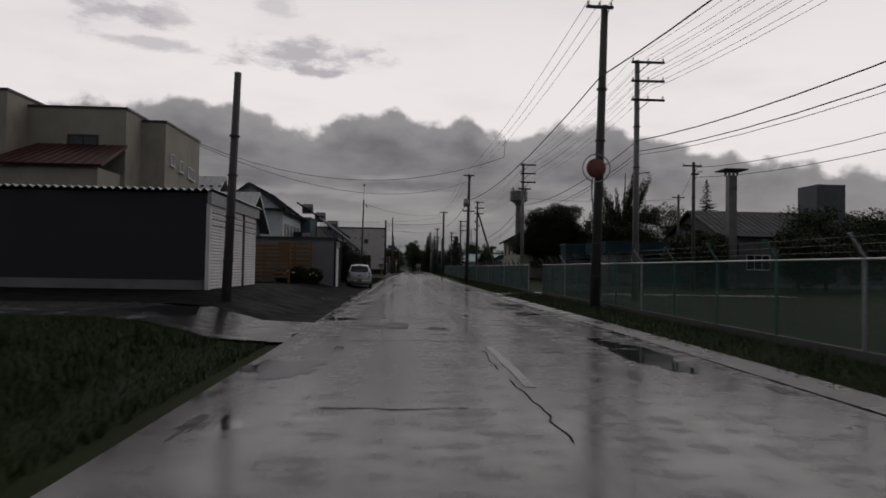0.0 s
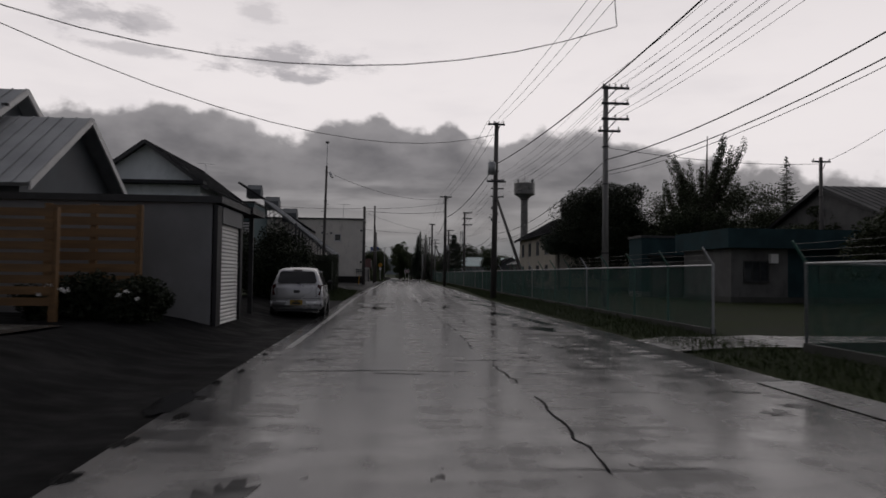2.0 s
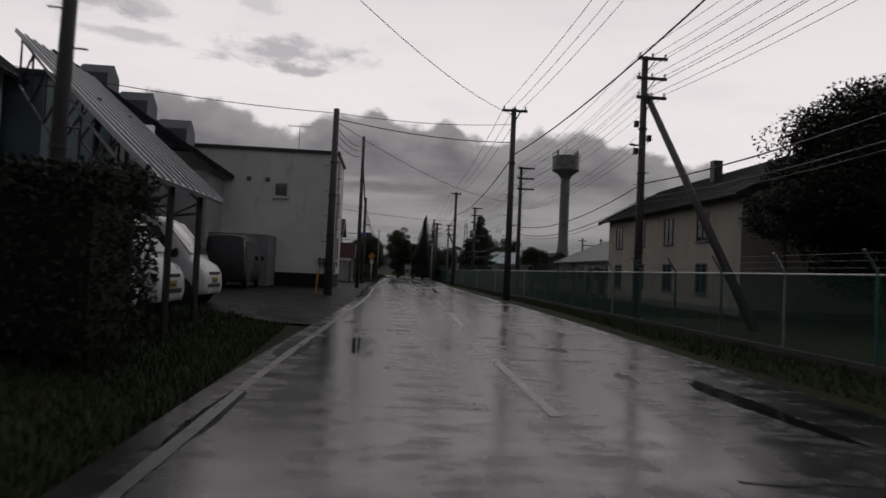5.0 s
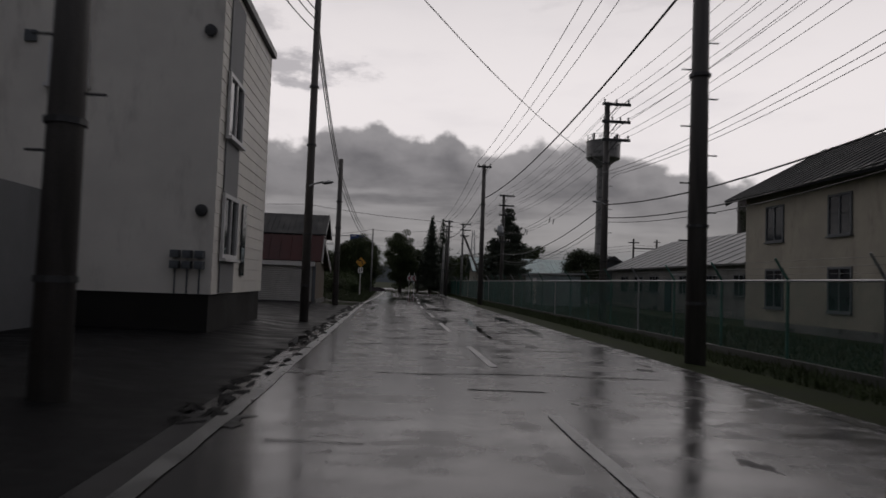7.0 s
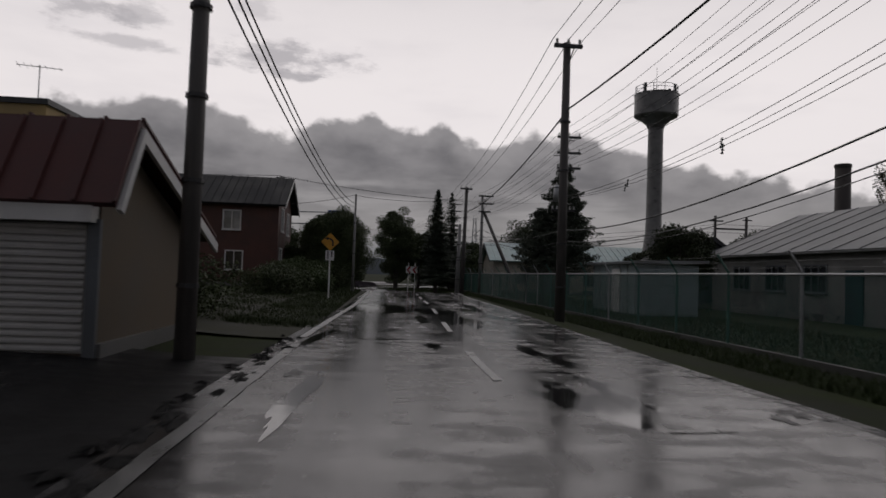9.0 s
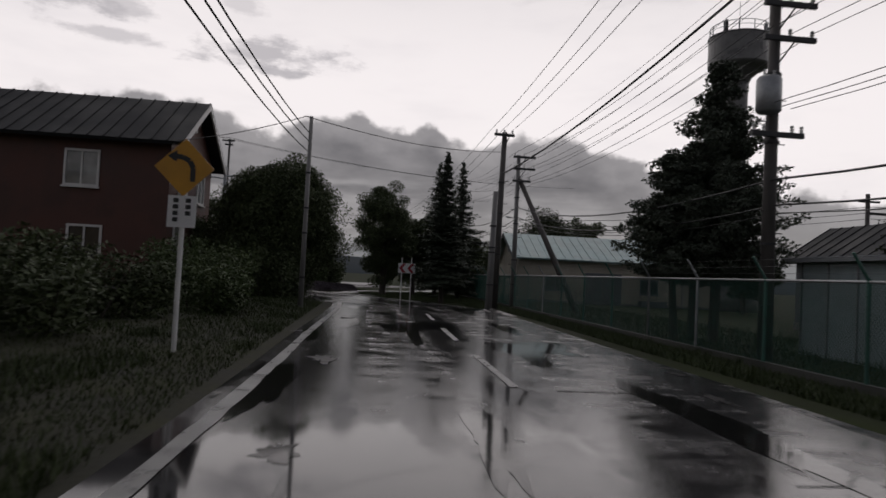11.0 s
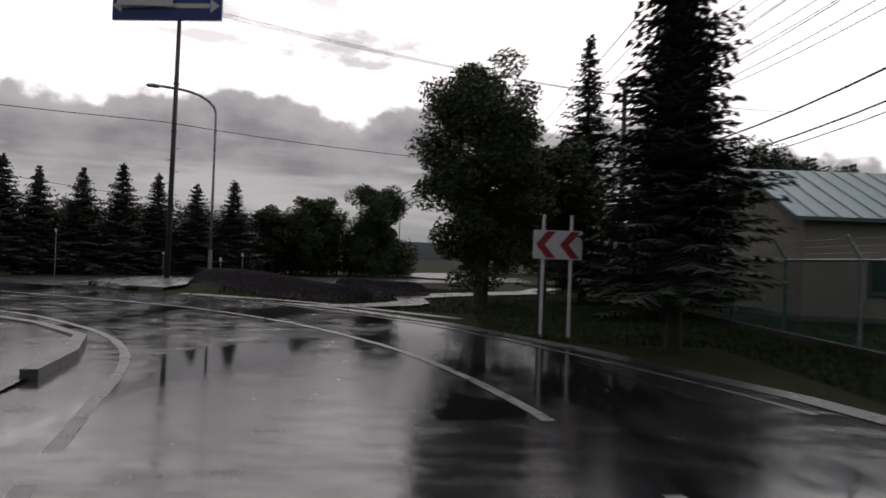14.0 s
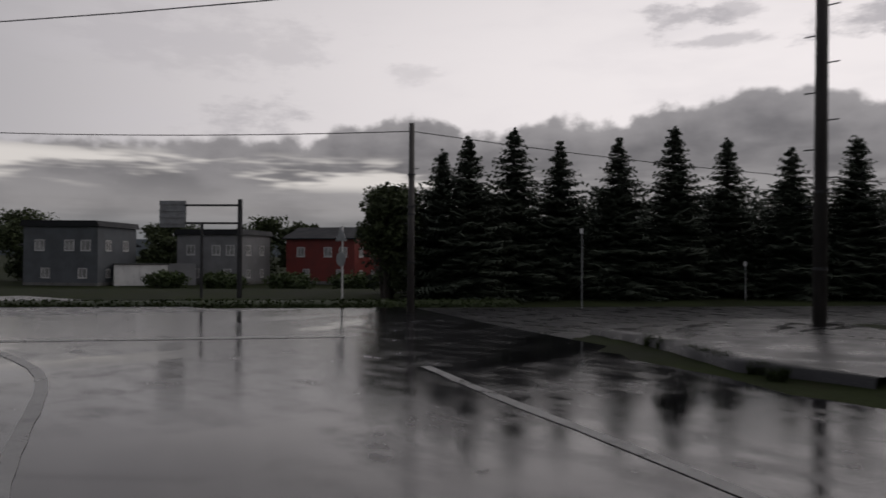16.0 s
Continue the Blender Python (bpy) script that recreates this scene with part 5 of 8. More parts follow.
# grey garage with a white side shutter and pallets of timber before it
gar = thing("grey_garage", "flat grey rendered garage with a white roller shutter", "garage", pose(0, 0, 0))
quick("wall", GREY_WALL, gar, (-11.0, -4.75, 37.0, 39.9, 0.1, 2.95))
quick("roof_cap", STEEL_DARK, gar, (-11.1, -4.55, 36.9, 40.0, 2.95, 3.1))
shutter(gar, "+x", -4.75, 37.45, 39.3, 0.12, 2.5, WHITE_PAINT, 0.09, label="white slatted roller shutter")
quick("door_jamb", BLACK_SHEET, gar, (-4.78, -4.66, 37.0, 37.4, 0.1, 2.9), (-4.78, -4.66, 39.35, 39.6, 0.1, 2.9))
quick("lintel", GREY_WALL, gar, (-4.78, -4.64, 37.4, 39.35, 2.52, 2.9))
quick("carport_roof", STEEL_DARK, gar, (-9.5, -4.5, 40.05, 41.8, 2.98, 3.16))
quick("carport_post", STEEL_DARK, gar, (-4.9, -4.78, 41.5, 41.62, 0.1, 2.97))


def timber_fence(x0, x1, y, z0, z1, boards, label):
    top = thing("timber_fence", label, "fence", pose(0, 0, 0), "timber screens")
    n = max(2, round((x1 - x0) / 1.8))
    for i in range(n + 1):
        x = x0 + (x1 - x0) * i / n
        quick("post", TIMBER, top, (x - 0.06, x + 0.06, y, y + 0.12, z0 - 0.5, z1))
    for k in range(boards):
        z = z0 + (z1 - z0) * (k + 0.15) / boards
        quick("board", TIMBER, top, (x0, x1, y - 0.03, y - 0.002, z, z + (z1 - z0) / boards * 0.72))


timber_fence(-11.8, -9.8, 33.6, 0.7, 2.1, 6, "raw timber board fence panel beside the slab")
timber_fence(-9.6, -6.9, 34.2, 0.7, 2.55, 9, "tall raw orange timber screen")
timber_fence(-7.7, -5.9, 35.6, 0.6, 2.75, 9, "raw timber slatted screen by the garage")

# pale blue house with a dark roof, gable end towards the lock-ups
bl = gable("blue_house", "pale blue two-storey house with a dark pitched roof", -19.6, -13.0, 65.4, 76.6, 0.3, 7.0, 9.45, "y", BLUE_WALL, DARK_ROOF, 0.6, trim=STEEL_DARK)
for u in (66.6, 68.2, 70.2, 72.4, 74.4):
    window(bl, "+x", -13.0, u, 4.4, 1.1, 1.2, True)
for u in (67.0, 71.0):
    window(bl, "+x", -13.0, u, 1.5, 1.3, 1.2, True)
quick("awning", DARK_ROOF, bl, (-20.0, -12.6, 64.6, 65.38, 6.85, 7.05))
quick("window_box", BLACK_SHEET, bl, (-12.98, -11.1, 71.5, 72.4, 3.95, 5.05), label="dark projecting box with white louvres")
quick("louvre", TRIM_WHITE, bl, *[(-12.0, -11.12, 71.44, 71.49, 4.05 + 0.2 * k, 4.17 + 0.2 * k) for k in range(5)])
quick("porch_roof", DARK_ROOF, bl, (-12.98, -11.8, 66.0, 71.0, 3.5, 3.65))
aerial(-15.0, 74.0, 7.4, 2.2, 20)

# blue shed with the long sloping sheet roof of a carport
shed = block("blue_shed", "flat-topped teal shed behind the carport", -20.0, -11.9, 76.8, 82.5, 0.3, 6.9, SHED_WALL, STEEL_DARK)
port = thing("carport", "steel-framed carport under a long sloping sheet roof", "carport", pose(0, 0, 0))
roof_plane(port, (-4.4, 64.6, 2.5), (-4.35, 68.3, 2.5), (-10.2, 76.0, 6.7), (-10.3, 72.0, 6.7), 0.06, GREY_ROOF, 0.35, "roof", "pale ribbed sheet roof")
for y in (64.7, 66.4, 68.1):
    for px, py, pz in ((-4.7, y, 2.6), (-7.3, y + 3.3, 4.7)):
        bm = bmesh.new()
        tube(bm, (px, py, 0.1), (px, py, pz), 0.06, 0.06, 8)
        part("post", bm, STEEL_DARK, port)
    for k in range(6):
        t = k / 6
        a = Vector((-4.7 - 5.4 * t, y + 7.3 * t, 2.5 + 4.0 * t))
        b = Vector((-4.7 - 5.4 * (t + 1 / 6), y + 7.3 * (t + 1 / 6), 2.5 + 4.0 * (t + 1 / 6)))
        low = Vector((b.x, b.y, max(2.3, b.z - 1.1)))
        for p, q, r in ((a, b, 0.03), (a, low, 0.025), (low, b, 0.025), (Vector((a.x, a.y, max(2.3, a.z - 1.1))), low, 0.028)):
            bm = bmesh.new()
            tube(bm, p, q, r, r, 5)
            part("truss_bar", bm, STEEL_DARK, port)

# house with a steep dormered roof
dh = thing("dormer_house", "house with a steep dark roof and small dormers", "house", pose(0, 0, 0))
quick("wall", DULL_WHITE, dh, (-18.0, -8.4, 82.8, 87.4, 0.3, 5.0))
for k in range(14):
    quick("siding_board", DULL_WHITE, dh, (-10.9, -8.42, 82.77, 82.8, 0.4 + 0.33 * k, 0.68 + 0.33 * k))
roof_plane(dh, (-8.0, 82.4, 5.0), (-8.0, 87.8, 5.0), (-14.5, 87.8, 9.2), (-14.5, 82.4, 9.2), 0.15, DARK_ROOF, 0.5)
for k in range(3):
    x = -9.8 - k * 1.6
    z = 5.0 + (-8.0 - x) / 6.5 * 4.2
    bm = bmesh.new()
    prism(bm, [(83.2, z - 0.2), (84.4, z - 0.2), (84.4, z + 0.55), (83.8, z + 1.0), (83.2, z + 0.55)], x - 0.9, x + 0.35, "x")
    part("dormer", bm, DARK_WALL, dh)

# block of flats with lap siding
AX, AY0, AY1, AZ0, AZ1 = -3.53, 85.3, 89.6, 1.08, 6.35
fl = thing("flats", "two-storey flats with pale lap siding and flat roof", "apartment building", pose(0, 0, 0))
quick("wall", SIDING, fl, (-13.8, AX, AY0, AY1, AZ0, AZ1))
quick("foundation", DARK_FOOTING, fl, (-13.75, AX - 0.03, AY0 + 0.03, AY1 - 0.03, -0.1, AZ0))
quick("roof_cap", STEEL_DARK, fl, (-13.9, AX + 0.1, AY0 - 0.1, AY1 + 0.1, AZ1, AZ1 + 0.14))
n = 24
for k in range(n):
    z = AZ0 + (AZ1 - AZ0) * k / n
    h = (AZ1 - AZ0) / n
    bm = bmesh.new()
    prism(bm, [(AX + 0.002, z), (AX + 0.016, z + 0.003), (AX + 0.008, z + h - 0.003), (AX + 0.002, z + h - 0.004)], AY0, AY1, "y")
    part("siding_board", bm, SIDING, fl)
for z0, z1 in ((AZ0 + 0.02, 1.72), (2.72, 3.77), (4.78, 6.2)):
    quick("window_panel", GREY_WALL, fl, (AX + 0.02, AX + 0.04, AY0 + 0.42, AY0 + 1.4, z0, z1))
for z in (1.75, 3.8):
    window(fl, "+x", AX + 0.03, AY0 + 0.91, z, 0.95, 0.95, False, 1)
quick("slot_window", GLASS, fl, (AX + 0.03, AX + 0.05, AY0 + 1.95, AY0 + 2.25, 1.4, 2.75))
for c in range(3):
    x = -4.14 + c * 0.19
    for r in range(2):
        z = 1.48 + r * 0.17
        bm = bmesh.new()
        box(bm, x, x + 0.13, AY0 - 0.16, AY0 - 0.005, z, z + 0.12)
        lathe_at(bm, [(0.05, 0.0), (0.05, 0.012), (0.01, 0.014)], pose(x + 0.065, AY0 - 0.16, z + 0.06, 90, 0, 0), seg=10)
        part("gas_meter", bm, DARK_WALL, fl, "dark gas meter")
    bm = bmesh.new()
    tube(bm, (x + 0.06, AY0 - 0.04, 1.5), (x + 0.06, AY0 - 0.04, AZ0), 0.014, 0.014, 5)
    part("gas_pipe", bm, DARK_WALL, fl)
for z in (2.42, 5.35):
    bm = bmesh.new()
    lathe_at(bm, [(0.02, 0.05), (0.09, 0.04), (0.1, 0.0), (0.1, -0.03)], pose(-3.72, AY0 - 0.05, z, 90, 0, 0), seg=14)
    part("vent_hood", bm, STEEL_DARK, fl)
for x, z in ((-9.0, 5.5), (-6.6, 5.0), (-7.4, 5.0), (-8.2, 5.1)):
    quick("vent", DARK_WALL, fl, (x, x + 0.18, AY0 - 0.05, AY0 - 0.003, z, z + 0.18))
window(fl, "-y", AY0, -5.9, 4.4, 0.5, 0.55, False, 0)
quick("store", GREY_WALL, fl, (-9.4, -6.0, AY0 - 2.0, AY0 - 0.01, 0.3, 2.6), label="low grey lean-to store")
aerial(-5.6, 88.0, 6.5, 1.6)

# garage with a red roof
rg = thing("red_roof_garage", "low garage with a red sheet roof and white shutter", "garage", pose(0, 0, 0))
RX0, RX1, RY = -7.1, -3.5, 100.6
bm = bmesh.new()
prism(bm, [(RY, 0.45), (RY + 3.6, 0.45), (RY + 3.6, 1.85), (RY + 0.4, 2.85), (RY, 2.1)], RX0, RX1, "x")
part("wall", bm, OCHRE_DARK, rg)
roof_plane(rg, (RX0 - 0.2, RY - 0.18, 2.02), (RX1 + 0.22, RY - 0.18, 2.02), (RX1 + 0.22, RY + 0.4, 2.98), (RX0 - 0.2, RY + 0.4, 2.98), 0.08, RED_ROOF, 0.4, "front_roof", "wet dark red sheet roof")
roof_plane(rg, (RX0 - 0.2, RY + 3.95, 1.85), (RX1 + 0.22, RY + 3.95, 1.85), (RX1 + 0.22, RY + 0.4, 2.98), (RX0 - 0.2, RY + 0.4, 2.98), 0.08, RED_ROOF, 0.4, "back_roof")
bm = bmesh.new()
prism(bm, [(RY - 0.2, 2.0), (RY + 0.4, 2.96), (RY + 3.97, 1.83), (RY + 3.97, 1.68), (RY + 0.42, 2.8), (RY - 0.1, 1.96)], RX1 + 0.22, RX1 + 0.27, "x")
part("bargeboard", bm, TRIM_WHITE, rg)
shutter(rg, "-y", RY, RX0 + 0.3, RX1 - 0.12, 0.5, 1.85, DULL_WHITE, 0.075, label="white slatted roller shutter")
quick("shutter_case", TRIM_WHITE, rg, (RX0 + 0.1, RX1 - 0.02, RY - 0.2, RY - 0.003, 1.86, 2.05))
quick("jamb", DARK_WALL, rg, (RX1 - 0.1, RX1 + 0.02, RY - 0.06, RY - 0.002, 0.45, 1.9))
quick("wall_base", CONCRETE, rg, (RX1 + 0.002, RX1 + 0.06, RY, RY + 3.6, 0.1, 0.6))

# brown house beside it with a pale side, ochre flat house behind
quick("plinth", FOOTING, rg, (RX0 + 0.02, RX1 - 0.02, RY + 0.03, RY + 3.57, -0.15, 0.46), label="low stained concrete plinth")

# houses behind it
g3 = gable("brown_house", "dark house with a pale gable beside the garage", -16.0, -8.6, 101.0, 107.0, 0.3, 3.0, 4.6, "x", DULL_WHITE, BLACK_SHEET, 0.4)
och = block("ochre_house", "flat-roofed ochre house with an aerial", -19.0, -9.6, 112.0, 119.0, 0.3, 5.6, OCHRE_WALL, STEEL_DARK, category="house")
aerial(-10.8, 114.0, 5.7, 1.5, 15)
window(och, "-y", 112.0, -11.0, 3.4, 1.2, 1.0)
bh = gable("brown_house", "two-storey dark brown house with white-framed windows", -14.5, -6.6, 132.9, 138.3, 0.3, 5.3, 6.95, "x", BROWN_WALL, DARK_ROOF, 0.45)
for u, z in ((134.4, 3.75), (136.7, 3.65)):
    window(bh, "+x", -6.6, u, z, 0.85, 1.25, True, 1)
window(bh, "+x", -6.6, 134.1, 1.35, 0.9, 1.3, True, 0)
window(bh, "-y", 132.9, -9.2, 3.7, 0.9, 1.0, True, 1)
window(bh, "-y", 132.9, -9.0, 1.4, 0.9, 1.0, False, 1)
bm = bmesh.new()
lathe_at(bm, [(0.02, 0.04), (0.2, 0.03), (0.22, 0.0)], pose(-6.58, 135.6, 6.2, 0, 90, 0), (1, 0.55, 1), 20)
part("round_vent", bm, TRIM_WHITE, bh)

# ---- the works behind the fence ----
wk = gable("workshop", "tall workshop with a dark roof and box end", 29.5, 46.0, 60.0, 74.0, 0.1, 5.0, 7.8, "x", DULL_WALL, DARK_ROOF, 0.5, ribs=0.6, trim=STEEL_DARK)
quick("roof_box", DARK_WALL, wk, (38.4, 41.2, 59.4, 62.6, 4.6, 10.0))
window(wk, "-y", 60.0, 33.0, 1.8, 2.2, 1.3, False, 2)
window(wk, "-y", 60.0, 36.5, 1.8, 2.2, 1.3, False, 2)
ch = thing("chimney", "square concrete chimney with a flat cap", "chimney", pose(25.8, 50.6, 0))
quick("shaft", CONCRETE, ch, (-0.32, 0.32, -0.32, 0.32, 0.1, 9.3))
quick("cap_post", CONCRETE, ch, (-0.4, -0.25, -0.4, -0.25, 9.3, 9.7), (0.25, 0.4, -0.4, -0.25, 9.3, 9.7), (-0.4, -0.25, 0.25, 0.4, 9.3, 9.7), (0.25, 0.4, 0.25, 0.4, 9.3, 9.7))
quick("cap", STEEL_DARK, ch, (-0.95, 0.95, -0.95, 0.95, 9.7, 9.8))
lh = thing("low_house", "low works house, pale wall under a deep dark teal fascia", "building", pose(0, 0, 0))
quick("wall", DULL_WALL, lh, (17.6, 20.8, 57.0, 63.0, 0.1, 3.0))
quick("side_wall", TEAL_WALL, lh, (20.8, 29.0, 57.2, 63.0, 0.1, 3.0), label="dark teal sheet wall")
quick("fascia", TEAL_WALL, lh, (17.2, 29.4, 56.5, 63.4, 3.0, 4.05), label="deep dark teal sheet fascia")
quick("foundation", FOOTING, lh, (17.55, 29.0, 56.95, 63.05, -0.5, 0.35))
window(lh, "-y", 57.0, 19.0, 1.25, 1.3, 1.0, False, 2, STEEL_DARK)
window(lh, "-y", 57.2, 23.6, 1.25, 1.7, 1.1, False, 2, STEEL_DARK)
quick("cooler_unit", WHITE_PAINT, lh, (19.7, 20.1, 56.7, 56.98, 2.2, 2.7), label="white wall-hung air conditioner")
ts = block("teal_works", "dark teal sheet-clad works building with a pale door", 15.6, 24.0, 65.0, 67.4, 0.1, 3.95, TEAL_WALL, STEEL_DARK)
quick("door", DULL_WALL, ts, (16.3, 18.3, 64.92, 64.99, 0.1, 2.4), label="pale sheet door")
quick("door_frame", STEEL_DARK, ts, (16.15, 16.3, 64.9, 65.0, 0.1, 2.5), (18.3, 18.45, 64.9, 65.0, 0.1, 2.5))
quick("hood", STEEL_DARK, ts, (16.0, 18.8, 64.2, 64.99, 2.7, 2.8))

cr = gable("cream_house", "cream two-storey building with many windows", 14.4, 22.4, 84.0, 102.0, 0.0, 5.6, 7.8, "y", CREAM, DARK_ROOF, 0.6, ribs=0.5, trim=STEEL_DARK)
for u in (87.7, 91.8, 95.9, 99.8):
    window(cr, "-x", 14.4, u, 3.55, 1.1, 1.3, False, 1, material=DARK_WALL)
    window(cr, "-x", 14.4, u, 0.95, 1.1, 1.4, False, 1, material=DARK_WALL)
window(cr, "-y", 84.0, 18.0, 3.6, 1.2, 1.3, False, 1)
quick("flue", STEEL_DARK, cr, (17.0, 17.5, 92.0, 92.5, 7.0, 8.4))

lg = gable("long_house", "long low pale building with a faded sheet roof", 18.0, 29.0, 103.4, 130.2, 0.0, 3.1, 5.5, "y", FADED_WALL, DULL_ROOF, 0.45, ribs=1.6, trim=STEEL_DARK)
for u in (106.0, 109.0, 112.5, 116.0, 121.0, 124.0, 127.0):
    window(lg, "-x", 18.0, u, 1.3, 1.5, 1.1, False, 2, material=DARK_WALL)
quick("door", TEAL_WALL, lg, (17.93, 17.99, 113.6, 115.2, 0.05, 2.2), (17.93, 17.99, 118.0, 119.0, 0.05, 2.2), label="dark teal door")
quick("door_hood", GREY_ROOF, lg, (16.9, 17.99, 113.2, 115.6, 2.4, 2.5))
fl2 = thing("flue_stack", "tall dark brown boiler flue behind the long building", "chimney", pose(40.9, 151.6, 0))
bm = bmesh.new()
tube(bm, (0, 0, -0.5), (0, 0, 12.7), 0.70, 0.66, 18)
part("shaft", bm, FLUE, fl2, smooth=True)
bm = bmesh.new()
tube(bm, (0, 0, 12.5), (0, 0, 12.8), 0.72, 0.72, 18)
part("rim", bm, FLUE, fl2)

hut = thing("hut", "small pale panel hut behind the fence", "hut", pose(0, 0, 0))
quick("wall", HUT_WALL, hut, (9.9, 12.6, 120.6, 126.2, 0.05, 2.2))
quick("panel_rib", GALV, hut, *[(9.87, 9.9, 120.6 + k * 0.93, 120.64 + k * 0.93, 0.05, 2.2) for k in range(7)])
roof_plane(hut, (9.6, 120.3, 2.2), (9.6, 126.5, 2.2), (12.9, 126.5, 2.3), (12.9, 120.3, 2.3), 0.08, GREY_ROOF, 0.3)
quick("door", WHITE_PAINT, hut, (9.84, 9.89, 122.4, 123.4, 0.05, 2.0), label="pale sheet door")

gable("dark_shed", "small dark shed behind the long building", 16.6, 20.2, 131.4, 136.5, 0.0, 2.9, 4.1, "y", DARK_WALL, DARK_ROOF, 0.4, ribs=0.6, trim=STEEL_DARK)
pf = thing("pole_frame", "two dark poles joined by a crossbar beyond the works", "utility pole", pose(24.3, 142.5, 0))
for x in (0.0, 2.45):
    bm = bmesh.new()
    tube(bm, (x, 0, -0.3), (x, 0, 6.65), 0.13, 0.10, 10)
    part("pole", bm, POLE_WOOD, pf, smooth=True)
quick("crossbar", STEEL_DARK, pf, (0.0, 2.45, -0.06, 0.06, 5.62, 5.74))
quick("crossarm", STEEL_DARK, pf, (-0.6, 0.55, -0.16, -0.07, 6.2, 6.3), (2.1, 2.8, -0.16, -0.07, 6.35, 6.43))
sh = gable("low_shed", "low cream shed with a faded teal sheet roof", 9.9, 26.5, 156.8, 163.6, -0.15, 3.15, 4.75, "x", CREAM, TEAL_ROOF, 0.5, ribs=0.6, trim=DARK_WALL)
for u, w in ((12.5, 1.3), (19.2, 1.2)):
    window(sh, "-y", 156.8, u, 0.95, w, 0.9, False, 1, material=DARK_WALL)
quick("door", DARK_WALL, sh, (14.6, 15.88, 156.72, 156.79, 0.0, 2.2), (15.92, 17.2, 156.72, 156.79, 0.0, 2.2), label="dark door leaf under the eave")
quick("gable_vent", DARK_WALL, sh, (9.85, 9.89, 160.0, 160.4, 3.5, 3.9))
quick("bench_box", DARK_WALL, sh, (18.4, 20.2, 156.0, 156.7, 0.0, 0.45))
quick("drain_pipe", GALV, sh, (21.6, 21.68, 156.7, 156.78, 0.0, 2.8))

# ---- water tower ----
tw = thing("water_tower", "tall concrete water tower with a broad drum and railing", "water tower", pose(25.6, 157.5, 0.0))
bm = bmesh.new()
lathe(bm, [(2.0, -0.2), (1.75, 1.2), (1.3, 3.2), (0.98, 4.8), (0.80, 6.2), (0.75, 7.6), (0.72, 16.0), (0.76, 16.5)], 32)
part("shaft", bm, CONCRETE, tw, smooth=True)
bm = bmesh.new()
lathe(bm, [(0.76, 16.5), (0.95, 16.9), (1.45, 17.35), (2.0, 17.62), (2.1, 17.75), (2.1, 19.72), (2.15, 19.74), (2.15, 19.83), (1.9, 19.85)], 40)
part("drum", bm, CONCRETE, tw, "weathered concrete drum")
bm = bmesh.new()
for k in range(12):
    a = 2 * math.pi * k / 12
    tube(bm, (2.0 * math.cos(a), 2.0 * math.sin(a), 19.83), (2.0 * math.cos(a), 2.0 * math.sin(a), 20.6), 0.035, 0.035, 5)
part("rail_post", bm, GALV, tw)
bm = bmesh.new()
polytube(bm, [(2.0 * math.cos(k * math.pi / 16), 2.0 * math.sin(k * math.pi / 16), 20.57) for k in range(33)], 0.028, 5)
polytube(bm, [(2.0 * math.cos(k * math.pi / 16), 2.0 * math.sin(k * math.pi / 16), 20.25) for k in range(33)], 0.022, 5)
part("railing", bm, GALV, tw)
bm = bmesh.new()
lathe(bm, [(1.5, 19.85), (1.45, 20.0), (0.6, 20.1), (0.1, 20.12)], 24)
part("hatch_dome", bm, CONCRETE, tw, smooth=True)
bm = bmesh.new()
tube(bm, (0, 0, 20.05), (0, 0, 22.6), 0.03, 0.015, 5)
part("lightning_rod", bm, STEEL_DARK, tw)
for a in (-2.6, -0.6, 0.4):
    quick("roof_post", STEEL_DARK, tw, (1.75 * math.cos(a) - 0.1, 1.75 * math.cos(a) + 0.1, 1.75 * math.sin(a) - 0.1, 1.75 * math.sin(a) + 0.1, 19.8, 20.75))
bm = bmesh.new()
box(bm, -0.35, 0.35, -2.02, -1.1, 2.4, 2.9)
part("window_slot", bm, GLASS, tw)

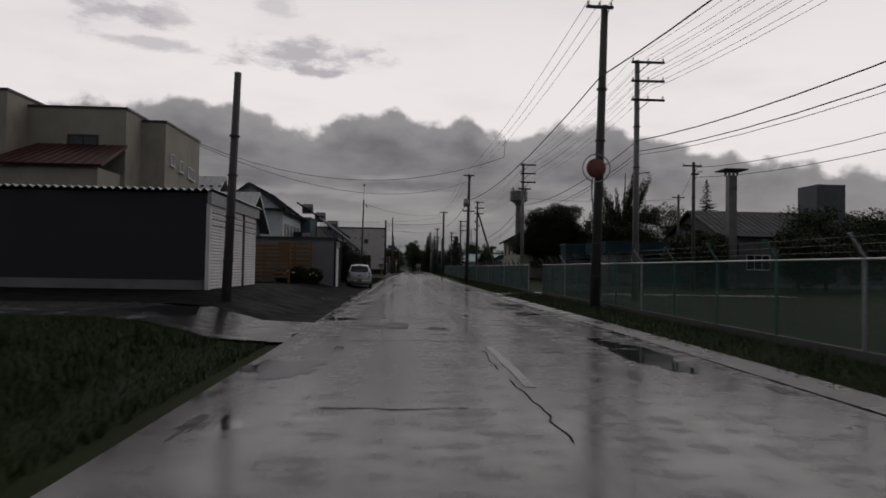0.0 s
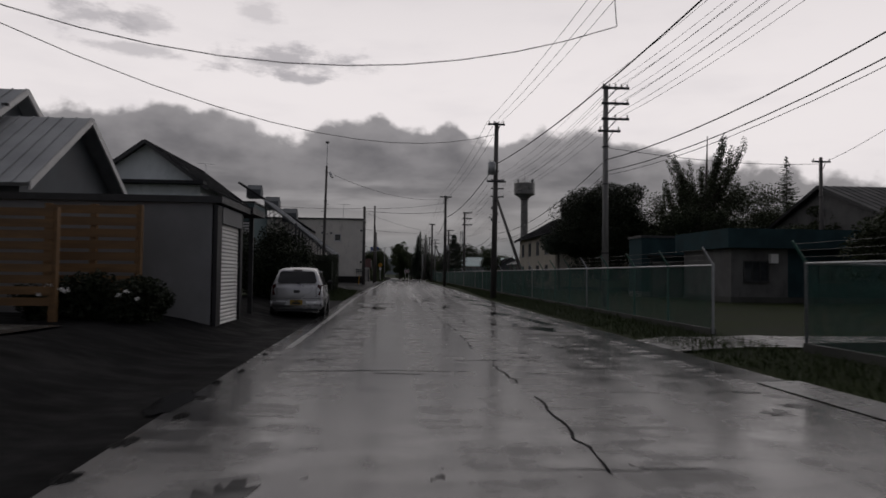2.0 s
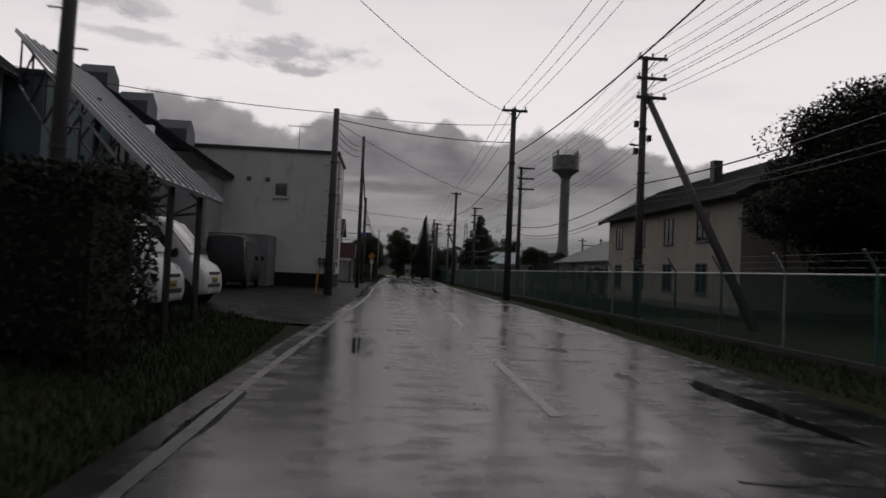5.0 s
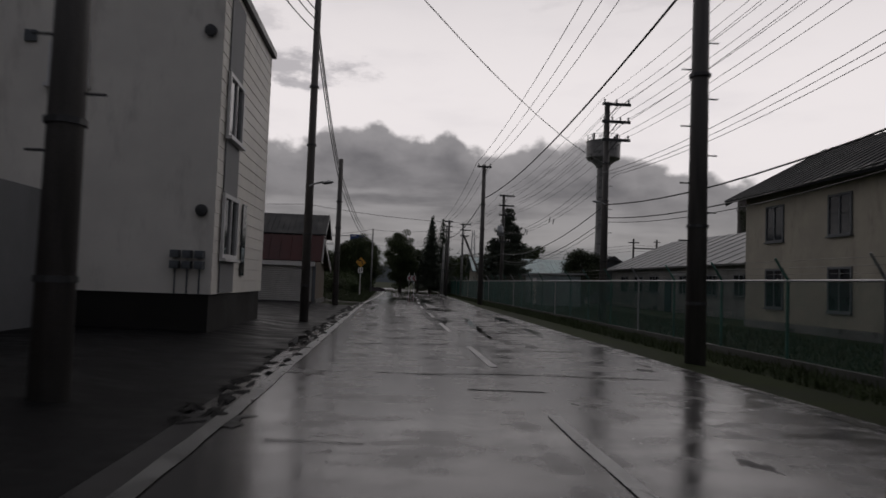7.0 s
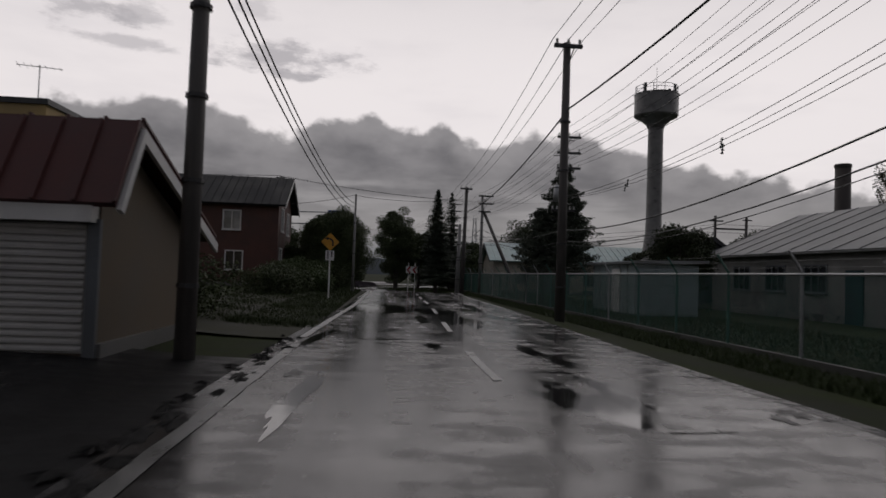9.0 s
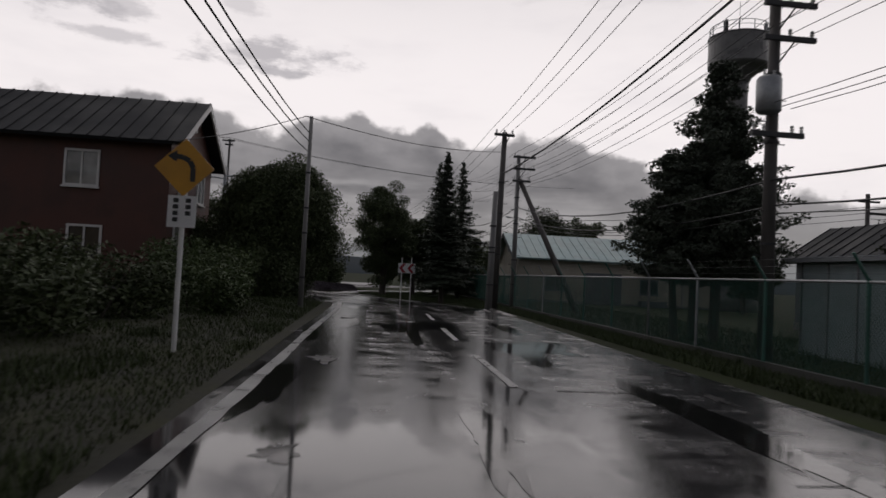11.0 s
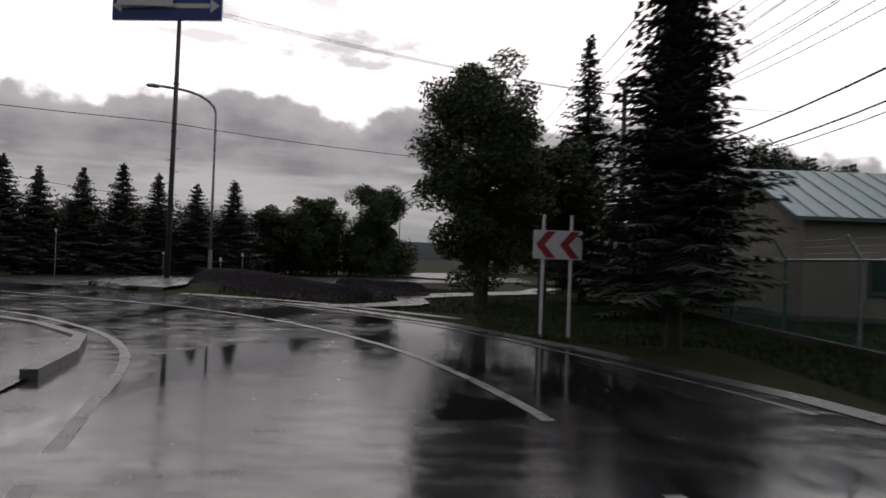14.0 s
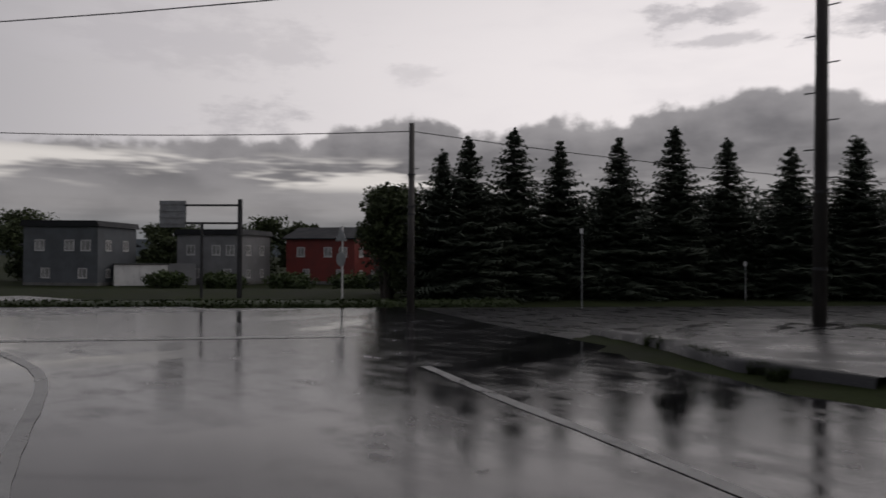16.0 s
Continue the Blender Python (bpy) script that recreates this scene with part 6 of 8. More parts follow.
# ---- houses across the through road ----
def far_house(label, x, y, w, d, z0, h, wall, roof, yaw, pitched):
    top = thing("far_house", label, "house", pose(x, y, z0, 0, 0, yaw), "houses across the junction")
    if pitched:
        bm = bmesh.new()
        prism(bm, [(-d / 2, 0), (d / 2, 0), (d / 2, h), (0, h + 1.2), (-d / 2, h)], -w / 2, w / 2, "x")
        part("wall", bm, wall, top)
        for s in (-1, 1):
            roof_plane(top, (-w / 2 - 0.4, s * (d / 2 + 0.4), h - 0.2), (w / 2 + 0.4, s * (d / 2 + 0.4), h - 0.2), (w / 2 + 0.4, 0, h + 1.25), (-w / 2 - 0.4, 0, h + 1.25), 0.14, roof)
    else:
        quick("wall", wall, top, (-w / 2, w / 2, -d / 2, d / 2, 0, h))
        bm = bmesh.new()
        prism(bm, [(-w / 2 - 0.3, h), (w / 2 + 0.3, h), (w / 2, h + 0.6), (-w / 2, h + 0.6)], -d / 2 - 0.3, d / 2 + 0.3, "y")
        part("roof", bm, roof, top)
    for u in (-w * 0.28, w * 0.12, w * 0.34):
        window(top, "-y", -d / 2, u, h * 0.6, 0.9, 1.0, True, 1)
    for u in (-w * 0.2, w * 0.3):
        window(top, "-y", -d / 2, u, h * 0.14, 0.8, 0.9, True, 1)
    for u in (-d * 0.25, d * 0.2):
        window(top, "+x", w / 2, u, h * 0.6, 0.9, 1.0, True, 1)
        window(top, "+x", w / 2, u, h * 0.14, 0.7, 0.8, True, 1)
    quick("foundation", CONCRETE, top, (-w / 2 - 0.02, w / 2 + 0.02, -d / 2 - 0.02, d / 2 + 0.02, -1.0, 0.3))
    return top



# ---- plants ----
def leaf_cloud(verts, faces, rnd, centre, radius, n, size, squash=0.8):
    """Small bent leaf quads thrown about a point."""
    cx, cy, cz = centre
    for _ in range(n):
        while True:
            u, v, w = rnd.uniform(-1, 1), rnd.uniform(-1, 1), rnd.uniform(-1, 1)
            if u * u + v * v + w * w < 1:
                break
        p = Vector((cx + u * radius, cy + v * radius, cz + w * radius * squash))
        a = Vector((rnd.gauss(0, 1), rnd.gauss(0, 1), rnd.gauss(0, 0.7))).normalized()
        b = a.cross(Vector((rnd.gauss(0, 1), rnd.gauss(0, 1), rnd.gauss(0, 1)))).normalized()
        s = size * rnd.uniform(0.6, 1.3)
        i = len(verts)
        verts += [p - a * s, p + b * s * 0.45, p + a * s, p - b * s * 0.45]
        faces.append((i, i + 1, i + 2, i + 3))


def raw(name, verts, faces, material, parent, label=""):
    me = bpy.data.meshes.new(name)
    me.from_pydata([tuple(v) for v in verts], [], faces)
    me.materials.append(material)
    ob = new(name, me)
    ob.parent = parent
    if label:
        tagged(ob, label)
    return ob


def broad_tree(name, label, x, y, h, radius, seed, trunk=0.16, clear=1.2, leaves=9000, size=0.11, material=None, feathery=False, z0=0.0, stems=1, fill=0):
    rnd = random.Random(seed)
    top = thing(name, label, "tree", pose(x, y, z0))
    bm = bmesh.new()
    tips = []
    for s in range(stems):
        bx, by = (0, 0) if stems == 1 else (rnd.uniform(-0.6, 0.6) * radius * 0.4, rnd.uniform(-0.6, 0.6) * radius * 0.4)
        knee = Vector((bx * 1.4 + rnd.uniform(-0.1, 0.1), by * 1.4, clear + (h - clear) * 0.25))
        tube(bm, (bx, by, -0.2), knee, trunk, trunk * 0.75, 9)
        head = Vector((bx * 1.5 + rnd.uniform(-0.2, 0.2), by * 1.5 + rnd.uniform(-0.2, 0.2), h * 0.86))
        tube(bm, knee, head, trunk * 0.75, trunk * 0.12, 8)
        tips.append((head, 0.5))
        for k in range(13 if stems == 1 else 8):
            t = rnd.uniform(0.0, 0.85)
            a = knee.lerp(head, t)
            ang = rnd.uniform(0, 2 * math.pi)
            z = a.z + rnd.uniform(0.15, 0.5) * (h - clear) * 0.3
            u = (z - clear) / (h - clear)
            reach = radius * (math.sin(math.pi * min(1, max(0.08, 0.12 + 0.8 * u))) ** 0.7) * rnd.uniform(0.65, 1.0)
            if feathery:
                reach *= 0.75
                z += 0.8
            b = Vector((a.x + reach * math.cos(ang), a.y + reach * math.sin(ang), min(z, h * 0.97)))
            tube(bm, a, b, trunk * 0.3, trunk * 0.06, 6)
            tips.append((b, 1.0))
            tips.append((a.lerp(b, 0.6), 0.9))
            for _ in range(2):
                c = a.lerp(b, rnd.uniform(0.4, 0.9)) + Vector((rnd.uniform(-1, 1), rnd.uniform(-1, 1), rnd.uniform(-0.2, 0.8))) * radius * 0.3
                tube(bm, a.lerp(b, 0.6), c, trunk * 0.12, trunk * 0.03, 5)
                tips.append((c, 0.8))
    mid, half = (h + clear) / 2, (h - clear) / 2
    for _ in range(fill):
        a, w = rnd.uniform(0, 2 * math.pi), rnd.uniform(-1, 0.97)
        q = math.sqrt(1 - w * w) ** 0.8 * rnd.uniform(0.5, 0.9) * (0.86 + 0.95 * noise.noise((math.cos(a) * 1.6 + seed, math.sin(a) * 1.6, w * 2.2)))
        p = Vector((radius * q * math.cos(a), radius * q * math.sin(a), mid + half * w * (0.86 + 0.55 * noise.noise((math.cos(a) * 1.9, math.sin(a) * 1.9, seed * 0.7)))))
        tube(bm, (0, 0, max(clear * 0.8, p.z - 0.5 * radius)), p, trunk * 0.12, trunk * 0.03, 5)
        tips.append((p, 0.75))
    part("trunk", bm, BARK, top)
    verts, faces = [], []
    r = radius * (0.22 if feathery else 0.34)
    for p, w in tips:
        out = math.hypot(p.x, p.y) / (radius * 0.8)
        if out > 1:
            p = Vector((p.x / out, p.y / out, p.z))
        if p.z < clear * 0.8:
            continue
        leaf_cloud(verts, faces, rnd, p, r * w * rnd.uniform(0.8, 1.25), int(leaves / len(tips)), size, 1.3 if feathery else 0.75)
    raw("crown", verts, faces, material or LEAF, top)
    return top


def poplar(x, y, h, seed):
    """A tall tree of many upswept limbs, each clad in its own plume of leaves."""
    rnd = random.Random(seed)
    top = thing("poplar", "tall feathery poplar with upswept branches", "tree", pose(x, y, 0))
    bm = bmesh.new()
    tube(bm, (0, 0, -0.2), (0, 0, h * 0.3), 0.32, 0.24, 10)
    verts, faces = [], []
    for k in range(44):
        a = rnd.uniform(0, 2 * math.pi)
        z = rnd.uniform(0.12, 0.62) * h
        base = Vector((0, 0, z))
        L = rnd.uniform(0.26, 0.42) * h * (1.15 - z / h * 0.5)
        d = Vector((math.cos(a), math.sin(a), 0))
        pts = [base + d * (L * 0.62 * t ** 0.8) + Vector((0, 0, L * (0.35 * t + 0.6 * t * t))) for t in (0, 0.25, 0.5, 0.75, 1.0)]
        if pts[-1].z > h:
            for p in pts:
                p.z -= (pts[-1].z - h) * (p.z - z) / (pts[-1].z - z)
        for p, q, r in zip(pts, pts[1:], (0.09, 0.065, 0.045, 0.03)):
            tube(bm, p, q, r, r * 0.7, 6)
        for p, q in zip(pts[1:], pts[2:]):
            for t in (0.0, 0.33, 0.66):
                leaf_cloud(verts, faces, rnd, p.lerp(q, t), rnd.uniform(0.22, 0.42), 110, 0.075, 1.6)
        leaf_cloud(verts, faces, rnd, pts[-1], 0.28, 110, 0.07, 2.2)
    tube(bm, (0, 0, h * 0.3), (0.2, 0, h * 0.93), 0.22, 0.03, 8)
    part("trunk", bm, BARK, top)
    raw("crown", verts, faces, LEAF_DARK, top)
    return top


def spruce(name, label, x, y, h, radius, seed, z0=0.0, skirt=0.25, dense=1.0, group=""):
    rnd = random.Random(seed)
    top = thing(name, label, "tree", pose(x, y, z0, 0, 0, rnd.uniform(0, 360)), group)
    bm = bmesh.new()
    tube(bm, (0, 0, -0.2), (0, 0, h * 0.97), 0.09 + h * 0.008, 0.015, 8)
    part("trunk", bm, BARK, top)
    verts, faces = [], []
    z = skirt
    while z < h - 0.05:
        u = (z - skirt) / (h - skirt)
        reach = radius * (1 - u) ** 0.95 * (0.75 + 0.25 * min(1, u * 6)) + 0.07
        n = max(4, int((10 - 5 * u) * dense))
        for k in range(n):
            a = 2 * math.pi * (k + rnd.random() * 0.7) / n
            L = reach * rnd.uniform(0.6, 1.15) * (0.9 + 0.35 * noise.noise((math.cos(a) * 1.2, math.sin(a) * 1.2 + seed, z * 0.6)))
            rise = -0.16 - 0.25 * (1 - u) + rnd.uniform(-0.09, 0.09)
            d = Vector((math.cos(a), math.sin(a), 0))
            base = Vector((0, 0, z + rnd.uniform(-0.16, 0.16)))
            seg = max(3, int(L / 0.16))
            for j in range(seg + 1):
                t = (j + 0.3) / (seg + 0.3)
                p = base + d * (L * t) + Vector((0, 0, L * (rise * t + 0.22 * t * t)))
                w = L * 0.34 * (1.05 - 0.85 * t) + 0.05
                for s in (-1, 1):
                    e = Vector((-d.y, d.x, 0)) * s
                    tip = p + e * w * rnd.uniform(0.7, 1.2) + d * w * 0.75 + Vector((0, 0, rnd.uniform(-0.10, 0.05) - w * 0.18))
                    i = len(verts)
                    q = d * 0.055
                    lift = Vector((0, 0, 0.035))
                    verts += [p - q + lift, p + q, tip, p - q - lift]
                    faces += [(i, i + 1, i + 2), (i + 3, i + 1, i + 2)]
        z += (0.24 + 0.12 * rnd.random()) * (0.55 + 0.5 * (1 - u)) * (h / 6.5) ** 0.6 * 0.8
    for k in range(6):
        a = k * math.pi / 3
        i = len(verts)
        verts += [Vector((0, 0, h * 0.93)), Vector((0.05 * math.cos(a), 0.05 * math.sin(a), h * 0.96)), Vector((0.02 * math.cos(a), 0.02 * math.sin(a), h))]
        faces.append((i, i + 1, i + 2))
    raw("crown", verts, faces, NEEDLE, top)
    return top


def bush(name, label, x, y, w, d, h, seed, leaves=3500, size=0.09, material=None, category="bush", z0=None, group=""):
    """A loose shrub of stems and leaves with an uneven outline."""
    rnd = random.Random(seed)
    top = thing(name, label, category, pose(x, y, land(x, y) - 0.05 if z0 is None else z0), group)
    bm = bmesh.new()
    verts, faces = [], []
    n = max(6, int(w * d * 2.5))
    for k in range(n):
        u, v = rnd.uniform(-0.5, 0.5), rnd.uniform(-0.5, 0.5)
        hh = h * (1 - 0.6 * (u * u + v * v) * 1.6) * rnd.uniform(0.75, 1.1)
        tube(bm, (u * w * 0.7, v * d * 0.7, 0), (u * w, v * d, hh * 0.9), 0.02, 0.006, 5)
        for t in (0.3, 0.65, 0.95):
            leaf_cloud(verts, faces, rnd, (u * w * (0.7 + 0.3 * t), v * d * (0.7 + 0.3 * t), hh * t), 0.22 * h + 0.12, max(4, int(leaves / n / 3)), size)
    tagged(part("stems", bm, BARK, top), kind="stuff")
    raw("foliage", verts, faces, material or LEAF, top)
    return top


def hedge(name, label, pts, w, h, seed, material=None, per_m=900, size=0.06, category="hedge", mound=False):
    """A clipped hedge along the points: a woody core hidden in leaves."""
    rnd = random.Random(seed)
    top = thing(name, label, category, pose(0, 0, 0))
    verts, faces = [], []
    bm = bmesh.new()
    for (ax, ay), (bx, by) in zip(pts, pts[1:]):
        Ls = math.hypot(bx - ax, by - ay)
        ang = math.degrees(math.atan2(by - ay, bx - ax))
        z = land((ax + bx) / 2, (ay + by) / 2)
        m = pose(ax, ay, z - 0.08, 0, 0, ang)
        if mound:
            hump = [(v * w * 0.42, h * 0.8 * (1 - v * v)) for v in (-1, -0.7, -0.35, 0, 0.35, 0.7, 1)]
            ends = [[bm.verts.new(m @ Vector((u, q, z))) for q, z in hump] for u in (-0.05, Ls + 0.05)]
            for i in range(6):
                bm.faces.new((ends[0][i], ends[0][i + 1], ends[1][i + 1], ends[1][i]))
        else:
            box(bm, 0.2, Ls - 0.2 if (bx, by) == pts[-1] else Ls + 0.2, -w * 0.34, w * 0.34, 0, h * 0.86, m)
        for _ in range(int(Ls * per_m)):
            u, v, t = rnd.uniform(-0.12, Ls + 0.12), rnd.uniform(-1, 1), rnd.random()
            pick = rnd.random()
            if not mound and pick < 0.16:
                u = rnd.choice((rnd.uniform(-0.15, 0.12), rnd.uniform(Ls - 0.12, Ls + 0.15)))
            elif pick < 0.56:
                v = math.copysign(rnd.uniform(0.75, 1.05), v)
            else:
                t = rnd.uniform(0.82, 1.05) + 0.04 * noise.noise((u * 1.3 + ax, ay, 0))
            if mound:
                t = (1 - v * v * 0.75) * rnd.uniform(0.6, 1.0) * (0.9 + 0.25 * noise.noise((u * 0.9 + ax, v * 1.5, seed)))
            p = m @ Vector((u, v * w / 2 * (1 - 0.12 * t * t), max(0.02, t * h)))
            a = Vector((rnd.gauss(0, 1), rnd.gauss(0, 1), rnd.gauss(0, 1))).normalized()
            b = a.orthogonal().normalized()
            s = size * rnd.uniform(0.6, 1.4)
            i = len(verts)
            verts += [p - a * s, p + b * s * 0.5, p + a * s, p - b * s * 0.5]
            faces.append((i, i + 1, i + 2, i + 3))
    part("core", bm, material or LEAF, top)
    raw("foliage", verts, faces, material or LEAF, top)
    return top


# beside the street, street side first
hedge("hedge", "dark square-clipped hedge before the carport and blue house", [(-12.6, 63.4), (-8.2, 63.3), (-4.2, 63.3)], 1.5, 2.02, 11, LEAF_SHADED, 3600, 0.045)
bush("shrub", "tall dark loose shrub behind the parked car", -7.4, 49.6, 5.4, 3.0, 2.75, 12, 130000, 0.06, LEAF_SHADED)
bush("shrub", "dark shrub sloping down beside the verge", -5.0, 49.6, 2.2, 2.4, 2.05, 13, 45000, 0.06, LEAF_SHADED)
flowering = bush("shrub", "dark shrub with a few pale flowers by the garage", -6.4, 35.0, 2.6, 1.8, 0.8, 21, 16000, 0.045, LEAF_SHADED)
verts, faces = [], []
rnd = random.Random(210)
for _ in range(9):
    leaf_cloud(verts, faces, rnd, (rnd.uniform(-1.1, 1.1), rnd.uniform(-1.0, -0.6), rnd.uniform(0.15, 0.8)), 0.05, 14, 0.03)
raw("flower", verts, faces, SIGN_WHITE, flowering, "small white flower heads")
bush("shrub", "low shrub beside the red-roofed garage", -4.8, 108.0, 2.0, 5.0, 1.2, 22, 12000, 0.05)
bush("shrub", "broad dark shrub before the brown house", -4.9, 121.0, 2.6, 5.0, 1.1, 23, 16000, 0.05)
bush("shrub", "lighter green shrub beneath the brown house", -4.6, 129.0, 2.4, 3.6, 1.5, 24, 16000, 0.045, material=LEAF_YOUNG)
bush("shrub", "young green shrub beside the pale pole", -3.8, 125.6, 1.8, 3.0, 0.9, 25, 9000, 0.045, material=LEAF_YOUNG)
broad_tree("roadside_tree", "dense dark many-stemmed broadleaf tree at the bend", -3.35, 135.4, 4.95, 2.14, 31, 0.11, 0.1, 230000, 0.046, stems=5, fill=190)
broad_tree("roadside_tree", "lower dark broadleaf tree beside the bend", -6.3, 136.4, 3.1, 1.4, 33, 0.1, 0.1, 40000, 0.045, stems=3, fill=60)
broad_tree("roadside_tree", "dense dark broadleaf tree behind the brown house", -8.6, 144.0, 5.0, 2.4, 32, 0.12, 0.3, 16000, 0.08, stems=3)
bush("shrub", "low dark shrub under the tree at the bend", -3.6, 134.6, 2.2, 4.0, 1.7, 26, 14000, 0.05)

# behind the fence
# the round tree takes the same shade-darkened leaf colour
broad_tree("round_tree", "dense round dark broadleaf tree before the cream building", 17.1, 78.5, 8.9, 4.2, 41, 0.2, 1.5, 110000, 0.09, LEAF_SHADED, fill=150)
broad_tree("garden_pine", "small dark pine beside the round tree", 13.6, 79.3, 5.6, 1.5, 411, 0.12, 2.4, 12000, 0.08, NEEDLE)
poplar(24.8, 75.4, 14.0, 42)
poplar(34.0, 134.0, 11.5, 420)
broad_tree("poplar", "feathery poplar crown beyond the low shed", 20.5, 176.0, 7.5, 2.6, 43, 0.18, 2.0, 5000, 0.14, feathery=True)
spruce("garden_spruce", "dark spruce beyond the works", 43.5, 95.0, 15.2, 4.4, 44, dense=1.2)
for i, (x, y, h, r) in enumerate(((31.5, 47, 6.6, 3.4), (23.5, 51.5, 5.0, 2.6), (27, 78, 7.5, 3.6), (21.5, 76.5, 6.2, 2.8), (36, 84, 8, 4), (36.5, 50, 6.5, 3.2), (27.5, 44, 4.6, 2.4), (33, 152, 6, 3), (22.5, 150.5, 4.2, 2.2), (15.5, 172, 8, 4), (25.5, 80.0, 9.8, 4.0), (31.0, 81.0, 10.5, 4.2), (29.5, 67.5, 6.0, 2.6), (23.0, 72.5, 7.0, 2.8))):
    broad_tree("works_tree", "dark broadleaf tree among the works buildings" if i < 7 else "dark broadleaf tree beyond the fence", x, y, h, r, 50 + i, 0.16, 0.8, 22000, 0.10, LEAF_DARK, fill=30)
broad_tree("works_tree", "low dark spreading tree beside the hut", 14.7, 126.6, 4.5, 1.75, 66, 0.12, 0.6, 24000, 0.07, LEAF_DARK, stems=3, fill=40)
cf = thing("arborvitae", "dense dark three-stemmed conifer with tiered boughs behind the fence", "tree", pose(8.5, 128.3, 0))
rnd = random.Random(61)
verts, faces = [], []
for dx, dy, h, wide in ((-0.75, 0.3, 5.0, 1.15), (0.25, -0.2, 7.4, 1.5), (0.75, 0.5, 6.2, 1.2), (0.1, 0.7, 5.6, 1.3)):
    bm = bmesh.new()
    tube(bm, (dx * 0.8, dy, -0.1), (dx * 1.2, dy * 1.2, h * 0.97), 0.13, 0.015, 8)
    z = 1.8
    while z < h:
        u = (z - 1.8) / (h - 1.8)
        for k in range(max(7, int(12 - 4 * u))):
            a = rnd.uniform(0, 2 * math.pi)
            L = wide * (0.62 + 0.55 * math.sin(math.pi * min(1, 0.25 + 0.75 * u))) * (1 - u ** 2.2) * rnd.uniform(0.55, 1.2) + 0.12
            root = Vector((dx * (0.8 + 0.4 * u), dy, z + rnd.uniform(-0.12, 0.12)))
            way = Vector((math.cos(a), math.sin(a), 0))
            tip = root + way * L + Vector((0, 0, 0.16 * L * rnd.uniform(0.2, 1.6)))
            tube(bm, root, tip, 0.03, 0.008, 5)
            for t in (0.3, 0.5, 0.68, 0.84, 0.97):
                p = root.lerp(tip, t) + Vector((rnd.uniform(-0.08, 0.08), rnd.uniform(-0.08, 0.08), -0.10 * math.sin(math.pi * t)))
                leaf_cloud(verts, faces, rnd, p, 0.13 + 0.20 * (1 - abs(t - 0.6)), 46, 0.055, 0.42)
        z += rnd.uniform(0.24, 0.36)
    leaf_cloud(verts, faces, rnd, (dx * 1.2, dy * 1.2, h * 0.96), 0.2, 60, 0.05, 1.6)
    part("trunk", bm, BARK, cf)
raw("crown", verts, faces, NEEDLE, cf)

# round the bend
spruce("spruce", "tall dark spruce beside the chevron board", 3.85, 149.4, 8.5, 2.05, 71, skirt=1.2, dense=2.4)
spruce("spruce", "tall slender dark spruce behind the maple", 4.8, 163.0, 10.2, 2.9, 72, skirt=0.8, dense=1.5)
spruce("spruce", "dark spruce behind the chevron board", 5.6, 155.5, 9.0, 2.7, 73, skirt=0.8, dense=1.5)
broad_tree("maple", "large dark maple on the lawn beyond the bend", 0.7, 157.6, 7.2, 2.25, 74, 0.24, 1.0, 70000, 0.065, fill=90)
broad_tree("maple", "dark broadleaf tree behind the maple", 3.0, 161.0, 6.0, 2.4, 75, 0.18, 0.7, 20000, 0.10)

ROW = [(-24.1, 168.5, 5.0), (-23.0, 168.6, 5.3), (-22.8, 170.8, 5.95), (-21.8, 172.2, 5.5), (-20.3, 173.7, 5.6), (-19.2, 175.9, 6.3), (-18.0, 177.9, 6.0), (-16.0, 178.8, 5.5), (-14.2, 180.4, 6.0)]
for i, (x, y, h) in enumerate(ROW):
    spruce("spruce", "dark spruce in the row along the through road", x, y, h - land(x, y) + 0.1, 2.35 + 0.2 * (i % 3), 80 + i, land(x, y) - 0.1, 0.15, 2.0, "row of spruces")
for i in range(11):
    x, y = -27.4 + i * 1.45, 171.0 + i * 1.7
    bush("hedge_shrub", "dark undergrowth behind the spruce row", x, y, 3.0, 3.0, 4.0, 100 + i, 6000, 0.13, NEEDLE, z0=land(x, y) - 0.1, group="undergrowth")
broad_tree("roadside_tree", "round broadleaf tree at the end of the spruce row", -25.2, 167.2, 4.1, 1.2, 120, 0.1, 0.0, 22000, 0.075, stems=4, fill=60)
broad_tree("roadside_tree", "lighter green round tree beyond the island", -5.8, 186.5, 6.9, 2.5, 121, 0.2, 0.4, 40000, 0.10, LEAF_YOUNG, fill=70, z0=land(-5.8, 186.5) - 0.1)
broad_tree("roadside_tree", "dark spreading tree beside a lighter one", -10.0, 186.0, 5.9, 2.3, 124, 0.2, 0.4, 30000, 0.10, fill=50, z0=land(-10, 186) - 0.1)
broad_tree("roadside_tree", "spreading tree beyond the island", -13.4, 186.5, 4.8, 2.0, 122, 0.16, 0.3, 22000, 0.11, fill=40, z0=land(-13.4, 186.5) - 0.1)
broad_tree("roadside_tree", "low tree beyond the spruce row", -17.0, 188.0, 4.2, 2.2, 123, 0.14, 0.3, 14000, 0.12, fill=30)
for i in range(7):
    x, y = -17 + i * 2.0, 189 + (i % 3) * 1.3
    bush("hedge_shrub", "low green scrub beyond the island", x, y, 3.4, 2.6, 3.0, 130 + i, 5000, 0.12, z0=land(x, y) - 0.1, group="scrub")

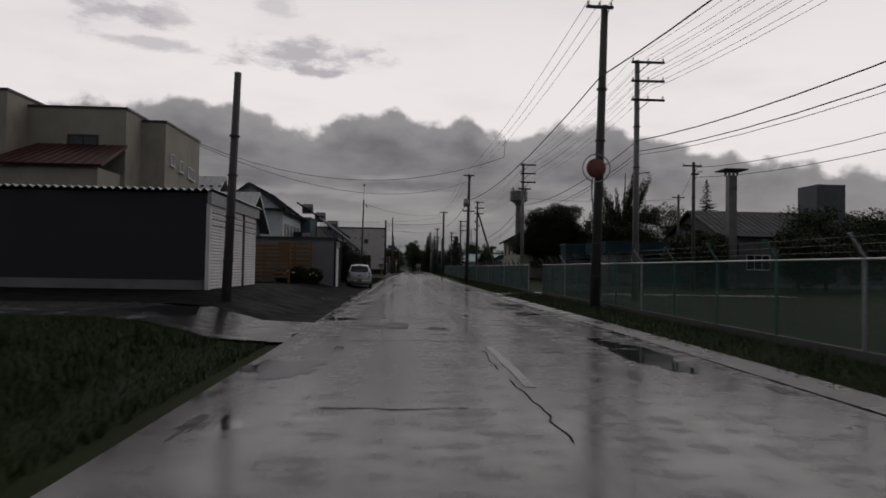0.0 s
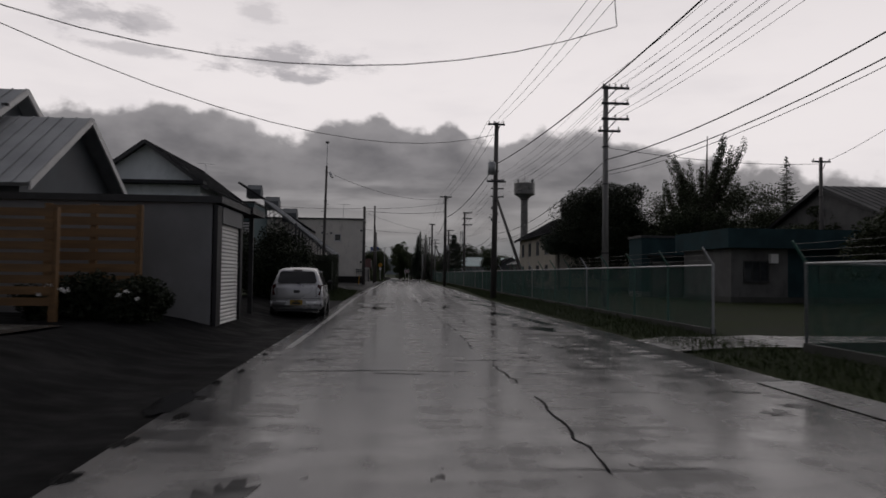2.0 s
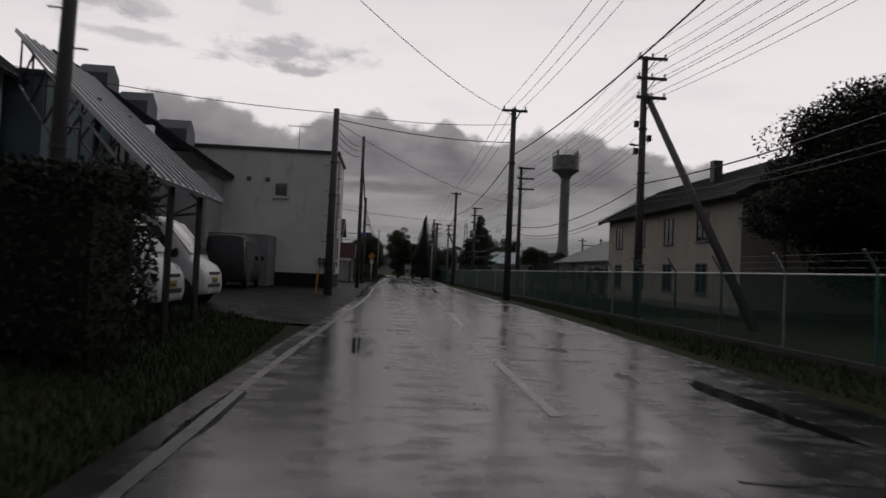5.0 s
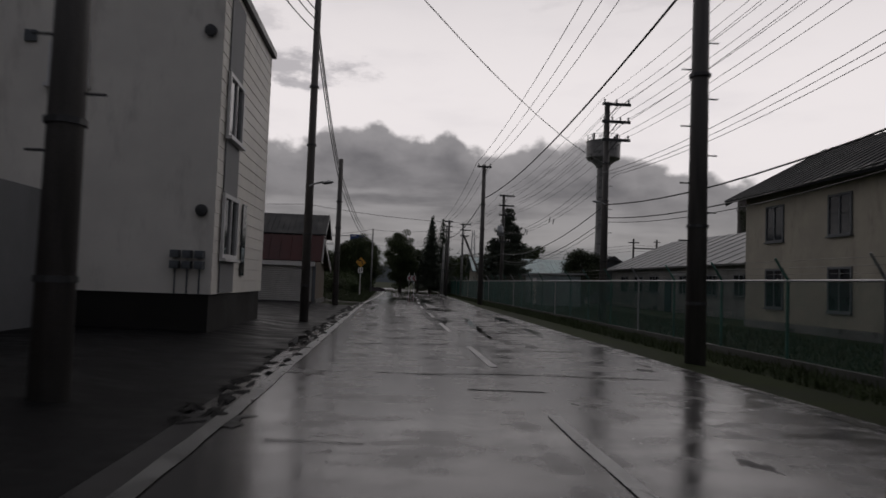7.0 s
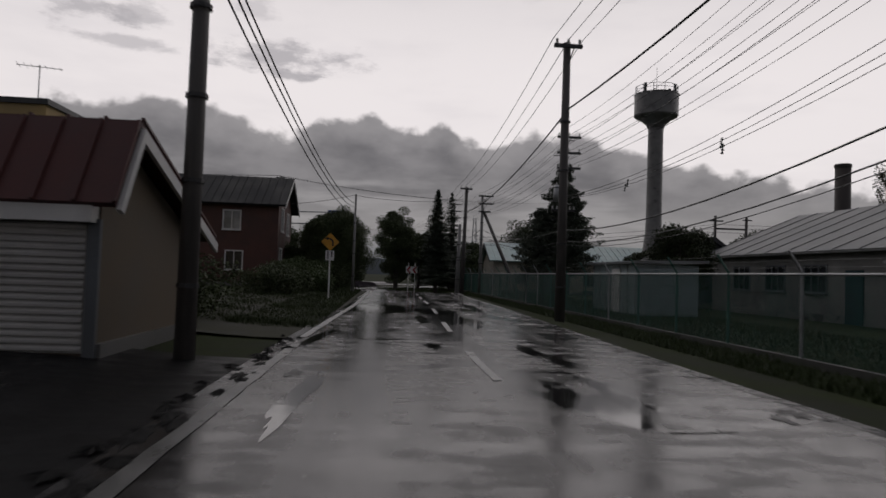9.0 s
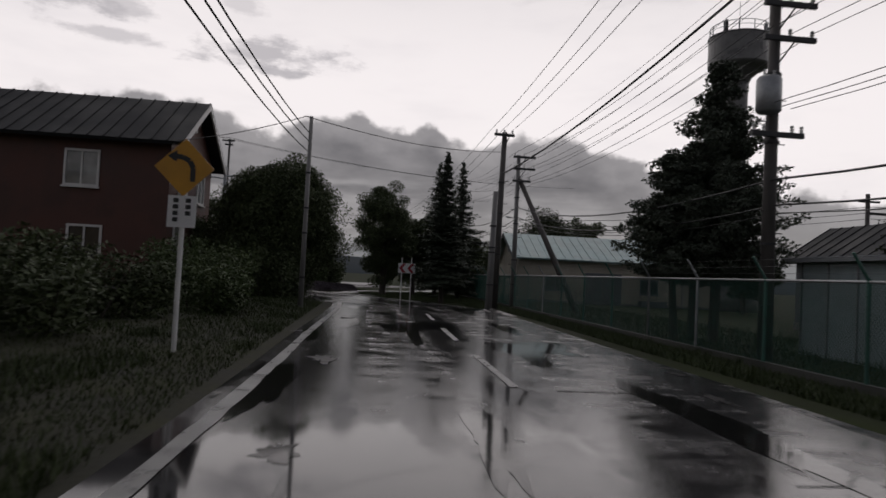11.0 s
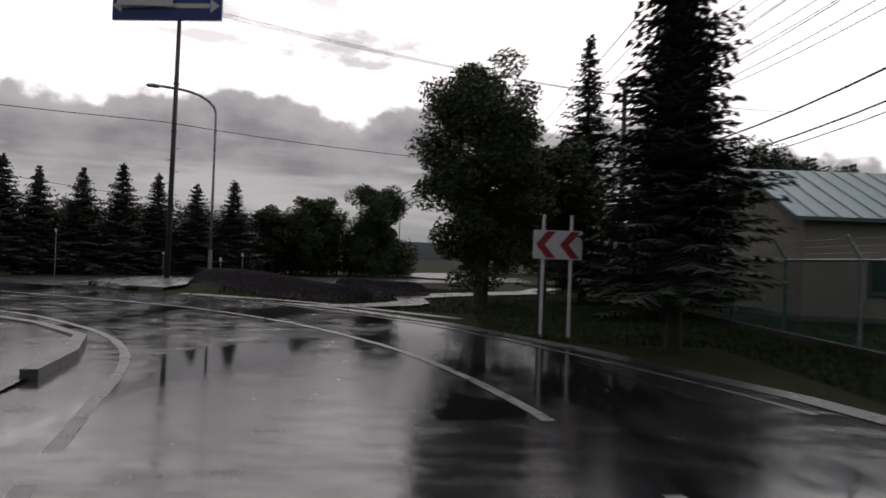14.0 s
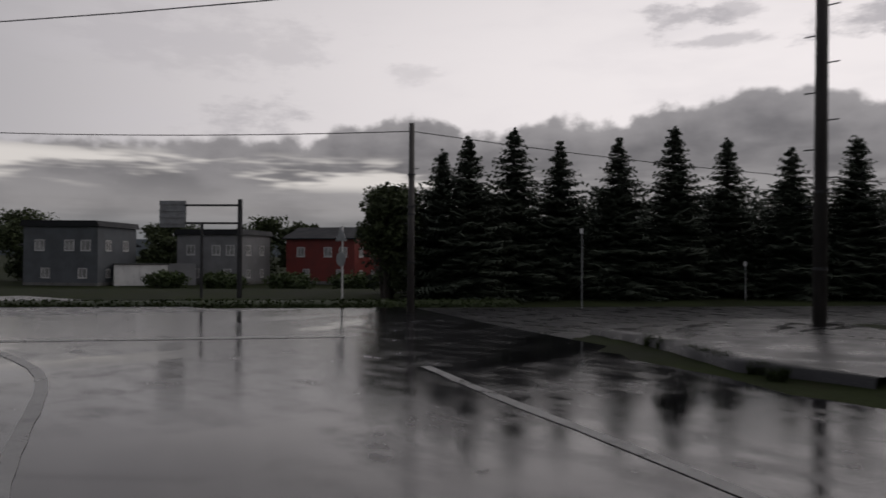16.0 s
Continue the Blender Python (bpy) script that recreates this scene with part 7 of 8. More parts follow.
# gardens and woods beyond the junction
for i, (x, y, h, r) in enumerate(((-62, 214, 6, 4), (-70, 212, 5, 3.5), (-92, 204, 7, 4.5), (-99, 195, 6.5, 4), (-104, 178, 7, 4.5), (-79, 216, 6, 4), (-88, 188, 3.4, 2.2), (-84, 205, 5.5, 3), (12, 240, 5.5, 6), (21, 236, 5, 6), (32, 232, 5, 6), (2.6, 217, 3.2, 2.2), (6.2, 216, 4.2, 2.8), (9.6, 214, 5.2, 3.0), (13.0, 206, 5.0, 3.0))):
    broad_tree("garden_tree", "dark broadleaf tree among the far houses" if x < -40 else "broad dark tree down the far road", x, y, h + 1.9, r, 160 + i, 0.18, 0.3, 9000, 0.26, z0=land(x, y) - 0.1, fill=40)
for i, (x, y) in enumerate(((-64, 190), (-70, 186), (-76, 183), (-58, 193), (-52, 196))):
    bush("garden_shrub", "rough green garden scrub before the far houses", x, y, 6, 2.5, 1.5, 180 + i, 2500, 0.2, LEAF_YOUNG, group="far scrub")

def lavender(label, pts, w, h, seed, n):
    """A low smooth bank of thin upright stems along the points."""
    rnd = random.Random(seed)
    top = thing("lavender_bed", label, "flower bed", pose(0, 0, 0))
    for _ in range(3):
        cut = [pts[0]]
        for (ax, ay), (bx, by) in zip(pts, pts[1:]):
            cut += [(ax * 0.75 + bx * 0.25, ay * 0.75 + by * 0.25), (ax * 0.25 + bx * 0.75, ay * 0.25 + by * 0.75)]
        pts = cut + [pts[-1]]

    def spot(u, v):
        """Plan place and bank height at u along and v across."""
        f = u * (len(pts) - 1)
        i = min(int(f), len(pts) - 2)
        a, b = Vector(pts[i]), Vector(pts[i + 1])
        d = (b - a).normalized()
        end = max(0.0, 1 - (abs(2 * u - 1)) ** 6)
        p = a.lerp(b, f - i) + Vector((-d.y, d.x)) * (v * w / 2 * (0.35 + 0.65 * end))
        return p.x, p.y, h * (1 - abs(v) ** 2.6) * (0.45 + 0.55 * end) * (1 + 0.05 * noise.noise((p.x * 1.5, p.y * 1.5, seed)))
    bm = bmesh.new()
    last = None
    for i in range(41):
        now = []
        for k in range(11):
            x, y, z = spot(i / 40, -1 + k * 0.2)
            now.append(bm.verts.new((x, y, land(x, y) - 0.1 + max(0.0, z * 0.86))))
        if last:
            for k in range(10):
                bm.faces.new((last[k], last[k + 1], now[k + 1], now[k]))
        last = now
    part("woody_base", bm, LAVENDER, top, smooth=True)
    verts, faces = [], []
    for _ in range(n):
        x, y, z = spot(rnd.random(), rnd.uniform(-1, 1))
        z = max(0.06, z) * rnd.uniform(0.86, 1.04)
        low = land(x, y) - 0.08 + z * 0.62
        a = rnd.uniform(0, 2 * math.pi)
        e = Vector((math.cos(a), math.sin(a), 0)) * 0.012
        lean = Vector((rnd.gauss(0, 0.05), rnd.gauss(0, 0.05), 0))
        p, q = Vector((x, y, low)), Vector((x, y, land(x, y) - 0.08 + z)) + lean
        m = p.lerp(q, 0.7)
        i = len(verts)
        verts += [p, m + e, q, m - e]
        faces.append((i, i + 1, i + 2, i + 3))
    tagged(raw("foliage", verts, faces, LAVENDER, top), kind="stuff")


lavender("long low bank of grey-purple lavender on the island", [(-9.7, 163.6), (-8.0, 161.9), (-6.2, 160.7), (-4.6, 159.9), (-2.9, 159.9)], 1.9, 0.58, 140, 60000)
lavender("smaller further bank of grey-purple lavender", [(-4.4, 162.4), (-3.0, 162.6), (-2.0, 163.0), (-1.5, 164.0)], 1.5, 0.60, 141, 20000)
hedge("verge_growth", "long strip of dull rough growth beyond the through road", [along(121.2, s) for s in (76, 84, 92, 100, 108, 118)], 1.6, 0.22, 142, BLADE, 300, 0.06, "verge plants", True)

# grass blades on the verges and lawns by the street
def blades(name, label, spots, n, seed, lo=0.05, hi=0.16):
    rnd = random.Random(seed)
    verts, faces = [], []
    for _ in range(n):
        x0, x1, y0, y1 = rnd.choice(spots)
        x, y = rnd.uniform(x0, x1), rnd.uniform(y0, y1)
        z = land(x, y) - 0.06
        h = rnd.uniform(lo, hi) * (1.4 if noise.noise((x * 0.8, y * 0.8, 0)) > 0.2 else 0.9)
        a = rnd.uniform(0, 2 * math.pi)
        d = Vector((math.cos(a), math.sin(a), 0))
        w = Vector((-d.y, d.x, 0)) * 0.012
        p = Vector((x, y, z))
        i = len(verts)
        verts += [p - w, p + w, p + d * h * 0.5 + Vector((0, 0, h))]
        faces.append((i, i + 1, i + 2))
    me = bpy.data.meshes.new(name)
    me.from_pydata([tuple(v) for v in verts], [], faces)
    me.materials.append(BLADE)
    tagged(new(name, me), label, "grass", kind="stuff")


blades("grass", "wet grass blades on the lawn beside the street", [(-9, -2.9, -4, 9.0)] * 3 + [(-5.4, -3.2, 56, 70)] * 2, 60000, 1)
blades("grass", "wet grass blades on the fence verge", [(4.9, 6.8, y, y + 10) for y in range(-4, 150, 10) if not 28 < y < 36] + [(4.9, 6.8, 100, 150)] * 6, 90000, 2)
blades("grass", "wet grass blades behind the fence", [(7.1, 13, 80, 156)], 40000, 3, 0.06, 0.2)
blades("grass", "wet grass blades on the island and lawns", [(-8, 6, 156, 170), (0.5, 6.5, 150, 160)], 60000, 4, 0.05, 0.13)
blades("grass", "tufts of weeds along the island pavement edge", [(-13.3 + 0.28 * k, -13.1 + 0.28 * k, 161.25 - 0.19 * k, 161.4 - 0.19 * k) for k in (1, 2, 4, 5, 6, 8, 9)], 900, 6, 0.08, 0.2)
blades("grass", "wet weeds along the left verge", [(-3.4, -1.75, 106, 134)] * 3 + [(-6, -3.2, 106, 138)] * 2, 90000, 5, 0.03, 0.12)



# ---- lamps and signs round the junction ----
far_house("red boarded two-storey house with white windows", -74.8, 203.5, 9.0, 7.0, -1.9, 5.4, RED_WALL, DARK_ROOF, 24, True)
far_house("light grey two-storey house with dark cap roof", -82.0, 193.0, 8.0, 7.0, -1.9, 5.6, GREY_WALL, DARK_ROOF, 30, False)
far_house("slate grey two-storey house", -88.5, 179.5, 8.0, 8.0, -1.9, 6.2, DARK_WALL, DARK_ROOF, 40, False)
far_house("small dark-roofed house between taller ones", -96.0, 182.0, 9.0, 8.0, -1.9, 4.4, CREAM, DARK_ROOF, 20, True)


def street_lamp(x, y, h, reach, yaw, label):
    top = thing("street_lamp", label, "street lamp", pose(x, y, land(x, y) - 0.02, 0, 0, yaw), "street lamps")
    bm = bmesh.new()
    arc = [(0, 0, 0), (0, 0, h * 0.5), (0, 0, h - 0.9)] + [(reach * 0.75 * (1 - math.cos(t)), 0, h - 0.9 + 0.9 * math.sin(t)) for t in (0.3, 0.6, 0.9, 1.2, 1.45)] + [(reach, 0, h + 0.04)]
    polytube(bm, arc, 0.055, 10)
    part("column", bm, GALV, top, smooth=True)
    bm = bmesh.new()
    tube(bm, (0, 0, 0), (0, 0, 1.2), 0.09, 0.08, 10)
    part("base", bm, GALV, top)
    bm = bmesh.new()
    lathe_at(bm, [(0.02, 0.09), (0.13, 0.05), (0.15, 0.0), (0.11, -0.06)], pose(reach + 0.2, 0, h + 0.02), (2.0, 1, 1))
    part("lamp_head", bm, GALV, top, "grey lantern head", smooth=True)


street_lamp(-10.45, 165.9, 7.9, 2.3, 200, "tall curved street lamp at the junction")
street_lamp(-5.2, 201.0, 7.9, 2.2, 5, "curved street lamp further along the road")
utility_pole(-11.2, 163.35, 10.9, 0.11, ((0.15, 0.5, 0.4, 3), (0.45, 0.3, 0.3, 2)), "tall dark pole at the junction corner", lean=(0, 0.4))
utility_pole(-20.4, 163.4, 4.7, 0.10, (), "slim dark pole across the junction")
cable([(-40, 150, 5.6), (-20.4, 163.4, 4.5), (-8, 190, 4.4)], 0.5, 0.012)
cable([(-45, 146, 8.2), (-11.4, 162.9, 6.3), (8, 176, 7.0)], 0.6, 0.014)
for dx in (-0.4, 0.0, 0.35):
    cable([(-60, 150, 11.5), (-11.4 + dx, 162.7, 10.9), (20, 178, 11.0)], 0.8, 0.010)


def chevron_board(x, y, yaw):
    top = thing("chevron_board", "white board with two red chevrons on two posts", "road sign", pose(x, y, 0.02, 0, 0, yaw))
    for s in (-0.28, 0.28):
        bm = bmesh.new()
        tube(bm, (s, 0.03, -0.05), (s, 0.03, 2.38), 0.032, 0.032, 8)
        part("post", bm, WHITE_PAINT, top)
    quick("board", SIGN_WHITE, top, (-0.49, 0.49, -0.02, -0.005, 1.5, 2.07))
    for s in (-0.24, 0.24):
        bm = bmesh.new()
        ps = [(-0.2, 0.0), (0.02, 0.265), (0.2, 0.265), (-0.02, 0.0), (0.2, -0.265), (0.02, -0.265)]
        v = [bm.verts.new((s + u, -0.024, 1.785 + w)) for u, w in ps]
        bm.faces.new((v[0], v[1], v[2], v[3]))
        bm.faces.new((v[0], v[3], v[4], v[5]))
        part("chevron", bm, SIGN_RED, top, "red chevron pointing left")


chevron_board(1.9, 150.6, 4)

# blue guide sign on an arm
gs = thing("guide_sign", "blue direction sign on a long arm over the junction", "road sign", pose(-7.75, 146.4, 0.0))
bm = bmesh.new()
tube(bm, (0, 0, 0), (0, 0, 6.4), 0.12, 0.09, 12)
part("post", bm, GALV, gs)
bm = bmesh.new()
for z in (5.05, 5.95):
    tube(bm, (0, 0, z), (3.3, -0.2, z + 0.05), 0.045, 0.04, 8)
tube(bm, (2.9, -0.18, 5.05), (2.9, -0.18, 5.95), 0.03, 0.03, 6)
part("arm", bm, GALV, gs)
m = pose(3.62, -0.28, 5.33, 0, 0, -4)
bm = bmesh.new()
box(bm, -0.76, 0.76, -0.02, 0.02, -0.82, 0.82, m)
panel = part("panel", bm, SIGN_BLUE, gs, "blue sign panel with white arrows")
bm = bmesh.new()
for b in ((-0.035, 0.035, -0.62, 0.30), (-0.62, 0.60, -0.66, -0.6)):
    box(bm, b[0], b[1], -0.028, -0.021, b[2], b[3], m)
for cx, cz, ux, uz in ((0, 0.42, 0, 1), (-0.68, -0.63, -1, 0), (0.66, -0.63, 1, 0)):
    v = [bm.verts.new(m @ Vector((cx + p * uz * 0.09 + q * ux * 0.13 - ux * 0.05, -0.0245, cz + p * ux * 0.09 + q * uz * 0.13 - uz * 0.05))) for p, q in ((-1, 0), (1, 0), (0, 1))]
    bm.faces.new(v)
part("arrow", bm, SIGN_WHITE, panel)
bm = bmesh.new()
for x0, x1, z in ((-0.64, -0.1, 0.62), (-0.64, -0.12, 0.12), (-0.64, -0.2, -0.02), (-0.64, -0.14, -0.16), (0.14, 0.58, -0.12), (0.2, 0.5, -0.28)):
    n = 5
    for k in range(n):
        w = (x1 - x0) / n
        box(bm, x0 + k * w, x0 + k * w + w * 0.72, -0.028, -0.021, z, z + 0.1, m)
tagged(part("lettering", bm, SIGN_WHITE, panel), kind="stuff")
quick("plate_pale", SIGN_WHITE, panel, (2.97, 3.72, -0.35, -0.345, 4.68, 4.93))

gn = thing("sign_gantry", "grey sign gantry seen from behind", "road sign", pose(-28.8, 163.6, -0.3, 0, 0, 40))
bm = bmesh.new()
tube(bm, (0, 0, 0), (0, 0, 3.55), 0.09, 0.08, 10)
part("post", bm, STEEL_DARK, gn)
bm = bmesh.new()
for z in (2.75, 3.35):
    tube(bm, (0, 0, z), (-1.9, 0, z), 0.04, 0.04, 6)
tube(bm, (-1.3, 0, 2.75), (-1.3, 0, 0.1), 0.05, 0.05, 8)
part("arm", bm, STEEL_DARK, gn)
bm = bmesh.new()
box(bm, -2.75, -1.85, -0.03, 0.03, 2.6, 3.5)
for k in range(4):
    box(bm, -2.75, -1.85, -0.07, -0.031, 2.7 + k * 0.22, 2.74 + k * 0.22)
part("panel", bm, GALV, gn, "grey ribbed back of a sign panel")


def small_sign(name, label, x, y, h, make):
    top = thing(name, label, "road sign", pose(x, y, land(x, y) - 0.02))
    bm = bmesh.new()
    tube(bm, (0, 0, -0.1), (0, 0, h), 0.03, 0.03, 8)
    part("post", bm, WHITE_PAINT, top)
    make(top)
    return top


def diamond(top):
    m = pose(0, -0.045, 2.15, 0, 45, 0)
    bm = bmesh.new()
    box(bm, -0.24, 0.24, -0.008, 0.008, -0.24, 0.24, m)
    board = part("diamond", bm, SIGN_YELLOW, top, "yellow diamond with a black bend arrow")
    bm = bmesh.new()
    pts = [(0.10, -0.16), (0.10, 0.0), (0.06, 0.08), (-0.02, 0.12), (-0.1, 0.13)]
    for (ax, az), (bx, bz) in zip(pts, pts[1:]):
        d = Vector((bx - ax, 0, bz - az)).normalized()
        q = Vector((-d.z, 0, d.x)) * 0.03
        v = [bm.verts.new((ax + q.x, -0.058, 2.15 + az + q.z)), bm.verts.new((ax - q.x, -0.058, 2.15 + az - q.z)), bm.verts.new((bx - q.x, -0.058, 2.15 + bz - q.z)), bm.verts.new((bx + q.x, -0.058, 2.15 + bz + q.z))]
        bm.faces.new(v)
    v = [bm.verts.new((-0.09, -0.058, 2.15 + 0.2)), bm.verts.new((-0.09, -0.058, 2.15 + 0.06)), bm.verts.new((-0.2, -0.058, 2.15 + 0.13))]
    bm.faces.new(v)
    part("bend_arrow", bm, SIGN_BLACK, board)
    plate = quick("plate", SIGN_WHITE, top, (-0.16, 0.16, -0.055, -0.04, 1.45, 1.82), label="white text plate")
    bm = bmesh.new()
    for cx, n in ((0.07, 3), (-0.07, 4)):
        for k in range(n):
            box(bm, cx - 0.03, cx + 0.03, -0.06, -0.056, 1.74 - k * 0.075, 1.79 - k * 0.075)
    part("lettering", bm, SIGN_BLACK, plate)


small_sign("bend_sign", "yellow bend warning sign with a white plate", -2.55, 119.3, 2.45, diamond)


def posted(top):
    bm = bmesh.new()
    lathe_at(bm, [(0.01, 0.0), (0.3, 0.0), (0.3, 0.015), (0.28, 0.02)], pose(0, -0.05, 2.0, 90, 30, 0), seg=3)
    part("triangle", bm, GALV, top)
    bm = bmesh.new()
    lathe_at(bm, [(0.01, 0.0), (0.22, 0.0), (0.22, 0.015)], pose(0, -0.05, 1.3, 90, 0, 0), seg=20)
    part("disc", bm, GALV, top)


small_sign("stop_sign", "grey backs of a triangle and a disc sign", -24.6, 164.6, 2.3, posted)
for x, y, h in ((-18.25, 167.9, 2.2), (-9.2, 163.6, 0.9), (-16.4, 175.2, 1.3), (-9.4, 167.0, 1.2)):
    top = thing("delineator", "thin white roadside marker post", "marker post", pose(x, y, land(x, y)), "marker posts")
    bm = bmesh.new()
    tube(bm, (0, 0, -0.05), (0, 0, h), 0.018, 0.018, 8)
    part("post", bm, GALV, top)
    bm = bmesh.new()
    box(bm, -0.05, 0.05, -0.04, -0.03, h - 0.16, h - 0.02)
    part("reflector", bm, SIGN_WHITE, top)
top = thing("marker_post", "yellow plastic marker post by the parking ground", "marker post", pose(-3.6, 79.0, 0.1))
bm = bmesh.new()
tube(bm, (0, 0, 0), (0.08, 0, 1.1), 0.035, 0.035, 8)
part("post", bm, SIGN_YELLOW, top)


# ---- cars ----
def wheel(parent, x, y, r, side):
    bm = bmesh.new()
    lathe_at(bm, [(r * 0.62, -0.085), (r * 0.93, -0.09), (r, -0.06), (r, 0.06), (r * 0.93, 0.09), (r * 0.62, 0.085)], pose(x, y, r, 0, 90, 0), seg=26)
    w = part("wheel", bm, RUBBER, parent, "black rubber tyre", smooth=True)
    bm = bmesh.new()
    lathe_at(bm, [(0.03, 0.07), (0.05, 0.075), (r * 0.6, 0.06), (r * 0.64, 0.088), (r * 0.66, 0.0)], pose(x, y, r, 0, 90 * side, 0), seg=24)
    rim = part("rim", bm, ALLOY, w, "dull alloy rim", smooth=True)
    bm = bmesh.new()
    for k in range(6):
        a = 2 * math.pi * k / 6
        m = pose(x + side * 0.074, y, r, math.degrees(a), 0, 0)
        box(bm, -0.006, 0.008, -0.05, 0.05, r * 0.22, r * 0.52, m)
    part("rim_holes", bm, BLACK_TRIM, rim)


def loft(bm, sections):
    """Skin between closed rings of points, ends closed."""
    rings = [[bm.verts.new(p) for p in s] for s in sections]
    for a, b in zip(rings, rings[1:]):
        n = len(a)
        for i in range(n):
            bm.faces.new((a[i], a[(i + 1) % n], b[(i + 1) % n], b[i]))
    bm.faces.new(rings[0])
    bm.faces.new(rings[-1][::-1])


def ring(y, z0, z1, w0, w1, zm, wm):
    """A car section: half widths at sill, waist and top."""
    half = [(w0 * 0.9, z0), (w0, z0 + 0.08), (wm, zm), (w1, z1 - 0.07), (w1 * 0.86, z1)]
    return [(x, y, z) for x, z in half] + [(-x, y, z) for x, z in reversed(half)]


def shell(bm, stations):
    """A car's skin: at each (y, half width, floor, roof height, roof half width) a closed section with sill, flank, shoulder and roof."""
    rings = []
    for y, w, floor, R, wr in stations:
        if R > 1.0:
            upper = [(w * 0.965, 0.94), (wr, R - 0.10), (wr * 0.84, R - 0.015), (wr * 0.4, R + 0.01)]
        else:
            upper = [(w * 0.97, R - 0.09), (w * 0.9, R - 0.03), (w * 0.7, R), (w * 0.35, R + 0.012)]
        half = [(w * 0.88, floor), (w * 0.985, floor + 0.10), (w, min(0.62, R - 0.14)), *upper]
        rings.append([(x, y, z) for x, z in half] + [(-x, y, z) for x, z in reversed(half)])
    loft(bm, rings)


def pane(name, corners, material, parent, thick=0.008):
    """A thin slab of glass or lens over four or more corners, its front where they lie."""
    bm = bmesh.new()
    pts = [Vector(p) for p in corners]
    n = (pts[1] - pts[0]).cross(pts[2] - pts[0]).normalized() * thick
    a, b = [bm.verts.new(p) for p in pts], [bm.verts.new(p - n) for p in pts]
    bm.faces.new(a)
    bm.faces.new(b[::-1])
    for k in range(len(pts)):
        bm.faces.new((a[k], a[(k + 1) % len(pts)], b[(k + 1) % len(pts)], b[k]))
    return part(name, bm, material, parent)


CAR_GLASS = glassy("tinted_car_glass", (0.006, 0.0062, 0.0065))
SEAM = surface("panel_gap", (0.03, 0.03, 0.03), 0.6, 0.2, 3, 60, 0.0)


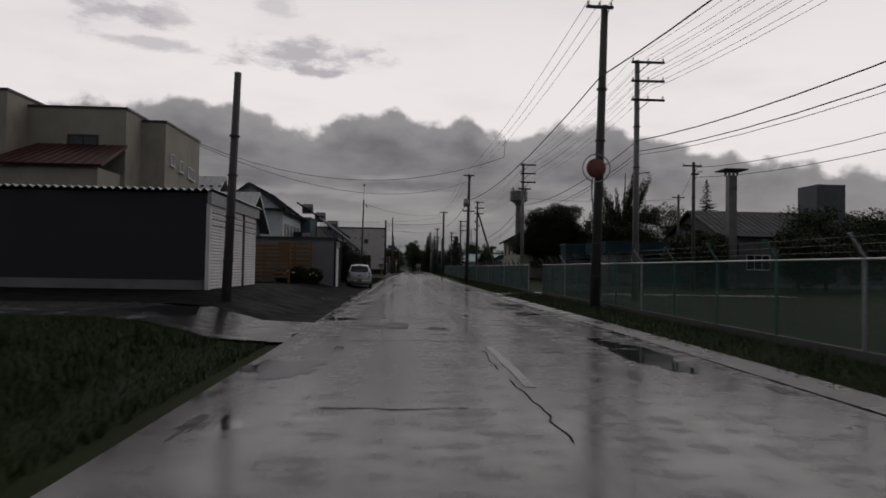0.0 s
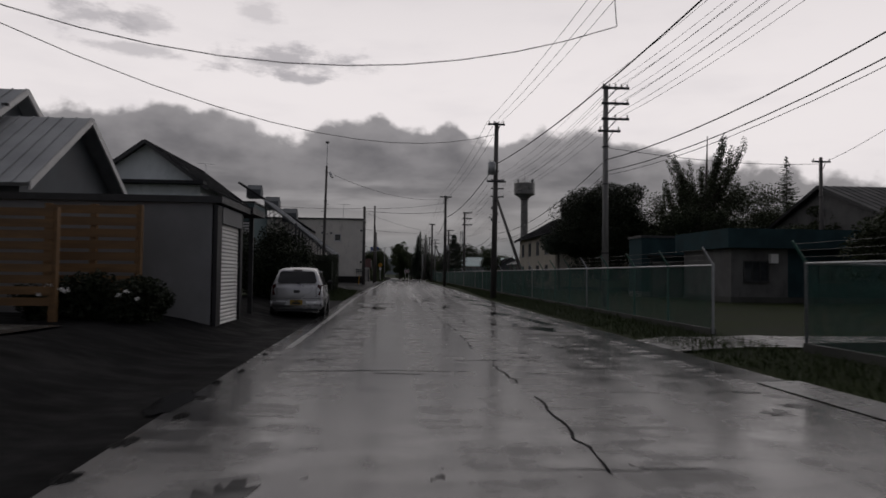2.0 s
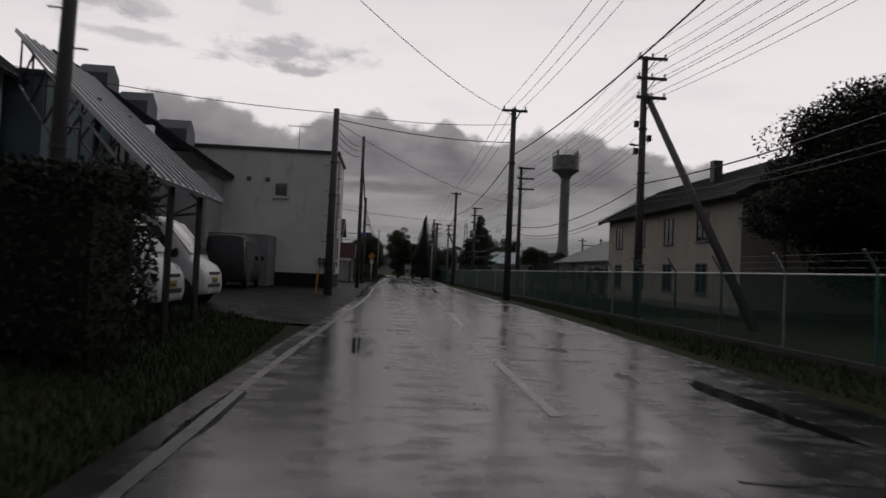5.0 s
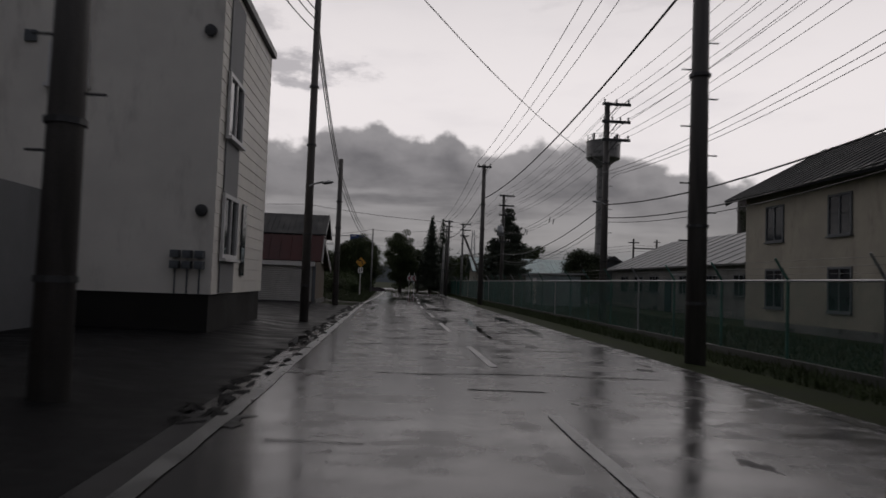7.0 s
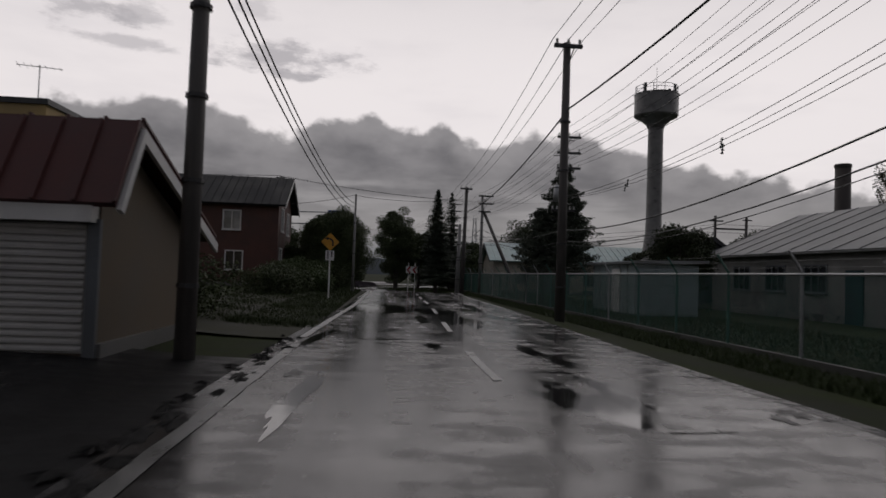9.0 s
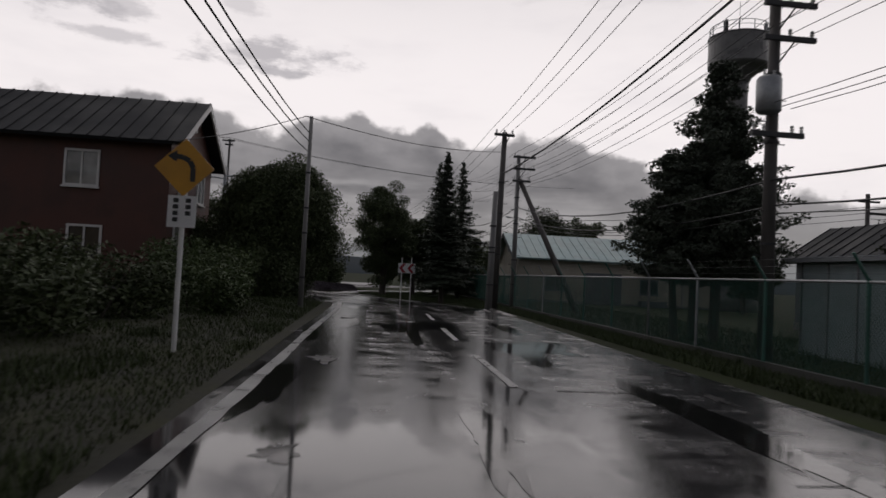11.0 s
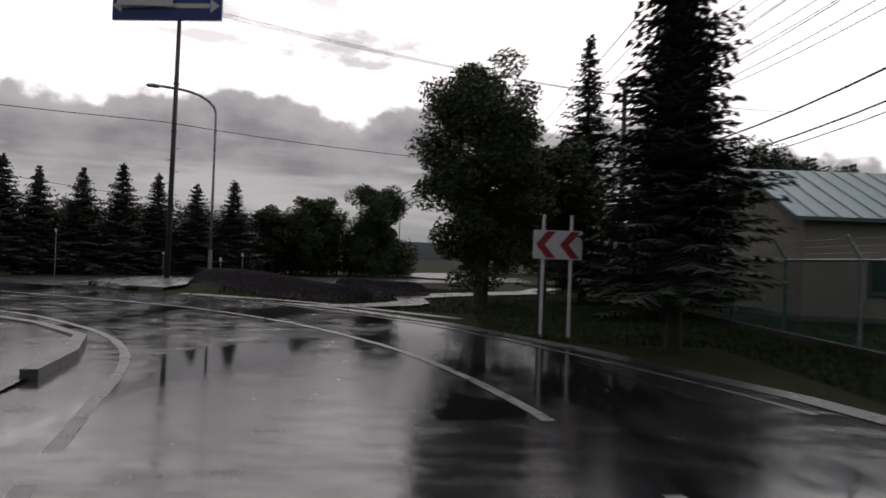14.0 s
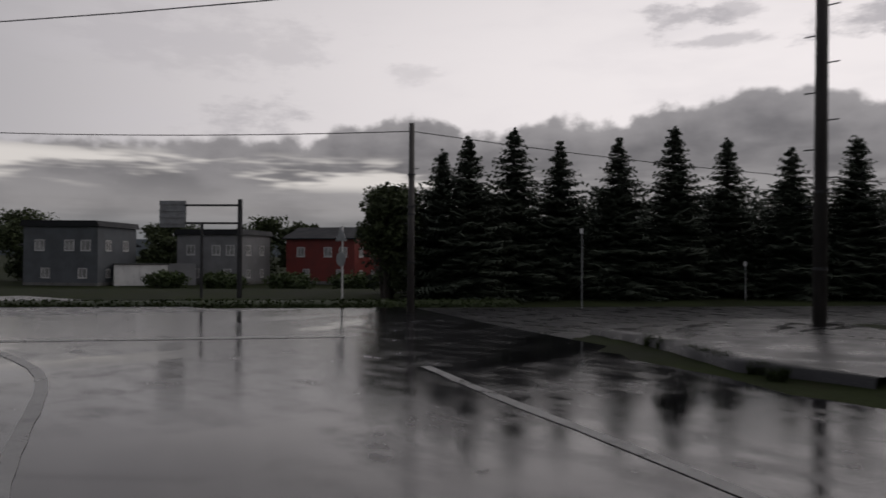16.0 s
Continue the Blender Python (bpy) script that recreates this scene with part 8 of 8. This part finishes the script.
def hatchback(x, y, yaw, paint):
    """A small five-door hatchback, front towards +y, tail towards -y; 3.7 m long."""
    car = thing("parked_car", "small silver hatchback parked half on the verge, wet", "car", pose(x, y, 0.02, 0, 0, yaw))
    bm = bmesh.new()
    shell(bm, [(-1.80, 0.60, 0.40, 0.86, 0.5), (-1.765, 0.72, 0.30, 0.93, 0.6), (-1.70, 0.79, 0.24, 0.985, 0.66), (-1.685, 0.80, 0.24, 1.06, 0.66), (-1.60, 0.815, 0.22, 1.26, 0.635), (-1.51, 0.82, 0.21, 1.43, 0.61),
               (-1.36, 0.825, 0.2, 1.50, 0.60), (-0.9, 0.83, 0.2, 1.525, 0.605), (-0.3, 0.83, 0.2, 1.53, 0.605), (0.15, 0.83, 0.2, 1.49, 0.60), (0.42, 0.83, 0.2, 1.38, 0.605), (0.75, 0.825, 0.2, 1.18, 0.645),
               (1.02, 0.82, 0.2, 1.01, 0.69), (1.06, 0.82, 0.2, 0.97, 0.69), (1.4, 0.80, 0.2, 0.91, 0.6), (1.66, 0.76, 0.22, 0.80, 0.5), (1.80, 0.68, 0.27, 0.66, 0.5), (1.86, 0.56, 0.33, 0.56, 0.4)])
    body = part("body", bm, paint, car, "silver painted body with rounded roof", smooth=True)
    rear = pane("rear_window", [(-0.57, -1.722, 1.05), (0.57, -1.722, 1.05), (0.60, -1.69, 1.12), (0.53, -1.575, 1.37), (0.46, -1.55, 1.41), (-0.46, -1.55, 1.41), (-0.53, -1.575, 1.37), (-0.60, -1.69, 1.12)], CAR_GLASS, car)
    bm = bmesh.new()
    tube(bm, (0.02, -1.735, 1.04), (0.20, -1.79, 0.95), 0.013, 0.01, 6)
    part("wiper", bm, BLACK_TRIM, rear)
    quick("high_stop_lamp", TAIL_RED, car, (-0.13, 0.13, -1.54, -1.50, 1.435, 1.465))

    def flank(z):
        return 0.806 - (z - 0.94) * 0.40
    for sd in (-1, 1):
        for yy in ((-1.18, -0.36, -1.06, -0.40), (-0.28, 0.66, -0.30, 0.22)):
            y0, y1, t0, t1 = yy
            c = [(sd * (flank(0.98) + 0.006), y0, 0.98), (sd * (flank(0.98) + 0.006), y1, 0.98), (sd * (flank(1.39) + 0.006), t1, 1.39), (sd * (flank(1.39) + 0.006), t0, 1.39)]
            pane("side_window", c if sd > 0 else c[::-1], CAR_GLASS, car)
        c = [(sd * (flank(0.985) + 0.004), -1.42, 1.0), (sd * (flank(0.985) + 0.004), -1.24, 0.985), (sd * (flank(1.33) + 0.004), -1.13, 1.33), (sd * (flank(1.30) + 0.004), -1.26, 1.30)]
        pane("quarter_window", c if sd > 0 else c[::-1], CAR_GLASS, car)
        bm = bmesh.new()
        for y0, y1 in ((-1.10, -0.38), (-0.32, 0.30)):
            box(bm, min(sd * 0.615, sd * 0.655), max(sd * 0.615, sd * 0.655), y0, y1, 1.385, 1.43)
        part("rain_visor", bm, paint, car, "grey window visor")
        bm = bmesh.new()
        box(bm, sd * 0.90 - 0.09, sd * 0.90 + 0.09, 0.60, 0.74, 0.99, 1.13)
        bmesh.ops.bevel(bm, geom=bm.edges[:], offset=0.035, segments=3, affect="EDGES")
        part("door_mirror", bm, BLACK_TRIM, car, smooth=True)
        lamp = [(0.60, -1.785, 0.70), (0.715, -1.785, 0.66), (0.735, -1.74, 0.98), (0.64, -1.745, 1.02)]
        side = [(0.715, -1.785, 0.66), (0.812, -1.62, 0.74), (0.808, -1.52, 1.00), (0.735, -1.74, 0.98)]
        for quad in (lamp, side):
            c = [(sd * p[0], p[1], p[2]) for p in quad]
            pane("tail_lamp", c if sd > 0 else c[::-1], TAIL_RED, car, 0.02)
        c = [(sd * 0.46, 1.83, 0.60), (sd * 0.70, 1.70, 0.62), (sd * 0.74, 1.48, 0.82), (sd * 0.52, 1.70, 0.79)]
        pane("headlamp", c[::-1] if sd > 0 else c, LENS_CLEAR, car, 0.02)
        for yy in (-1.20, -0.33, 0.70):
            quick("door_gap", SEAM, car, (min(sd * 0.826, sd * 0.834), max(sd * 0.826, sd * 0.834), yy, yy + 0.012, 0.34, 0.92))
        for yy in (-0.52, 0.32):
            bm = bmesh.new()
            box(bm, min(sd * 0.825, sd * 0.852), max(sd * 0.825, sd * 0.852), yy - 0.17, yy, 0.83, 0.865)
            bmesh.ops.bevel(bm, geom=bm.edges[:], offset=0.01, segments=2, affect="EDGES")
            part("door_handle", bm, paint, car)
        quick("sill", BLACK_TRIM, car, (min(sd * 0.74, sd * 0.80), max(sd * 0.74, sd * 0.80), -0.8, 0.8, 0.16, 0.24))
        for yy in (-1.13, 1.14):
            bm = bmesh.new()
            lathe_at(bm, [(0.02, 0.0), (0.33, 0.0), (0.335, 0.008), (0.31, 0.014)], pose(sd * 0.822, yy, 0.30, 0, 90 * sd, 0), seg=28)
            part("wheel_arch", bm, BLACK_TRIM, car)
            wheel(car, sd * 0.765, yy, 0.285, sd)
    bm = bmesh.new()
    box(bm, -0.79, 0.79, -1.86, -1.45, 0.26, 0.56)
    bmesh.ops.bevel(bm, geom=bm.edges[:], offset=0.07, segments=4, affect="EDGES")
    bumper = part("rear_bumper", bm, paint, car, smooth=True)
    quick("bumper_shadow_line", SEAM, bumper, (-0.74, 0.74, -1.80, -1.76, 0.565, 0.578))
    quick("bumper_lip", BLACK_TRIM, car, (-0.66, 0.66, -1.82, -1.5, 0.17, 0.262))
    pane("plate_recess", [(-0.36, -1.868, 0.36), (0.36, -1.868, 0.36), (0.25, -1.866, 0.535), (-0.25, -1.866, 0.535)], LENS_CLEAR, bumper, 0.01)
    plate = quick("number_plate", PLATE_YELLOW, car, (-0.19, 0.19, -1.892, -1.872, 0.375, 0.53), label="yellow number plate")
    quick("plate_bars", SIGN_BLACK, plate, (-0.13, 0.13, -1.896, -1.893, 0.395, 0.455), (-0.07, 0.07, -1.896, -1.893, 0.48, 0.51))
    quick("tailgate_badge", BLACK_TRIM, car, (-0.09, 0.09, -1.815, -1.79, 0.74, 0.83))
    quick("tailgate_gap", SEAM, car, (-0.60, -0.588, -1.80, -1.79, 0.57, 0.9), (0.588, 0.60, -1.80, -1.79, 0.57, 0.9))
    pane("windscreen", [(-0.60, 1.03, 1.02), (-0.53, 0.40, 1.42), (0.53, 0.40, 1.42), (0.60, 1.03, 1.02)], CAR_GLASS, car)
    bm = bmesh.new()
    tube(bm, (-0.3, -1.3, 1.52), (-0.32, -1.5, 1.62), 0.006, 0.003, 5)
    part("roof_aerial", bm, BLACK_TRIM, car)
    return car


hatchback(-3.72, 44.4, 2.5, CAR_PAINT)


def kei_van(x, y, yaw, paint, label):
    """A small upright van with a short sloping nose towards +y."""
    van = thing("parked_van", label, "van", pose(x, y, land(x, y) - 0.02, 0, 0, yaw), "vans under the carport")
    bm = bmesh.new()
    shell(bm, [(-1.66, 0.66, 0.3, 1.80, 0.58), (-1.58, 0.72, 0.22, 1.86, 0.62), (-0.4, 0.735, 0.2, 1.90, 0.64), (0.5, 0.735, 0.2, 1.88, 0.64), (0.72, 0.735, 0.2, 1.78, 0.635), (1.05, 0.73, 0.2, 1.42, 0.65),
               (1.28, 0.725, 0.2, 1.12, 0.67), (1.32, 0.72, 0.2, 0.99, 0.67), (1.52, 0.70, 0.22, 0.88, 0.6), (1.62, 0.66, 0.24, 0.74, 0.5), (1.66, 0.58, 0.3, 0.62, 0.4)])
    part("body", bm, paint, van, smooth=True)
    pane("windscreen", [(-0.60, 1.315, 1.10), (-0.55, 0.735, 1.775), (0.55, 0.735, 1.775), (0.60, 1.315, 1.10)], CAR_GLASS, van)

    def flank(z):
        return 0.712 - (z - 0.94) * 0.085 + 0.006
    for sd in (-1, 1):
        for y0, y1, t0, t1 in ((-0.02, 1.06, -0.02, 0.62), (-1.36, -0.12, -1.30, -0.12)):
            c = [(sd * flank(1.0), y0, 1.0), (sd * flank(1.0), y1, 1.0), (sd * flank(1.66), t1, 1.66), (sd * flank(1.66), t0, 1.66)]
            pane("side_window", c if sd > 0 else c[::-1], CAR_GLASS, van)
        c = [(sd * 0.36, 1.655, 0.64), (sd * 0.62, 1.60, 0.64), (sd * 0.66, 1.50, 0.86), (sd * 0.40, 1.57, 0.84)]
        pane("headlamp", c[::-1] if sd > 0 else c, LENS_CLEAR, van, 0.02)
        quick("door_gap", SEAM, van, (min(sd * 0.731, sd * 0.739), max(sd * 0.731, sd * 0.739), -0.07, -0.055, 0.3, 0.94))
        quick("door_handle", BLACK_TRIM, van, (min(sd * 0.73, sd * 0.755), max(sd * 0.73, sd * 0.755), 0.05, 0.2, 0.86, 0.9))
        bm = bmesh.new()
        box(bm, sd * 0.82 - 0.06, sd * 0.82 + 0.06, 1.02, 1.12, 1.0, 1.2)
        bmesh.ops.bevel(bm, geom=bm.edges[:], offset=0.03, segments=2, affect="EDGES")
        part("door_mirror", bm, BLACK_TRIM, van)
        for yy in (-1.1, 1.12):
            bm = bmesh.new()
            lathe_at(bm, [(0.02, 0.0), (0.32, 0.0), (0.325, 0.008), (0.3, 0.012)], pose(sd * 0.728, yy, 0.28, 0, 90 * sd, 0), seg=24)
            part("wheel_arch", bm, BLACK_TRIM, van)
            wheel(van, sd * 0.665, yy, 0.27, sd)
    quick("grille", BLACK_TRIM, van, (-0.32, 0.32, 1.6, 1.672, 0.66, 0.72))
    quick("lower_grille", BLACK_TRIM, van, (-0.42, 0.42, 1.6, 1.672, 0.38, 0.46))
    plate = quick("number_plate", PLATE_YELLOW, van, (-0.16, 0.16, 1.66, 1.68, 0.48, 0.6))
    quick("plate_bars", SIGN_BLACK, plate, (-0.11, 0.11, 1.681, 1.684, 0.5, 0.55))
    return van


kei_van(-6.7, 65.6, -92, VAN_PAINT, "small white van half hidden behind the hedge")
kei_van(-6.55, 67.5, -94, VAN_PAINT, "small white van nosed out of the carport")
kei_van(-6.6, 70.6, -93, VAN_PAINT, "white van at the end of the carport")
kei_van(-6.8, 81.0, 0, BLACK_TRIM, "dark van beyond the carport")
kei_van(-9.6, 99.0, 180, GREY_WALL, "grey van beside the far garage")
kei_van(-6.7, 43.2, 180, BLACK_TRIM, "dark car in the shade of the carport")


# down the far road: a lattice mast and a sign arm
lm = thing("radio_mast", "tall thin lattice radio mast far down the road", "mast", pose(27.0, 300.0, land(27, 300)))
for sx_, sy_ in ((-1, -1), (1, -1), (1, 1), (-1, 1)):
    bm = bmesh.new()
    tube(bm, (sx_ * 1.1, sy_ * 1.1, 0), (sx_ * 0.35, sy_ * 0.35, 21), 0.12, 0.09, 6)
    part("leg", bm, GALV, lm)
for k in range(9):
    w0, w1 = 1.1 - 0.075 * k, 1.1 - 0.075 * (k + 1)
    for f in (0, 1):
        bm = bmesh.new()
        a, b = (-w0, w1) if f else (w0, -w1)
        tube(bm, (a, -w0, k * 2.3), (b, -w1, k * 2.3 + 2.3), 0.05, 0.05, 4)
        part("brace", bm, GALV, lm)
sa = thing("overhead_sign", "far grey sign arm over the road", "road sign", pose(6.5, 232.0, land(6, 232)))
bm = bmesh.new()
tube(bm, (0, 0, 0), (0, 0, 6.6), 0.12, 0.1, 8)
part("post", bm, GALV, sa)
bm = bmesh.new()
tube(bm, (0, 0, 6.0), (-4.6, 0, 6.0), 0.07, 0.06, 6)
part("arm", bm, GALV, sa)
quick("panel", STEEL_DARK, sa, (-4.9, -3.6, -0.06, -0.02, 5.2, 6.2))


# low white outbuilding between the far houses
ob = thing("outbuilding", "low white outbuilding with a flat dark roof edge", "shed", pose(-81.2, 184.4, -1.95, 0, 0, 65.7))
quick("wall", WHITE_PAINT, ob, (-4.1, 1.2, 0, 2.4, -0.2, 2.25))
quick("lean_to", GREY_WALL, ob, (1.21, 4.1, 0.2, 2.4, -0.2, 2.35))
quick("roof_edge", STEEL_DARK, ob, (-4.2, 1.3, -0.1, 2.5, 2.26, 2.36))
